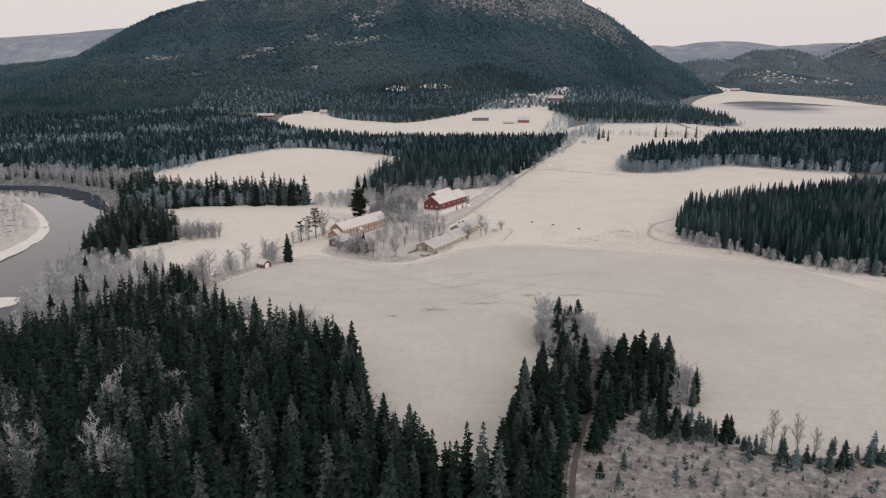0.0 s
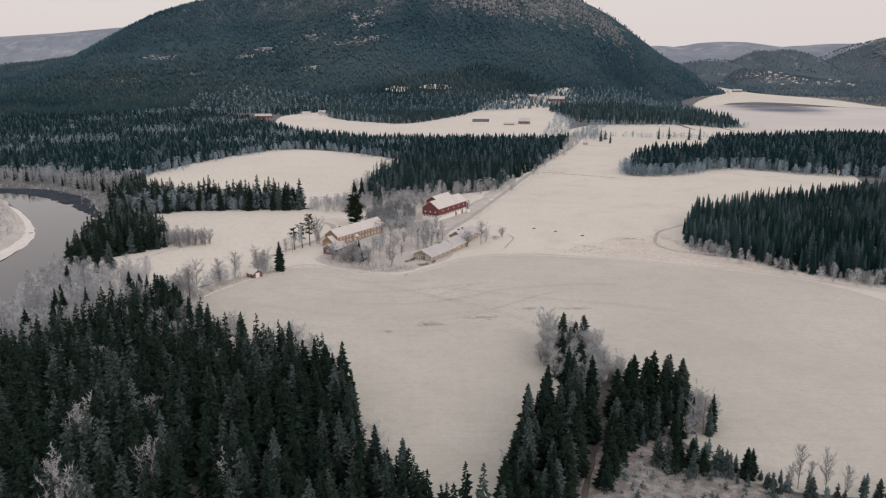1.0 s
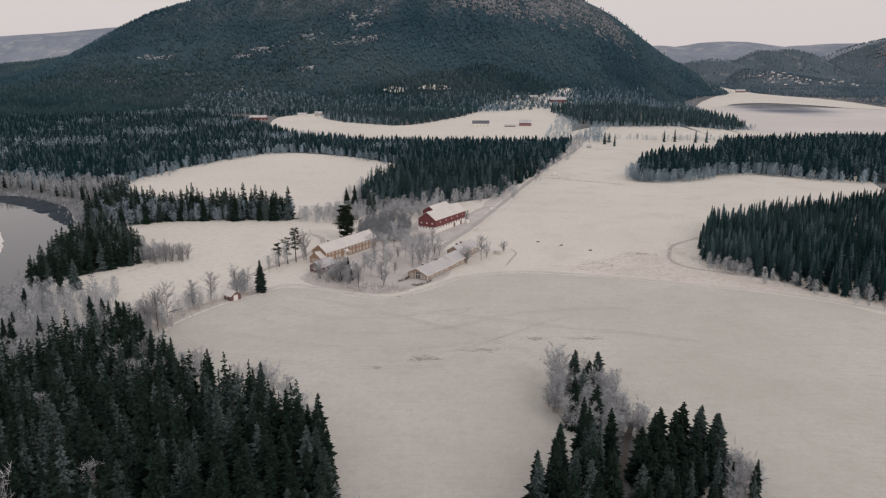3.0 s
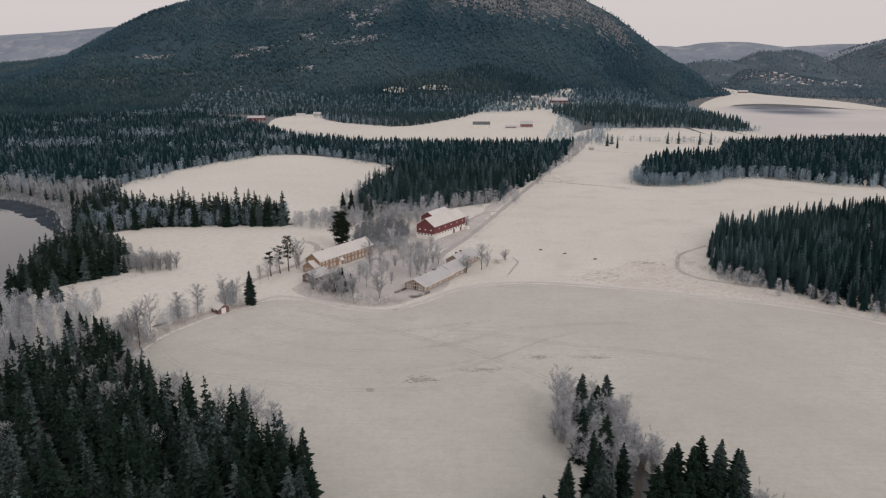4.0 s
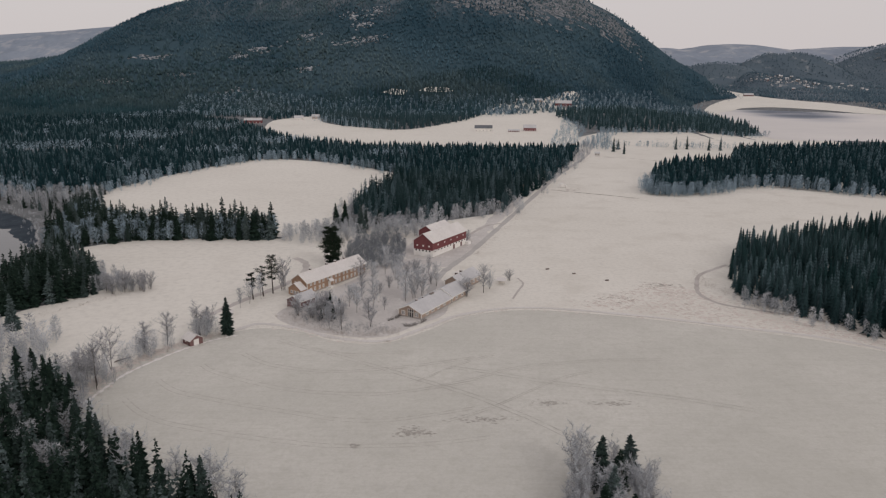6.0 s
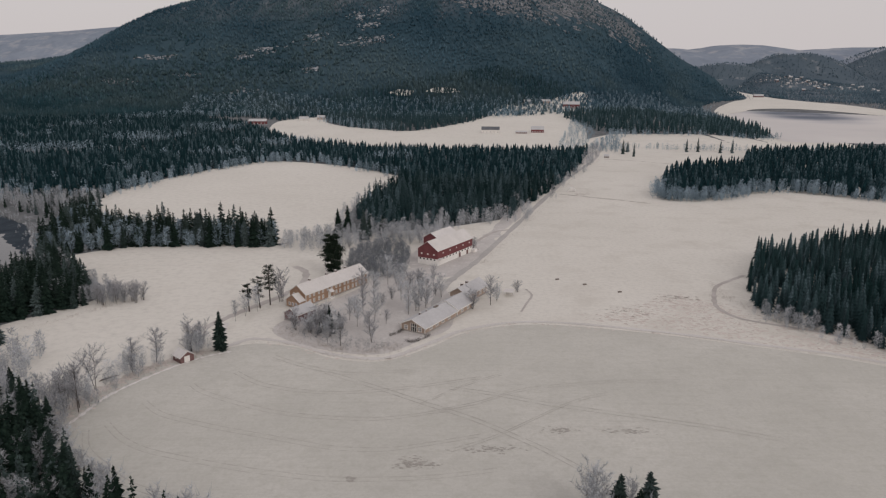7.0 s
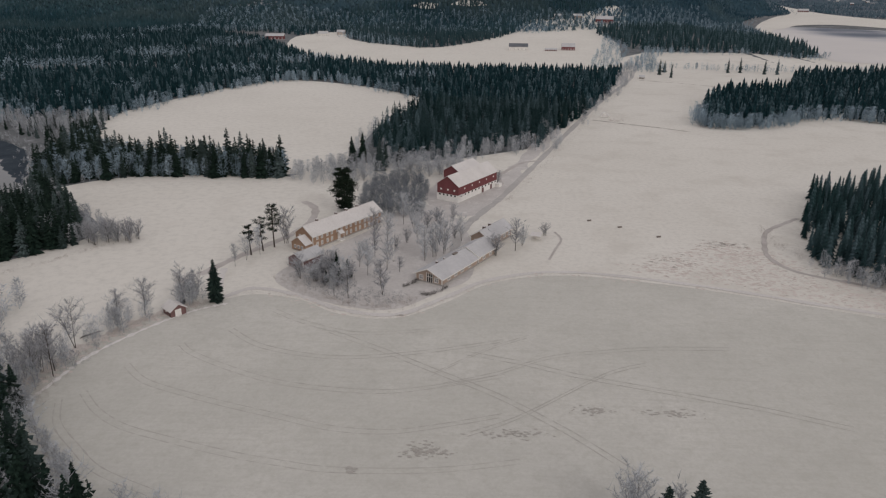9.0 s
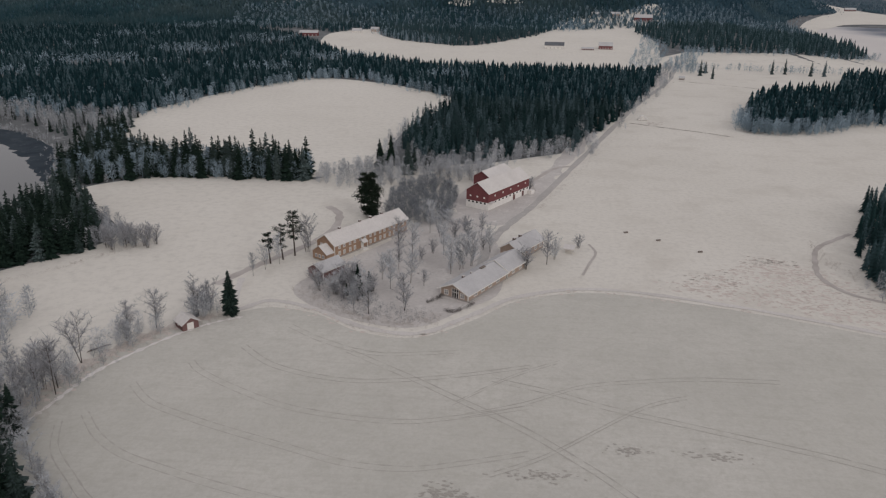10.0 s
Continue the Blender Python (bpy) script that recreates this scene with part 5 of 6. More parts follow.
for cx, cy, a, b in SLABS:
    rock_slabs(cx, cy, a, b)
for cx, cy, a, b in ((60, 1960, 60, 50), (104, 1930, 50, 30), (175, 1960, 60, 40), (254, 2010, 60, 50), (323, 2050, 50, 60), (406, 2080, 40, 60), (471, 2090, 30, 60), (150, 2060, 70, 60), (260, 2110, 60, 60), (340, 2150, 60, 60)):
    rock_slabs(cx, cy, a, b, 110, 2.2).data.materials[0] = M_CRAG
for cx, cy, a, b in ((2050, 3100, 150, 90), (2180, 3050, 130, 70), (1950, 3050, 90, 70), (1800, 2950, 80, 90), (1870, 3100, 80, 80)):
    rock_slabs(cx, cy, a, b, 90, 4.0).data.materials[0] = M_CRAG
for cx, cy, a, b in ((1100, 2680, 70, 45), (1180, 2700, 60, 40), (1250, 2650, 60, 40), (1330, 2620, 70, 40), (1560, 2600, 60, 30)):
    patch = rock_slabs(cx, cy, a, b, 34, 1.3)
    patch.name = "village_clearing"
    patch.data.materials[0] = M_VILLAGE
    tagged(patch, "pale frosted gardens and clearings of a distant village", "clearing", kind="stuff")



SHORE_LINE = [(560, 1500), (560, 1640), (620, 1820), (700, 1960), (790, 2090), (850, 2260), (895, 2560), (925, 2550), (905, 2350), (880, 2100), (900, 1890), (950, 1740), (985, 1600), (1150, 1420), (1250, 1330), (1100, 1150)]


def slope_wood(x, y, r):
    open_ground = rolling(x * 3.1 + 500, y * 3.1 - 200) + 0.3 * r.uniform(-1, 1, x.shape) > 0.52
    ok = (y > foot(x) - 10) & (y < CREST + 60) & ~open_ground & ~inside(x, y, SHORE_LINE)
    for c in CLEARINGS:
        ok &= ~inside(x, y, c)
    up = slope_share(x, y)
    bald = smooth01((x + 250) / 350) * smooth01((up - 0.45) / 0.4)
    return ok & (r.uniform(0, 1, x.shape) < (1.0 - 0.35 * up) * (1 - 0.85 * bald))


def dark_foot(x, y):
    """Share of dense spruce, highest on the lower western slopes."""
    return np.clip(smooth01((-150 - x) / 500) * (1 - smooth01((y - foot(x) - 60) / 420)) * 1.2 + 0.25 * rolling(x * 4, y * 4), 0, 1)


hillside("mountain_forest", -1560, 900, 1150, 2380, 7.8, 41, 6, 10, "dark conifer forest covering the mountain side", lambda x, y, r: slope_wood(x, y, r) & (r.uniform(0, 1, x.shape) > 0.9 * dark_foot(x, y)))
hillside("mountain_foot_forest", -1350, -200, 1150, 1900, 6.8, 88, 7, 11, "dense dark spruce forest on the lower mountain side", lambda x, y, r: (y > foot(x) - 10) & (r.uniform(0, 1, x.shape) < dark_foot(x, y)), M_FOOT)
hillside("mountain_foot_birches", -480, 500, 1180, 1800, 12.0, 42, 8.5, 12.5, "frosted birches at the foot of the mountain", lambda x, y, r: (np.abs(y - foot(x) - 40) < 90 + 40 * rolling(x * 4, y * 4)),
         M_FARTWIG, BIRCH_FAR, "birch wood")
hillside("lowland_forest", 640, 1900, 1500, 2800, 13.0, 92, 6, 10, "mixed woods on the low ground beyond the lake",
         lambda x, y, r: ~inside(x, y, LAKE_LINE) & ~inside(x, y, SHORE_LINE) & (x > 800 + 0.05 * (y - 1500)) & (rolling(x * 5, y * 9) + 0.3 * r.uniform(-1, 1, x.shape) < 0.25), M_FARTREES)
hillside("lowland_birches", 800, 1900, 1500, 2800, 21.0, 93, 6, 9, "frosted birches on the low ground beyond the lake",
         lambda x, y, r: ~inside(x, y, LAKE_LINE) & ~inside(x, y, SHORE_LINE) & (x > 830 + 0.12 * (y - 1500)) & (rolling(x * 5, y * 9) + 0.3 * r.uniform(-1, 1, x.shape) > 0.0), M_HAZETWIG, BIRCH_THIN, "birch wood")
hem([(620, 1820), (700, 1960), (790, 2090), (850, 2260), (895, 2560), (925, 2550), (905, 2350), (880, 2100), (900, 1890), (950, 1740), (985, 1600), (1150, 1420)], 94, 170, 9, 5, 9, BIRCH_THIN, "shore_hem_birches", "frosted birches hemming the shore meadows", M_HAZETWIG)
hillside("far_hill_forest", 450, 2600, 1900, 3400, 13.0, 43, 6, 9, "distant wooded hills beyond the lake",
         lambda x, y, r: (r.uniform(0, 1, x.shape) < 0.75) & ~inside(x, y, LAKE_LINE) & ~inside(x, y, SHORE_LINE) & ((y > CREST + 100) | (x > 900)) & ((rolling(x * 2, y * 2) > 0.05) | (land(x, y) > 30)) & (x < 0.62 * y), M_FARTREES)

# ---- far fields and shore ----
sheet("barn_yard", [(-16, 362), (-20, 390), (-8, 412), (14, 424), (24, 412), (10, 376), (0, 352)], M_YARD, "trodden frosty yard round the red barn", "yard", 0.08, 20, 5, ragged=0.7)
sheet("upper_field", [(-268, 1185), (-213, 1262), (-190, 1176), (-150, 1122), (-75, 1078), (-42, 1090), (20, 1194), (80, 1384), (168, 1458), (258, 1568), (268, 1476), (195, 1275), (190, 1110),
                      (140, 880), (40, 855), (-42, 858), (-120, 885), (-230, 1005)], M_STUBBLE, "frosted fields climbing to a far farm", "field", 0.5, 40, 4)
sheet("shore_meadow", [(478, 1195), (560, 1640), (620, 1820), (700, 1960), (790, 2090), (850, 2260), (895, 2560), (925, 2550), (905, 2350), (880, 2100), (900, 1890), (950, 1740), (985, 1600), (1150, 1420), (1250, 1330), (1180, 1180), (1060, 1240),
                       (985, 1470), (905, 1600), (845, 1720), (775, 1810), (700, 1810), (640, 1720), (570, 1600)], M_STUBBLE, "frosted meadows climbing from the frozen lake", "field", 0.7, 25, 3)


# ---- buildings ----
def box_into(bm, x0, x1, y0, y1, z0, z1):
    v = [bm.verts.new(p) for p in ((x0, y0, z0), (x1, y0, z0), (x1, y1, z0), (x0, y1, z0), (x0, y0, z1), (x1, y0, z1), (x1, y1, z1), (x0, y1, z1))]
    for f in ((3, 2, 1, 0), (4, 5, 6, 7), (0, 1, 5, 4), (1, 2, 6, 5), (2, 3, 7, 6), (3, 0, 4, 7)):
        bm.faces.new([v[i] for i in f])


def box_part(name, x0, x1, y0, y1, z0, z1, material, parent, label="", bevel=0.0):
    bm = bmesh.new()
    box_into(bm, x0, x1, y0, y1, z0, z1)
    if bevel:
        bmesh.ops.bevel(bm, geom=bm.edges[:], offset=bevel, segments=2, affect="EDGES")
    return part(name, bm, material, parent, label)


def gable_body(bm, L, W, z0, eave, ridge, x0=0.0):
    prof = ((0, z0), (W, z0), (W, eave), (W / 2, ridge), (0, eave))
    a = [bm.verts.new((x0, y, z)) for y, z in prof]
    b = [bm.verts.new((x0 + L, y, z)) for y, z in prof]
    bm.faces.new(a[::-1])
    bm.faces.new(b)
    for i in range(5):
        j = (i + 1) % 5
        bm.faces.new((a[i], a[j], b[j], b[i]))


def roof_slab(bm, x0, x1, W, eave, ridge, over, thick, side):
    """One slope of a saddle roof, reaching past the wall by over."""
    pitch = (ridge - eave) / (W / 2)
    ye, ze = -over, eave - over * pitch
    yr, zr = W / 2, ridge
    pts = [(ye, ze), (yr, zr), (yr, zr + thick), (ye, ze + thick)]
    if side:
        pts = [(W - y, z) for y, z in pts]
    a = [bm.verts.new((x0, y, z)) for y, z in pts]
    b = [bm.verts.new((x1, y, z)) for y, z in pts]
    bm.faces.new(a)
    bm.faces.new(b[::-1])
    for i in range(4):
        j = (i + 1) % 4
        bm.faces.new((a[j], a[i], b[i], b[j]))
    bmesh.ops.recalc_face_normals(bm, faces=bm.faces[:])


def window(parent, face, u, z, w, h, W, L, x0=0.0, trim=M_WHITE):
    """A window with a proud frame, a mullion and a pane; face: front, rear, near end, far end."""
    def spot(u0, u1, d0, d1):
        if face == "front":
            return u0, u1, -d1, -d0
        if face == "rear":
            return u0, u1, W + d0, W + d1
        if face == "near":
            return x0 - d1, x0 - d0, u0, u1
        return x0 + L + d0, x0 + L + d1, u0, u1
    bm = bmesh.new()
    t = 0.16
    for a, b, c, d in ((u - w / 2 - t, u + w / 2 + t, z - t, z), (u - w / 2 - t, u + w / 2 + t, z + h, z + h + t), (u - w / 2 - t, u - w / 2, z, z + h), (u + w / 2, u + w / 2 + t, z, z + h),
                       (u - 0.05, u + 0.05, z, z + h), (u - w / 2, u - 0.05, z + h * 0.6, z + h * 0.6 + 0.07), (u + 0.05, u + w / 2, z + h * 0.6, z + h * 0.6 + 0.07)):
        box_into(bm, *spot(a, b, 0.003, 0.09), c, d)
    win = part("window", bm, trim, parent, "white-framed window")
    box_part("pane", *spot(u - w / 2, u + w / 2, 0.004, 0.03), z, z + h, M_GLASS, win, "dark glass")
    return win


def building(name, label, x, y, turn, L, W, eave, ridge, wall_mat, roof_mat, category="house", over=0.5, end=0.4, plinth=0.5, plinth_mat=None, trims=True, windows=(), doors=(), chimneys=(),
             parent=None, x0=0.0, drop=0.5):
    root = parent or thing(name, pose(x, y, float(land(x, y)[0]), 0, 0, turn), label, category)
    bm = bmesh.new()
    gable_body(bm, L, W, plinth, eave, ridge - 0.02, x0)
    part("wall", bm, wall_mat, root)
    box_part("foundation", x0 - 0.06, x0 + L + 0.06, -0.06, W + 0.06, -drop, plinth, plinth_mat or M_STONE, root, "pale stone foundation")
    for side in (0, 1):
        bm = bmesh.new()
        roof_slab(bm, x0 - end, x0 + L + end, W, eave, ridge, over, 0.16, side)
        part("roof_slope", bm, roof_mat, root)
    pitch = (ridge - eave) / (W / 2)
    if trims:
        for xx in (x0 - end, x0 + L + end):
            s = -1 if xx < x0 else 1
            for side in (0, 1):
                bm = bmesh.new()
                pts = [(-over, eave - over * pitch - 0.16), (W / 2, ridge - 0.16), (W / 2, ridge + 0.2), (-over, eave - over * pitch + 0.2)]
                if side:
                    pts = [(W - a, b) for a, b in pts]
                va = [bm.verts.new((xx + s * 0.003, a, b)) for a, b in pts]
                vb = [bm.verts.new((xx + s * 0.07, a, b)) for a, b in pts]
                bm.faces.new(va)
                bm.faces.new(vb[::-1])
                for i in range(4):
                    bm.faces.new((va[i], vb[i], vb[(i + 1) % 4], va[(i + 1) % 4]))
                bmesh.ops.recalc_face_normals(bm, faces=bm.faces[:])
                part("bargeboard", bm, M_WHITE, root, "white bargeboard")
        for yy, s in ((-over, -1), (W + over, 1)):
            box_part("fascia", x0 - end, x0 + L + end, min(yy, yy + s * 0.05), max(yy, yy + s * 0.05), eave - over * pitch - 0.12, eave - over * pitch + 0.15, M_WHITE, root, "white eaves board")
        for xx, sx in ((x0, -1), (x0 + L, 1)):
            for yy, sy in ((0, -1), (W, 1)):
                xa, ya = xx + sx * 0.05, yy + sy * 0.05
                box_part("corner_board", min(xa, xx - sx * 0.18), max(xa, xx - sx * 0.18), min(ya, yy - sy * 0.18), max(ya, yy - sy * 0.18), plinth, eave - 0.05, M_WHITE, root, "white corner board")
    for face, u, z, w, h in windows:
        window(root, face, u, z, w, h, W, L, x0)
    for face, u, z, w, h, mat, words in doors:
        if face == "front":
            a = (u - w / 2, u + w / 2, -0.07, -0.004)
        elif face == "near":
            a = (x0 - 0.07, x0 - 0.004, u - w / 2, u + w / 2)
        else:
            a = (x0 + L + 0.004, x0 + L + 0.07, u - w / 2, u + w / 2)
        box_part("door", *a, z, z + h, mat, root, words)
    for cx, cy, w, h in chimneys:
        zc = ridge - abs(cy - W / 2) * pitch
        ch = box_part("chimney", cx - w / 2, cx + w / 2, cy - w / 2, cy + w / 2, zc - 0.4, zc + h, M_BRICK, root, "sooty brick chimney", 0.03)
        box_part("cap", cx - w / 2 - 0.08, cx + w / 2 + 0.08, cy - w / 2 - 0.08, cy + w / 2 + 0.08, zc + h, zc + h + 0.1, M_FROSTROOF, ch, "frosted chimney cap")
    return root


def long_house():
    L, W = 37.5, 8.2
    wins = []
    for k in range(7):
        for d in (-1.15, 1.15):
            xx = 3.4 + k * 5.1 + d
            if not (11.2 < xx < 15.4):
                wins.append(("front", xx, 1.0, 0.72, 1.15))
            wins.append(("front", xx, 3.3, 0.72, 1.05))
    wins += [("near", 5.9, 3.4, 0.8, 1.1), ("far", 2.5, 1.0, 0.9, 1.3), ("far", 5.7, 1.0, 0.9, 1.3), ("far", 4.1, 3.6, 0.9, 1.2)]
    root = building("long_house", "long two-storey ochre wooden house with frosted roof and white trim", -53.2, 309.2, 58.7, L, W, 5.0, 7.9, M_YELLOW, M_FROSTROOF, windows=wins,
                    doors=(("front", 13.3, 0.5, 1.3, 2.3, M_WHITE, "white front door"),), chimneys=((7, 4.4, 0.8, 0.9), (17, 4.4, 0.8, 0.9), (22.5, 4.4, 0.9, 0.9), (28.5, 4.4, 0.8, 0.9)))
    box_part("porch_step", 12.0, 14.6, -1.9, -0.07, -0.3, 0.45, M_PLASTER, root, "white stone porch steps", 0.05)
    bm = bmesh.new()
    roof_slab(bm, 12.1, 14.5, 2.4, 2.9, 3.7, 0.2, 0.12, 0)
    roof_slab(bm, 12.1, 14.5, 2.4, 2.9, 3.7, 0.2, 0.12, 1)
    bmesh.ops.translate(bm, verts=bm.verts[:], vec=(0, -1.7, 0))
    part("porch_roof", bm, M_FROSTROOF, root, "small frosted porch roof")
    for xx in (12.3, 14.3):
        box_part("porch_post", xx - 0.07, xx + 0.07, -1.65, -1.51, 0.45, 2.95, M_WHITE, root, "white porch post")
    box_part("ridge_board", -0.4, L + 0.4, W / 2 - 0.12, W / 2 + 0.12, 8.06, 8.14, M_FROSTROOF, root)
    # lower wing at the near end
    bm = bmesh.new()
    gable_body(bm, 3.7, 6.4, 0.4, 2.9, 5.2, -3.7)
    bmesh.ops.translate(bm, verts=bm.verts[:], vec=(0, 0.05, 0))
    wing = part("wing", bm, M_YELLOW, root, "low ochre wing")
    for side in (0, 1):
        bm = bmesh.new()
        roof_slab(bm, -4.1, -0.45, 6.5, 2.9, 5.2, 0.4, 0.14, side)
        part("wing_roof", bm, M_FROSTROOF, root, "frosted roof of the low wing")
    for u in (1.6, 3.2, 4.8):
        bm = bmesh.new()
        box_into(bm, -3.79, -3.705, u - 0.5, u + 0.5, 1.0, 2.2)
        win = part("window", bm, M_WHITE, root, "white-framed window")
        box_part("pane", -3.81, -3.792, u - 0.38, u + 0.38, 1.12, 2.08, M_GLASS, win, "dark glass")
    box_part("balcony", L + 0.02, L + 1.9, 2.6, 5.2, 2.6, 2.75, M_PLANK, root, "small wooden end balcony")
    return root


long_house()

building("red_outhouse", "weathered red wooden outhouse with a frosted roof", -52.4, 290.6, 58.7, 9.5, 6.6, 3.0, 4.9, M_BROWNRED, M_GREYROOF, "outhouse",
         windows=(("near", 2.2, 1.5, 0.8, 0.9), ("near", 3.9, 1.5, 0.8, 0.9)), over=0.3)


def bungalow():
    L, W = 21.5, 9.6
    root = building("bungalow", "low beige wooden house with grey frosted roofs in three steps", -7.2, 279.6, 60.5, L, W, 2.7, 4.9, M_BEIGE, M_GREYROOF, over=0.75, end=0.9,
                    windows=(("near", 2.0, 0.9, 1.2, 1.3), ("near", 7.6, 0.9, 1.2, 1.3), ("front", 4, 1.0, 1.6, 1.1), ("front", 8, 1.0, 1.6, 1.1), ("front", 12, 1.0, 1.6, 1.1), ("front", 16.5, 1.0, 1.6, 1.1)),
                    doors=(("near", 4.4, 0.5, 2.4, 2.6, M_DARK, "dark glazed gable door"),),
                    chimneys=((5.5, 5.4, 0.7, 0.7), (9.5, 5.2, 0.5, 0.5)))
    for u in (3.3, 4.0, 4.8, 5.5):
        box_part("glazing_bar", -0.14, -0.075, u - 0.08, u + 0.08, 0.55, 3.5, M_WHITE, root, "white glazing bar")
    box_part("glazing_bar", -0.145, -0.08, 3.3, 5.5, 2.15, 2.3, M_WHITE, root, "white glazing bar")
    box_part("roof_ladder", 14.0, 16.4, 4.3, 5.2, 4.95, 5.35, M_PLANK, root, "dark vent box on the ridge", 0.05)
    building("", "", 0, 0, 0, 11.5, 9.2, 3.0, 5.4, M_BEIGE, M_GREYROOF, over=0.7, end=0.6, parent=root, x0=22.4, windows=(("front", 26, 1.0, 1.4, 1.2), ("front", 30.5, 1.0, 1.4, 1.2)))
    return root


bungalow()
building("farm_cottage", "beige cottage with grey frosted roof and two chimneys", 7.6, 314.6, 60.5, 16.5, 7.6, 3.5, 5.9, M_BEIGE, M_GREYROOF, "house", over=0.6, end=0.7,
         windows=(("near", 2.2, 1.2, 1.1, 1.2), ("near", 5.4, 1.2, 1.1, 1.2), ("front", 3, 1.2, 1.3, 1.2), ("front", 7, 1.2, 1.3, 1.2), ("front", 11, 1.2, 1.3, 1.2), ("front", 14.5, 1.2, 1.3, 1.2)),
         chimneys=((3.4, 4.2, 0.9, 0.9), (7.4, 4.2, 0.9, 0.9)))


def barn():
    L, W, plinth = 33.0, 10.6, 3.1
    root = building("red_barn", "large red wooden barn on whitewashed stone, roof white with frost", -4.9, 370.4, 60.0, L, W, 7.2, 10.9, M_RED, M_FROSTROOF, "barn", over=0.5, end=0.5,
                    plinth=plinth, plinth_mat=M_PLASTER, trims=False, drop=1.2)
    for y in (2.0, 5.3, 8.6):
        box_part("hatch", -0.07, -0.004, y - 0.4, y + 0.4, 4.7, 5.35, M_WHITE, root, "small white hatch")
    for k in range(5):
        box_part("hatch", 4.6 + 6.2 * k, 5.4 + 6.2 * k, -0.07, -0.004, 5.0, 5.6, M_WHITE, root, "small white hatch")
    for k in range(11):
        box_part("stable_window", 2.0 + 2.9 * k, 3.0 + 2.9 * k, -0.13, -0.064, 2.35, 3.02, M_DARK, root, "small dark stable window")
    for k in range(5):
        box_part("stable_window", -0.13, -0.064, 1.2 + 1.9 * k, 2.0 + 1.9 * k, 2.35, 3.02, M_DARK, root, "small dark stable window")
    box_part("stable_door", 19.5, 21.2, -0.14, -0.065, -0.1, 2.2, M_BROWNRED, root, "faded red stable door")
    box_part("stable_door", 27.0, 28.6, -0.14, -0.065, -0.1, 2.2, M_BROWNRED, root, "faded red stable door")
    box_part("porch_hood", -0.2, 2.6, -1.9, -0.1, 3.15, 3.4, M_FROSTROOF, root, "frosted hood over the corner entrance", 0.04)
    box_part("silo_base", 31.5, 34.5, -2.2, -0.2, -1, 1.6, M_PLASTER, root, "white ramp block", 0.1)
    # rear wing, parallel to the main barn
    bm = bmesh.new()
    gable_body(bm, 18, 8.6, 0, 7.4, 10.0, 20.0)
    bmesh.ops.translate(bm, verts=bm.verts[:], vec=(0, W + 1.0, 0))
    part("rear_wall", bm, M_RED, root, "red rear wing")
    for side in (0, 1):
        bm = bmesh.new()
        roof_slab(bm, 19.5, 38.5, 8.6, 7.4, 10.0, 0.5, 0.16, side)
        bmesh.ops.translate(bm, verts=bm.verts[:], vec=(0, W + 1.0, 0))
        part("rear_roof", bm, M_FROSTROOF, root, "frosted roof of the rear wing")
    box_part("link", 20.5, 30.5, W + 0.06, W + 0.98, 0, 7.0, M_RED, root)
    return root


barn()
def field_shed():
    """The gable with the door looks out over the field."""
    root = building("field_shed", "small red shed with white door beside a spruce", -83.6, 255.4, -42, 4.6, 4.4, 2.1, 3.5, M_BROWNRED, M_FROSTROOF, "shed", over=0.45, end=0.5, plinth=0.15, trims=False, drop=0.4)
    box_part("door", 4.61, 4.68, 1.2, 3.0, 0.2, 2.1, M_WHITE, root, "white plank door")
    box_part("hatch", 1.4, 2.1, -0.07, -0.005, 1.0, 1.5, M_WHITE, root, "small pale hatch")
    return root


field_shed()


def simple_shelter():
    root = thing("garden_shelter", pose(22.8, 324.4, 0, 0, 0, -15), "small open shelter with a frosted lean-to roof", "shelter")
    for xx, yy, h in ((0, 0, 1.95), (2.8, 0, 1.95), (0, 2.2, 2.15), (2.8, 2.2, 2.15)):
        box_part("post", xx - 0.07, xx + 0.07, yy - 0.07, yy + 0.07, -0.1, h, M_WHITE, root, "white wooden post")
    bm = bmesh.new()
    box_into(bm, -0.5, 3.3, -0.8, 2.9, 1.95, 2.10)
    for v in bm.verts:
        v.co.z += 0.10 * (v.co.y + 0.4)
    part("roof", bm, M_FROSTROOF, root, "frosted shelter roof")
    box_part("rear_wall", 0.08, 2.72, 2.2, 2.27, 0.1, 2.1, M_WHITE, root, "white board wall")
    return root


simple_shelter()


def flagpole():
    root = thing("flagpole", pose(-24.3, 300, 0), "tall white flagpole on the lawn", "flagpole")
    v, f = [], []
    stick(v, f, (0, 0, 0), (0, 0, 10.6), 0.11, 0.06, 10)
    pole = new("pole", mesh_from("pole", v, f, M_WHITE))
    pole.parent = root
    box_part("base_block", -0.3, 0.3, -0.3, 0.3, -0.1, 0.35, M_STONE, root, "stone base", 0.04)
    bm = bmesh.new()
    bmesh.ops.create_uvsphere(bm, u_segments=10, v_segments=6, radius=0.13)
    bmesh.ops.translate(bm, verts=bm.verts[:], vec=(0, 0, 10.7))
    part("finial", bm, M_WHITE, root, "round finial")
    return root


flagpole()


def far_house(name, label, x, y, turn, L, W, eave, ridge, wall_mat, roof_mat=M_GREYROOF, category="house"):
    wins = [("front", L * (k + 0.5) / 5, 1.2, 1.0, 1.2) for k in range(5)]
    return building(name, label, x, y, turn, L, W, eave, ridge, wall_mat, roof_mat, category, trims=False, windows=wins, drop=2.0)


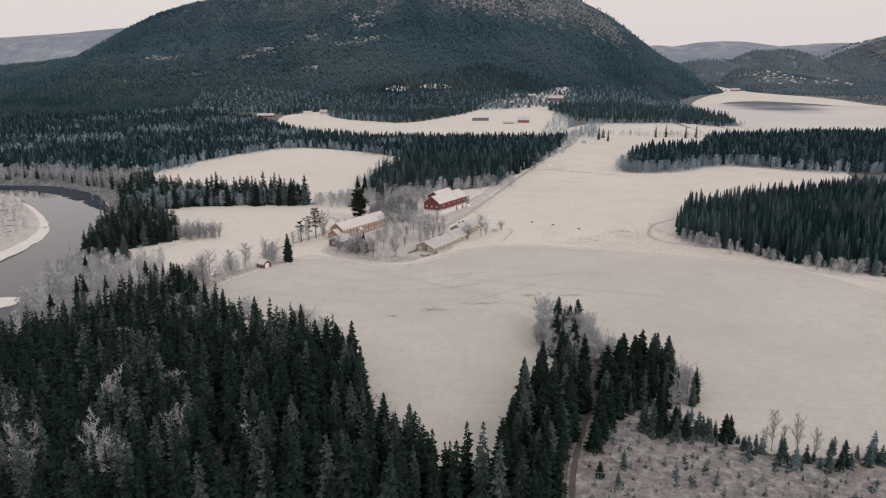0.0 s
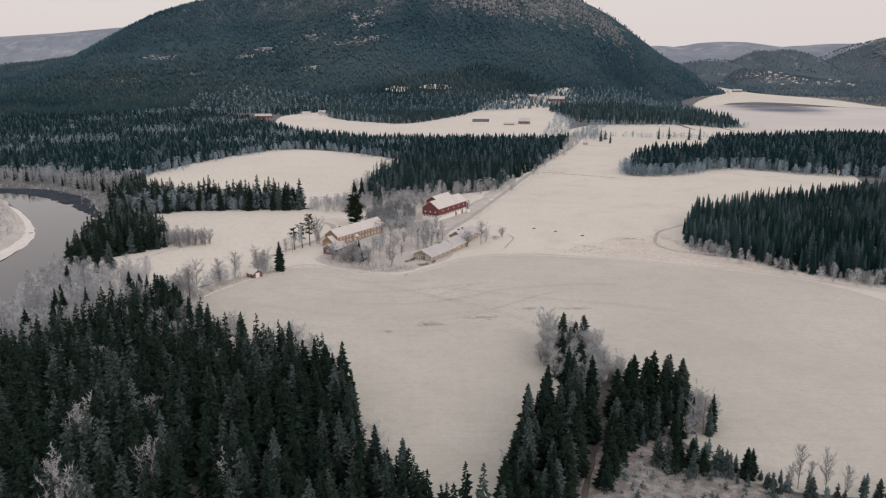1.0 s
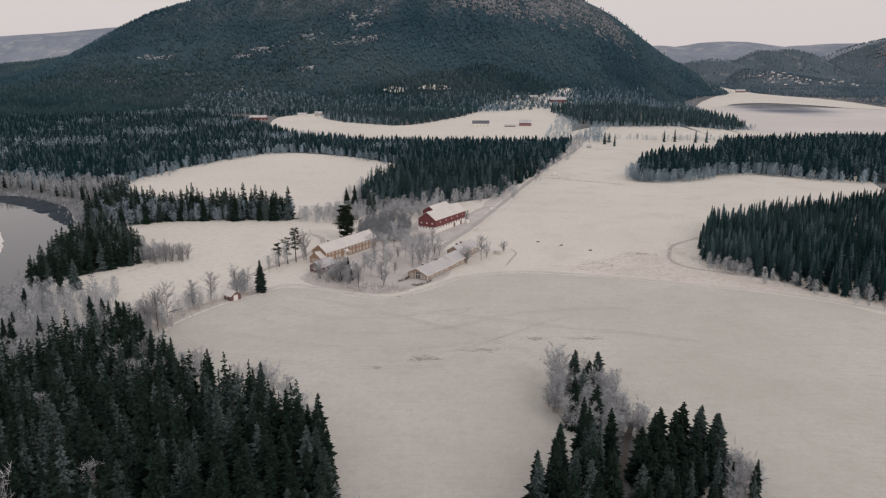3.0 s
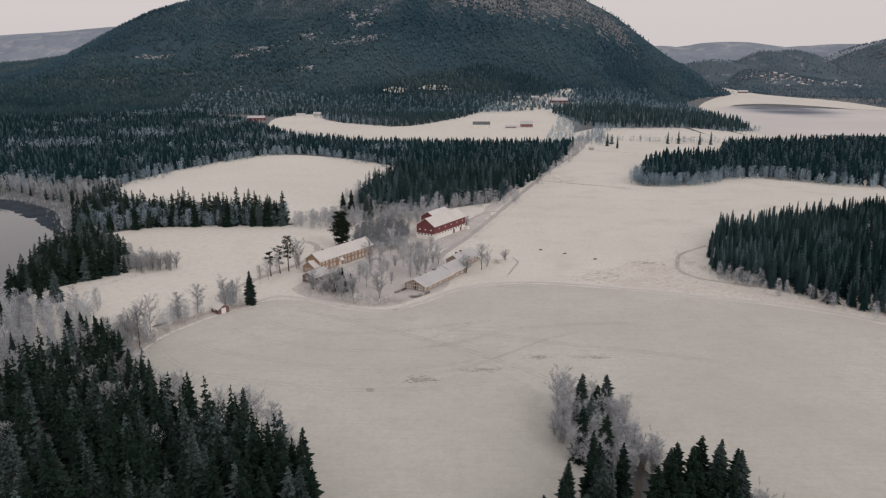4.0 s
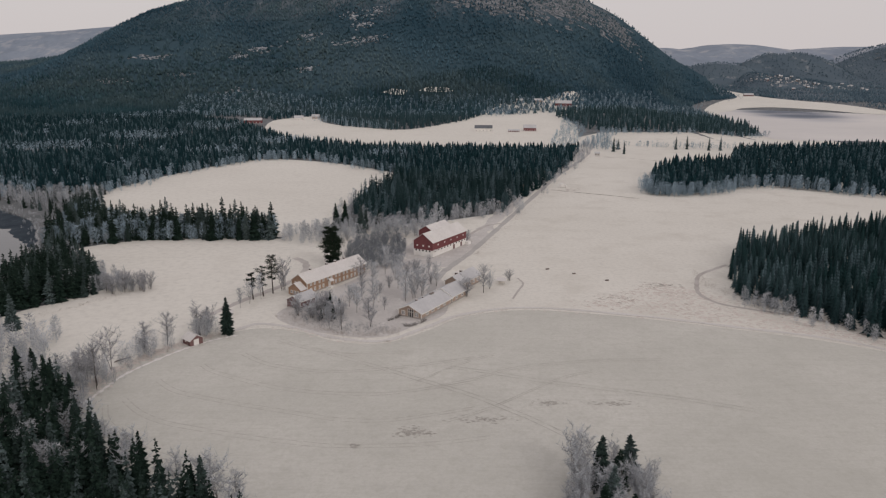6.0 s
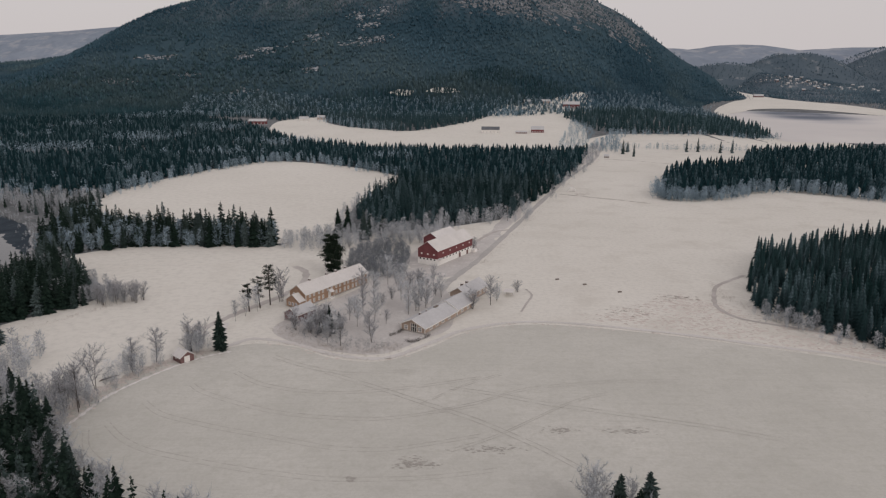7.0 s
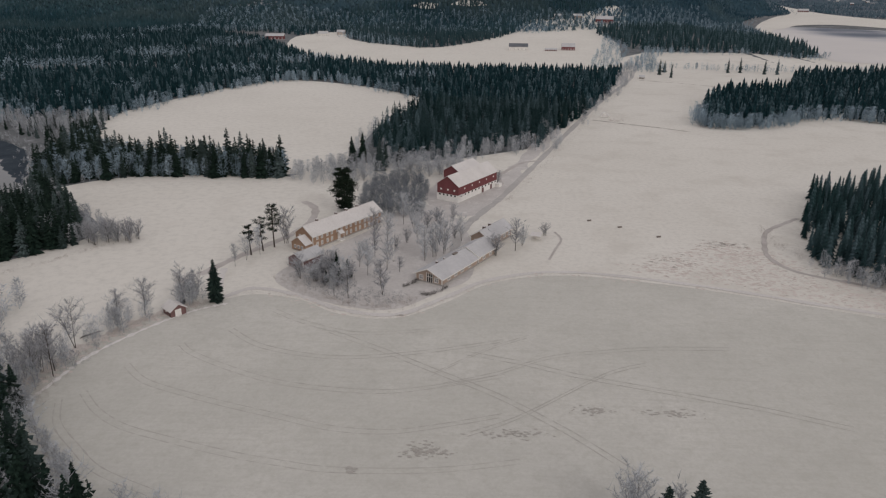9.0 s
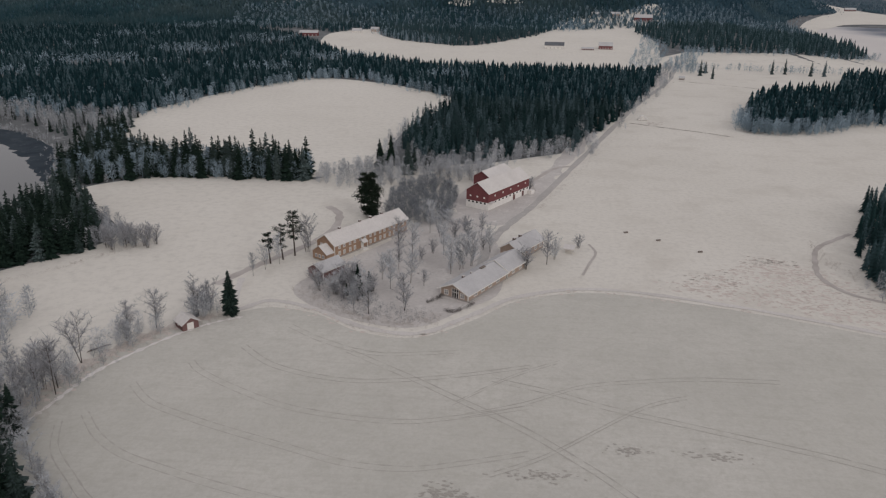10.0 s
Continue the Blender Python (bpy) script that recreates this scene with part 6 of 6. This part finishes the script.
M_SLATE = surface("dark_slate_roof", (0.17, 0.18, 0.20), (0.12, 0.13, 0.145), (0.2, 2.0))
far_house("far_white_house", "long white house with dark roof on a far field", 40, 1058, -4, 24, 9, 5.0, 8.6, M_WHITE, M_SLATE)
far_house("lakeside_barn", "low red barn on the meadow above the lake", 848, 2180, -10, 26, 10, 5, 9, M_BROWNRED, category="barn")
far_house("far_red_barn", "small red barn on a far frosted field", 108, 1062, -4, 17, 10, 5, 9, M_RED, category="barn")
far_house("far_red_shed", "low red shed beside the far barn", 86, 1052, -2, 15, 6, 2.5, 4, M_BROWNRED, category="shed")
far_house("upper_red_barn", "red barn of the upper farm", 204, 1436, -12, 30, 12, 6, 11, M_RED, category="barn")
far_house("upper_farmhouse", "pale farmhouse of the upper farm", 165, 1440, 5, 16, 9, 5, 8, M_BEIGE)
far_house("upper_shed", "grey shed of the upper farm", 130, 1425, 10, 14, 8, 4, 7, M_PLANK, category="shed")
far_house("wood_edge_barn", "low red barn at the foot of the mountain", -303, 1150, 5, 26, 9, 5, 8, M_RED, category="barn")
far_house("wood_edge_house", "pale cottage at the foot of the mountain", -238, 1200, 0, 14, 8, 4, 7, M_WHITE)
far_house("wood_edge_cottage", "small pale house below the hill", -214, 1222, 0, 12, 8, 4, 7, M_BEIGE)
far_house("roadside_hut", "little dark hut beside the gravel road", 158, 812, -10, 5, 4, 2.4, 3.6, M_PLANK, category="hut")

# ---- farm trees ----
lone = spruce(-71.8, 264.5, 13.2, "single dense spruce with rimed boughs beside the red shed")
for piece in lone.children:
    if piece.name.startswith("crown"):
        piece.scale = (17, 17, 13.2)
for x, y, h, k, w in ((-81, 263, 8.5, "bushy", 1.3), (-79, 266, 7.5, "bushy", 1.2), (-88, 253.5, 8.5, "rimed", 1.1), (-94, 250, 7, "rimed", 1.1), (-92, 246, 5, "bushy", 1.1), (-97, 233, 10, "rimed", 1.0), (-95, 219.5, 10.5, "rimed", 0.9),
                      (-98, 217.5, 10, "bushy", 0.9), (-96, 222, 9, "rimed", 0.9), (-99, 221, 9, "bushy", 0.9), (-100, 214, 8, "bushy", 1.0)):
    bare_tree(x, y, h * 1.3, k, "dark", "grey leafless tree on the bank between two fields", "tree", "bare trees between the fields", w)
for x, y, h in ((-99, 204, 10), (-102, 209, 11), (-97, 209, 9), (-104, 214, 11), (-101, 218, 10), (-95, 203, 8), (-92, 198, 8), (-90, 195, 9), (-87, 190, 8), (-106, 221, 10), (-103, 226, 9), (-100, 226, 8), (-88, 194, 7), (-84, 188, 7)):
    bare_tree(x, y, h, "bushy" if h < 9 else "rimed", "pale", "frosted birch at the corner of the near wood", "birch", "birches by the field bank", 1.0)
for x, y, h, k, lk, w in ((-64, 315, 13, "bushy", "dark", 0.9), (-70, 303, 9, "rimed", "pale", 0.9), (-73, 298, 8, "rimed", "pale", 0.8), (-75, 292, 7, "rimed", "pale", 0.8), (-32, 311, 13, "rimed", "dark", 1.0), (-28, 314, 11, "rimed", "pale", 1.0),
                          (-42, 284, 9, "bushy", "dark", 1.2), (-45, 286, 8, "bushy", "pale", 1.2), (-38, 281, 8, "bushy", "pale", 1.2), (-47, 281, 7, "bushy", "pale", 1.3), (-34, 302, 7, "bushy", "pale", 1.0),
                          (-26, 292, 10, "rimed", "pale", 1.0), (-31, 287, 9, "rimed", "pale", 1.0), (-6, 338.5, 8, "rimed", "dark", 0.8), (-11, 305, 12, "bushy", "pale", 1.0), (-8, 309, 12, "bushy", "pale", 0.9), (-14, 301, 11, "rimed", "pale", 1.0),
                          (-2, 322, 9, "rimed", "pale", 0.9), (-18, 318, 10, "rimed", "pale", 0.9), (9.5, 308, 8, "bushy", "dark", 1.2), (16.5, 313, 10, "rimed", "dark", 1.1), (28, 330, 5, "bushy", "dark", 1.3), (19, 318, 7, "bushy", "pale", 1.0),
                          (-20, 330, 10, "rimed", "pale", 0.9), (-25, 340, 11, "rimed", "pale", 1.0), (12, 402, 7, "bushy", "dark", 1.1), (-35, 294, 8, "rimed", "pale", 0.8), (-52, 284, 6, "bushy", "pale", 1.1)):
    bare_tree(x, y, h * 1.12, k, lk, "leafless garden tree grey with hoarfrost among the farm houses" if lk == "pale" else "dark leafless tree near the farm houses", "tree", "bare trees round the farm", w)
GARDEN = [(-54, 284), (-48, 275), (-34, 266), (-22, 268), (-18, 284), (-14, 296), (-2, 318), (-8, 340), (-18, 350), (-24, 336), (-30, 316), (-40, 298)]
pts, nr = scatter(GARDEN, 11.5, 55)
for x, y in pts:
    bare_tree(x, y, nr.uniform(5, 9.5), "bushy" if nr.uniform() < 0.45 else "rimed", "dark" if nr.uniform() < 0.6 else "pale", "grey bare garden tree on the farm lawn", "tree", "bare trees round the farm", nr.uniform(0.9, 1.3))
for x, y, h, w in ((-45, 285, 6, 1.3), (-43, 288, 6.5, 1.2), (-41, 281, 5.5, 1.3), (-46, 281, 5, 1.4), (-38, 281, 5, 1.4), (-36, 284, 5.5, 1.2), (-48, 284, 5, 1.4), (-43, 278, 4.5, 1.5), (-39, 277, 4, 1.5)):
    bare_tree(x, y, h, "bushy", "dark", "dense dark leafless shrub beside the red outhouse", "shrub", "shrubs in the garden corner", w)
for x, y, h in ((-40, 283, 9.5), (-37, 285, 6.5), (-43, 281, 4), (-38.5, 280.5, 5.5), (-42, 284.5, 5)):
    spruce(x, y, h, "slim dark spruce among frosted garden shrubs")
THICKET = [(-44, 354), (-47, 385), (-44, 402), (-34, 410), (-23, 410), (-19, 392), (-18.5, 370), (-20, 351), (-28, 347), (-37, 349)]
pts, nr = scatter(THICKET, 2.7, 51)
wood("grey_thicket", BIRCH_FINE, pts, nr.uniform(4, 7, len(pts)), M_THICKET, "dense grey thicket of leafless trees behind the houses", "thicket", (1.0, 1.4))
pts, nr = scatter([(-56, 284), (-48, 274), (-35, 265), (-22, 263), (-14, 266), (-17, 272), (-26, 272), (-36, 284), (-48, 292)], 1.8, 52)
wood("garden_shrubs", BUSH, pts, nr.uniform(0.8, 2.8, len(pts)), M_THICKET, "frosted shrubs and tall weeds in the garden corner", "shrubs")
pts, nr = scatter([(-100, 212), (-94, 212), (-88, 238), (-80, 252), (-84, 258), (-94, 242)], 2.2, 53)
wood("bank_scrub", BUSH, pts, nr.uniform(0.6, 1.8, len(pts)), M_TWIG, "low frosted scrub along the field bank", "shrubs")
pts, nr = scatter([(-84, 398), (-62, 392), (-48, 404), (-38, 414), (-10, 414), (2, 436), (-6, 446), (-30, 436), (-60, 432), (-84, 418)], 4.6, 97)
wood("farm_back_birches", BIRCH_FINE, pts, nr.uniform(4, 8.5, len(pts)), M_TWIG, "dense frosted birches between the farm and the woods", "birch wood", (0.9, 1.3))
hem([(-78, 420), (-66, 432), (-52, 436), (-40, 434)], 37, 46, 5, 4, 8, BIRCH_WOOD, "lane_birches", "frosted birches behind the farm")
for x, y, h in ((-59.4, 429, 16), (-55.9, 441.8, 15.5), (-45.1, 424.3, 16), (-43, 432, 12), (-36, 434, 11)):
    spruce(x, y, h, "dark spruce at the edge of the wood behind the farm", full=1.1)


def pine(x, y, high, wide, bare, label, clumps, blades=110, long=0.6, thick=0.16, loose=0.26):
    """A pine: long stem, a few crooked limbs, needle clumps of many blades."""
    root = thing("pine_tree", pose(x, y, float(land(x, y)[0])), label, "pine")
    v, f, nv, nf = [], [], [], []
    r = random.Random(int(x * 7 + y))
    top = Vector((r.uniform(-0.6, 0.6), r.uniform(-0.6, 0.6), high))
    mid = Vector((r.uniform(-0.5, 0.5), r.uniform(-0.5, 0.5), high * 0.55))
    stick(v, f, (0, 0, -0.2), mid, 0.28, 0.2, 7)
    stick(v, f, mid, top, 0.2, 0.06, 7)
    for k in range(clumps):
        s = bare + (1 - bare) * (k + 0.5) / clumps
        a = k * 2.4 + r.uniform(-0.4, 0.4)
        stem = mid.lerp(top, (s - 0.55) / 0.45) if s > 0.55 else Vector((0, 0, 0)).lerp(mid, s / 0.55)
        reach = wide * (0.35 + 0.75 * math.sin(math.pi * min(1, (s - bare) / (1.05 - bare) * 0.8 + 0.18))) * r.uniform(0.55, 1.1)
        tip = stem + Vector((math.cos(a) * reach, math.sin(a) * reach, reach * r.uniform(-0.1, 0.45)))
        stick(v, f, stem, tip, 0.09, 0.03, 4)
        for m in range(blades):
            c = stem.lerp(tip, r.uniform(0.45, 1.05)) + Vector((r.gauss(0, 1), r.gauss(0, 1), r.gauss(0, 0.55))) * reach * loose
            d = Vector((r.uniform(-1, 1), r.uniform(-1, 1), r.uniform(-0.3, 0.9))) * long
            sliver(nv, nf, c, c + d, thick, r)
    for name, a, b, mat in (("trunk", v, f, M_BARK), ("needles", nv, nf, M_PINE)):
        ob = new(name, mesh_from(name, a, b, mat, np.full(len(a), 0.1)))
        ob.parent = root
    return root


pine(-67.2, 311, 15.5, 2.7, 0.36, "slender pine with a high sparse crown beside the lane", 22, 75, 0.7, 0.10)
pine(-70, 307, 12, 2.1, 0.36, "slender leaning pine beside the lane", 15, 65, 0.65, 0.10)
pine(-73, 303, 10.5, 1.4, 0.45, "thin pine beside the lane", 9)
pine(-50.2, 356, 17.0, 4.5, 0.06, "broad dark pine rising behind the long house", 60, 170, 0.8, 0.19, 0.2)


def log_pile():
    root = thing("log_pile", pose(-96.6, 240.6, 0.25, 0, 0, 50), "thin felled logs lying on the grass bank", "logs")
    for k, (off, long) in enumerate(((0, 6.0), (0.35, 5.2), (0.18, 4.4))):
        v, f = [], []
        stick(v, f, (-long / 2, off, 0.16 + 0.22 * (k == 2)), (long / 2, off + 0.1, 0.14 + 0.22 * (k == 2)), 0.10, 0.07, 7)
        ob = new("log", mesh_from("log", v, f, M_PLANK))
        ob.parent = root
    return root


log_pile()


def hay_box(x, y, wide, label):
    root = thing("field_box", pose(x, y, float(land(x, y)[0]), 0, 0, 20), label, "box")
    box_part("body", -wide / 2, wide / 2, -0.3, 0.3, 0.05, 0.45, M_PLANK, root, "dark grey boards", 0.05)
    bm = bmesh.new()
    box_into(bm, -wide / 2 - 0.05, wide / 2 + 0.05, -0.35, 0.35, 0.45, 0.52)
    part("lid", bm, M_PLANK, root, "flat lid")
    return root


hay_box(-12.6, 351, 1.6, "small dark wooden box on the yard lawn")
for x, y in ((46.8, 349), (57.3, 341.5), (69.6, 331)):
    hay_box(x, y, 1.5, "low dark feed box on the frosted meadow")


for x, y, h in ((-20, 414, 9), (-15, 418, 10), (-9, 420, 9), (-25, 420, 10), (-30, 424, 9), (-6, 426, 8), (0, 428, 8), (-12, 428, 9), (-35, 416, 8), (-50, 404, 8), (-54, 398, 7), (-56, 410, 9), (-62, 404, 8), (-52, 416, 8)):
    bare_tree(x, y, h, "bushy", "pale", "bare tree grey with hoarfrost behind the barn", "tree", "bare trees behind the barn", 1.2)


# ---- hedge, verges, tussocks ----
def hedge(pts, seed, label):
    r = np.random.default_rng(seed)
    line = curve_points(pts, False, 12)
    n = len(line) * 4
    k = r.integers(0, len(line) - 1, n)
    p = line[k] + r.normal(0, 0.35, (n, 2))
    return wood("hedge", BUSH, p, r.uniform(0.5, 1.3, n), M_HEDGE, label, "hedge")


hedge([(-18.8, 278.5), (-16.5, 281), (-14.8, 284)], 61, "dark clipped hedge beside the terrace")
hedge([(-13, 273.5), (-11, 272.5), (-7.5, 276), (-5.2, 279.5)], 62, "grey hedge round the terrace")


def tussocks(name, pts, seed, n, width, low, high, label, material=M_TWIG):
    r = np.random.default_rng(seed)
    line = curve_points(pts, False, 10)
    k = r.integers(0, len(line) - 1, n)
    f = r.uniform(0, 1, n)[:, None]
    p = line[k] * (1 - f) + line[k + 1] * f + r.normal(0, width, (n, 2))
    return wood(name, BUSH, p, r.uniform(low, high, n), material, label, "tussocks", (1.2, 2.2))


M_TUSSOCK = surface("withered_tussock_grass", (0.52, 0.475, 0.44), (0.42, 0.38, 0.35), (0.1, 1.0))
ribbon("bank_strip", [(-101, 205), (-99, 220), (-95, 236), (-86, 253), (-76, 263)], 3.4, M_ROUGH, "rough brown grass bank between two fields", "bank", 0.130, 14, 0.5)
ribbon("frosty_verge", [(-96, 204), (-94.3, 211.9), (-93, 222), (-91.7, 229.8), (-87, 240.6), (-81, 250.9), (-75, 258), (-68, 263)], 0.9, M_SNOWBAR, "pale frosted grass verge along the field edge", "verge", 0.145, 12, 0.6)
tussocks("bank_tussocks", [(-93, 208), (-96, 222), (-93, 236), (-84, 253), (-74, 263)], 71, 520, 1.6, 0.3, 1.1, "frosted tall grass on the bank between two fields", M_TUSSOCK)
hem([(-99, 212), (-97, 220), (-96, 232), (-92, 245), (-88, 254)], 101, 34, 2.2, 3.5, 8.5, BIRCH_FINE, "bank_birches", "soft frosted birches along the bank between two fields")
hem([(-82, 262), (-79, 264), (-77, 263)], 102, 12, 1.2, 5, 8.5, BIRCH_FINE, "shed_birches", "rounded frosted bush behind the small shed")
tussocks("lane_tussocks", [(-66, 271), (-52, 270), (-36, 260), (-20, 256.5), (-7, 267), (8, 283), (32, 291), (69, 283), (105, 269), (129, 259), (151, 242)], 72, 480, 0.8, 0.2, 0.55, "withered grass along the farm lane", M_TUSSOCK)
tussocks("wood_edge_tussocks", [(112, 345), (110, 325), (122, 296), (145, 266), (172, 242), (220, 214)], 73, 420, 2.0, 0.3, 0.9, "frosted tall grass before the spruce plantation", M_TUSSOCK)
tussocks("garden_tussocks", [(-57, 285), (-50, 275), (-36, 266), (-24, 264), (-16, 268)], 74, 300, 2.0, 0.4, 1.2, "tall withered weeds at the garden's edge", M_TUSSOCK)
tussocks("river_field_tussocks", [(-152, 276), (-140, 288), (-131, 303), (-121, 317)], 75, 200, 1.0, 0.3, 0.9, "frosted grass along the field edge", M_TUSSOCK)
tussocks("road_tussocks", [(15, 375), (36, 440), (62, 524), (98, 643), (150, 795)], 76, 420, 1.2, 0.3, 0.8, "frosted grass beside the gravel road", M_TUSSOCK)


def bale_stack():
    """White-wrapped round bales piled beside the gravel road."""
    r = random.Random(12)
    for row, (count, z) in enumerate(((5, 0.62), (4, 1.68), (2, 2.7))):
        for line in (0, 1):
            for k in range(count):
                root = thing("wrapped_bale", pose(87.5 + 1.28 * (k + 0.5 * row) + r.uniform(-0.1, 0.1), 588.5 + 1.5 * line + r.uniform(-0.15, 0.15), z + 0.05), "round hay bale wrapped in white film, stacked beside the road", "hay bale", "wrapped hay bales")
                v, f = [], []
                stick(v, f, (0, -0.62, 0), (0, 0.62, 0), 0.62, 0.62, 12)
                bale = new("wrapping", mesh_from("wrapping", v, f, M_PLASTER))
                bale.parent = root
                for s in (-1, 1):
                    bm = bmesh.new()
                    bmesh.ops.create_cone(bm, cap_ends=True, segments=12, radius1=0.62, radius2=0.5, depth=0.08)
                    bmesh.ops.rotate(bm, verts=bm.verts[:], matrix=Matrix.Rotation(-s * math.pi / 2, 3, "X"))
                    bmesh.ops.translate(bm, verts=bm.verts[:], vec=(0, s * 0.66, 0))
                    part("end_cap", bm, M_PLASTER, root)


bale_stack()
torn_grass([(78, 577), (90, 584), (102, 586), (106, 578), (96, 571), (84, 572)], 1.3, 95, M_SCRAPE, 0.25, 0.8, "dark trampled turf before the stacked bales", 0.10, 3.0)


def utility_pole(x, y, high):
    root = thing("utility_pole", pose(x, y, float(land(x, y)[0])), "grey wooden utility pole beside the gravel road", "utility pole", "utility poles along the road")
    v, f = [], []
    stick(v, f, (0, 0, -0.4), (0, 0, high), 0.17, 0.11, 8)
    new("pole", mesh_from("pole", v, f, M_PLANK)).parent = root
    box_part("crossarm", -0.9, 0.9, -0.06, 0.06, high - 0.6, high - 0.46, M_PLANK, root, "short wooden crossarm")
    for xx in (-0.75, 0.0, 0.75):
        v, f = [], []
        stick(v, f, (xx, 0, high - 0.46), (xx, 0, high - 0.22), 0.06, 0.04, 6)
        new("insulator", mesh_from("insulator", v, f, M_WHITE)).parent = root


for x, y in ((34.5, 477), (56, 548), (80, 622)):
    utility_pole(x, y, 8.5)


def village_house(x, y, turn, size, wall_mat):
    root = thing("village_house", pose(x, y, float(land(x, y)[0]), 0, 0, turn), "small pale house of a distant village on the hillside", "house", "houses of the distant village")
    L, W, eave, ridge = size * 1.4, size, size * 0.55, size * 0.9
    bm = bmesh.new()
    gable_body(bm, L, W, -2.0, eave, ridge - 0.02)
    part("wall", bm, wall_mat, root)
    for side in (0, 1):
        bm = bmesh.new()
        roof_slab(bm, -0.5, L + 0.5, W, eave, ridge, 0.5, 0.2, side)
        part("roof_slope", bm, M_GREYROOF, root)


vr = random.Random(31)
for n in range(30):
    cx, cy, a, b = vr.choice(((1110, 2680, 60, 40), (1190, 2700, 60, 40), (1260, 2650, 60, 35), (1340, 2610, 60, 30)))
    village_house(cx + vr.gauss(0, a * 1.1), cy + vr.gauss(0, b * 1.7), vr.uniform(-40, 40), vr.uniform(6, 9.5), vr.choice((M_GREYROOF, M_STONE, M_PLANK, M_GREYROOF, M_BROWNRED)))
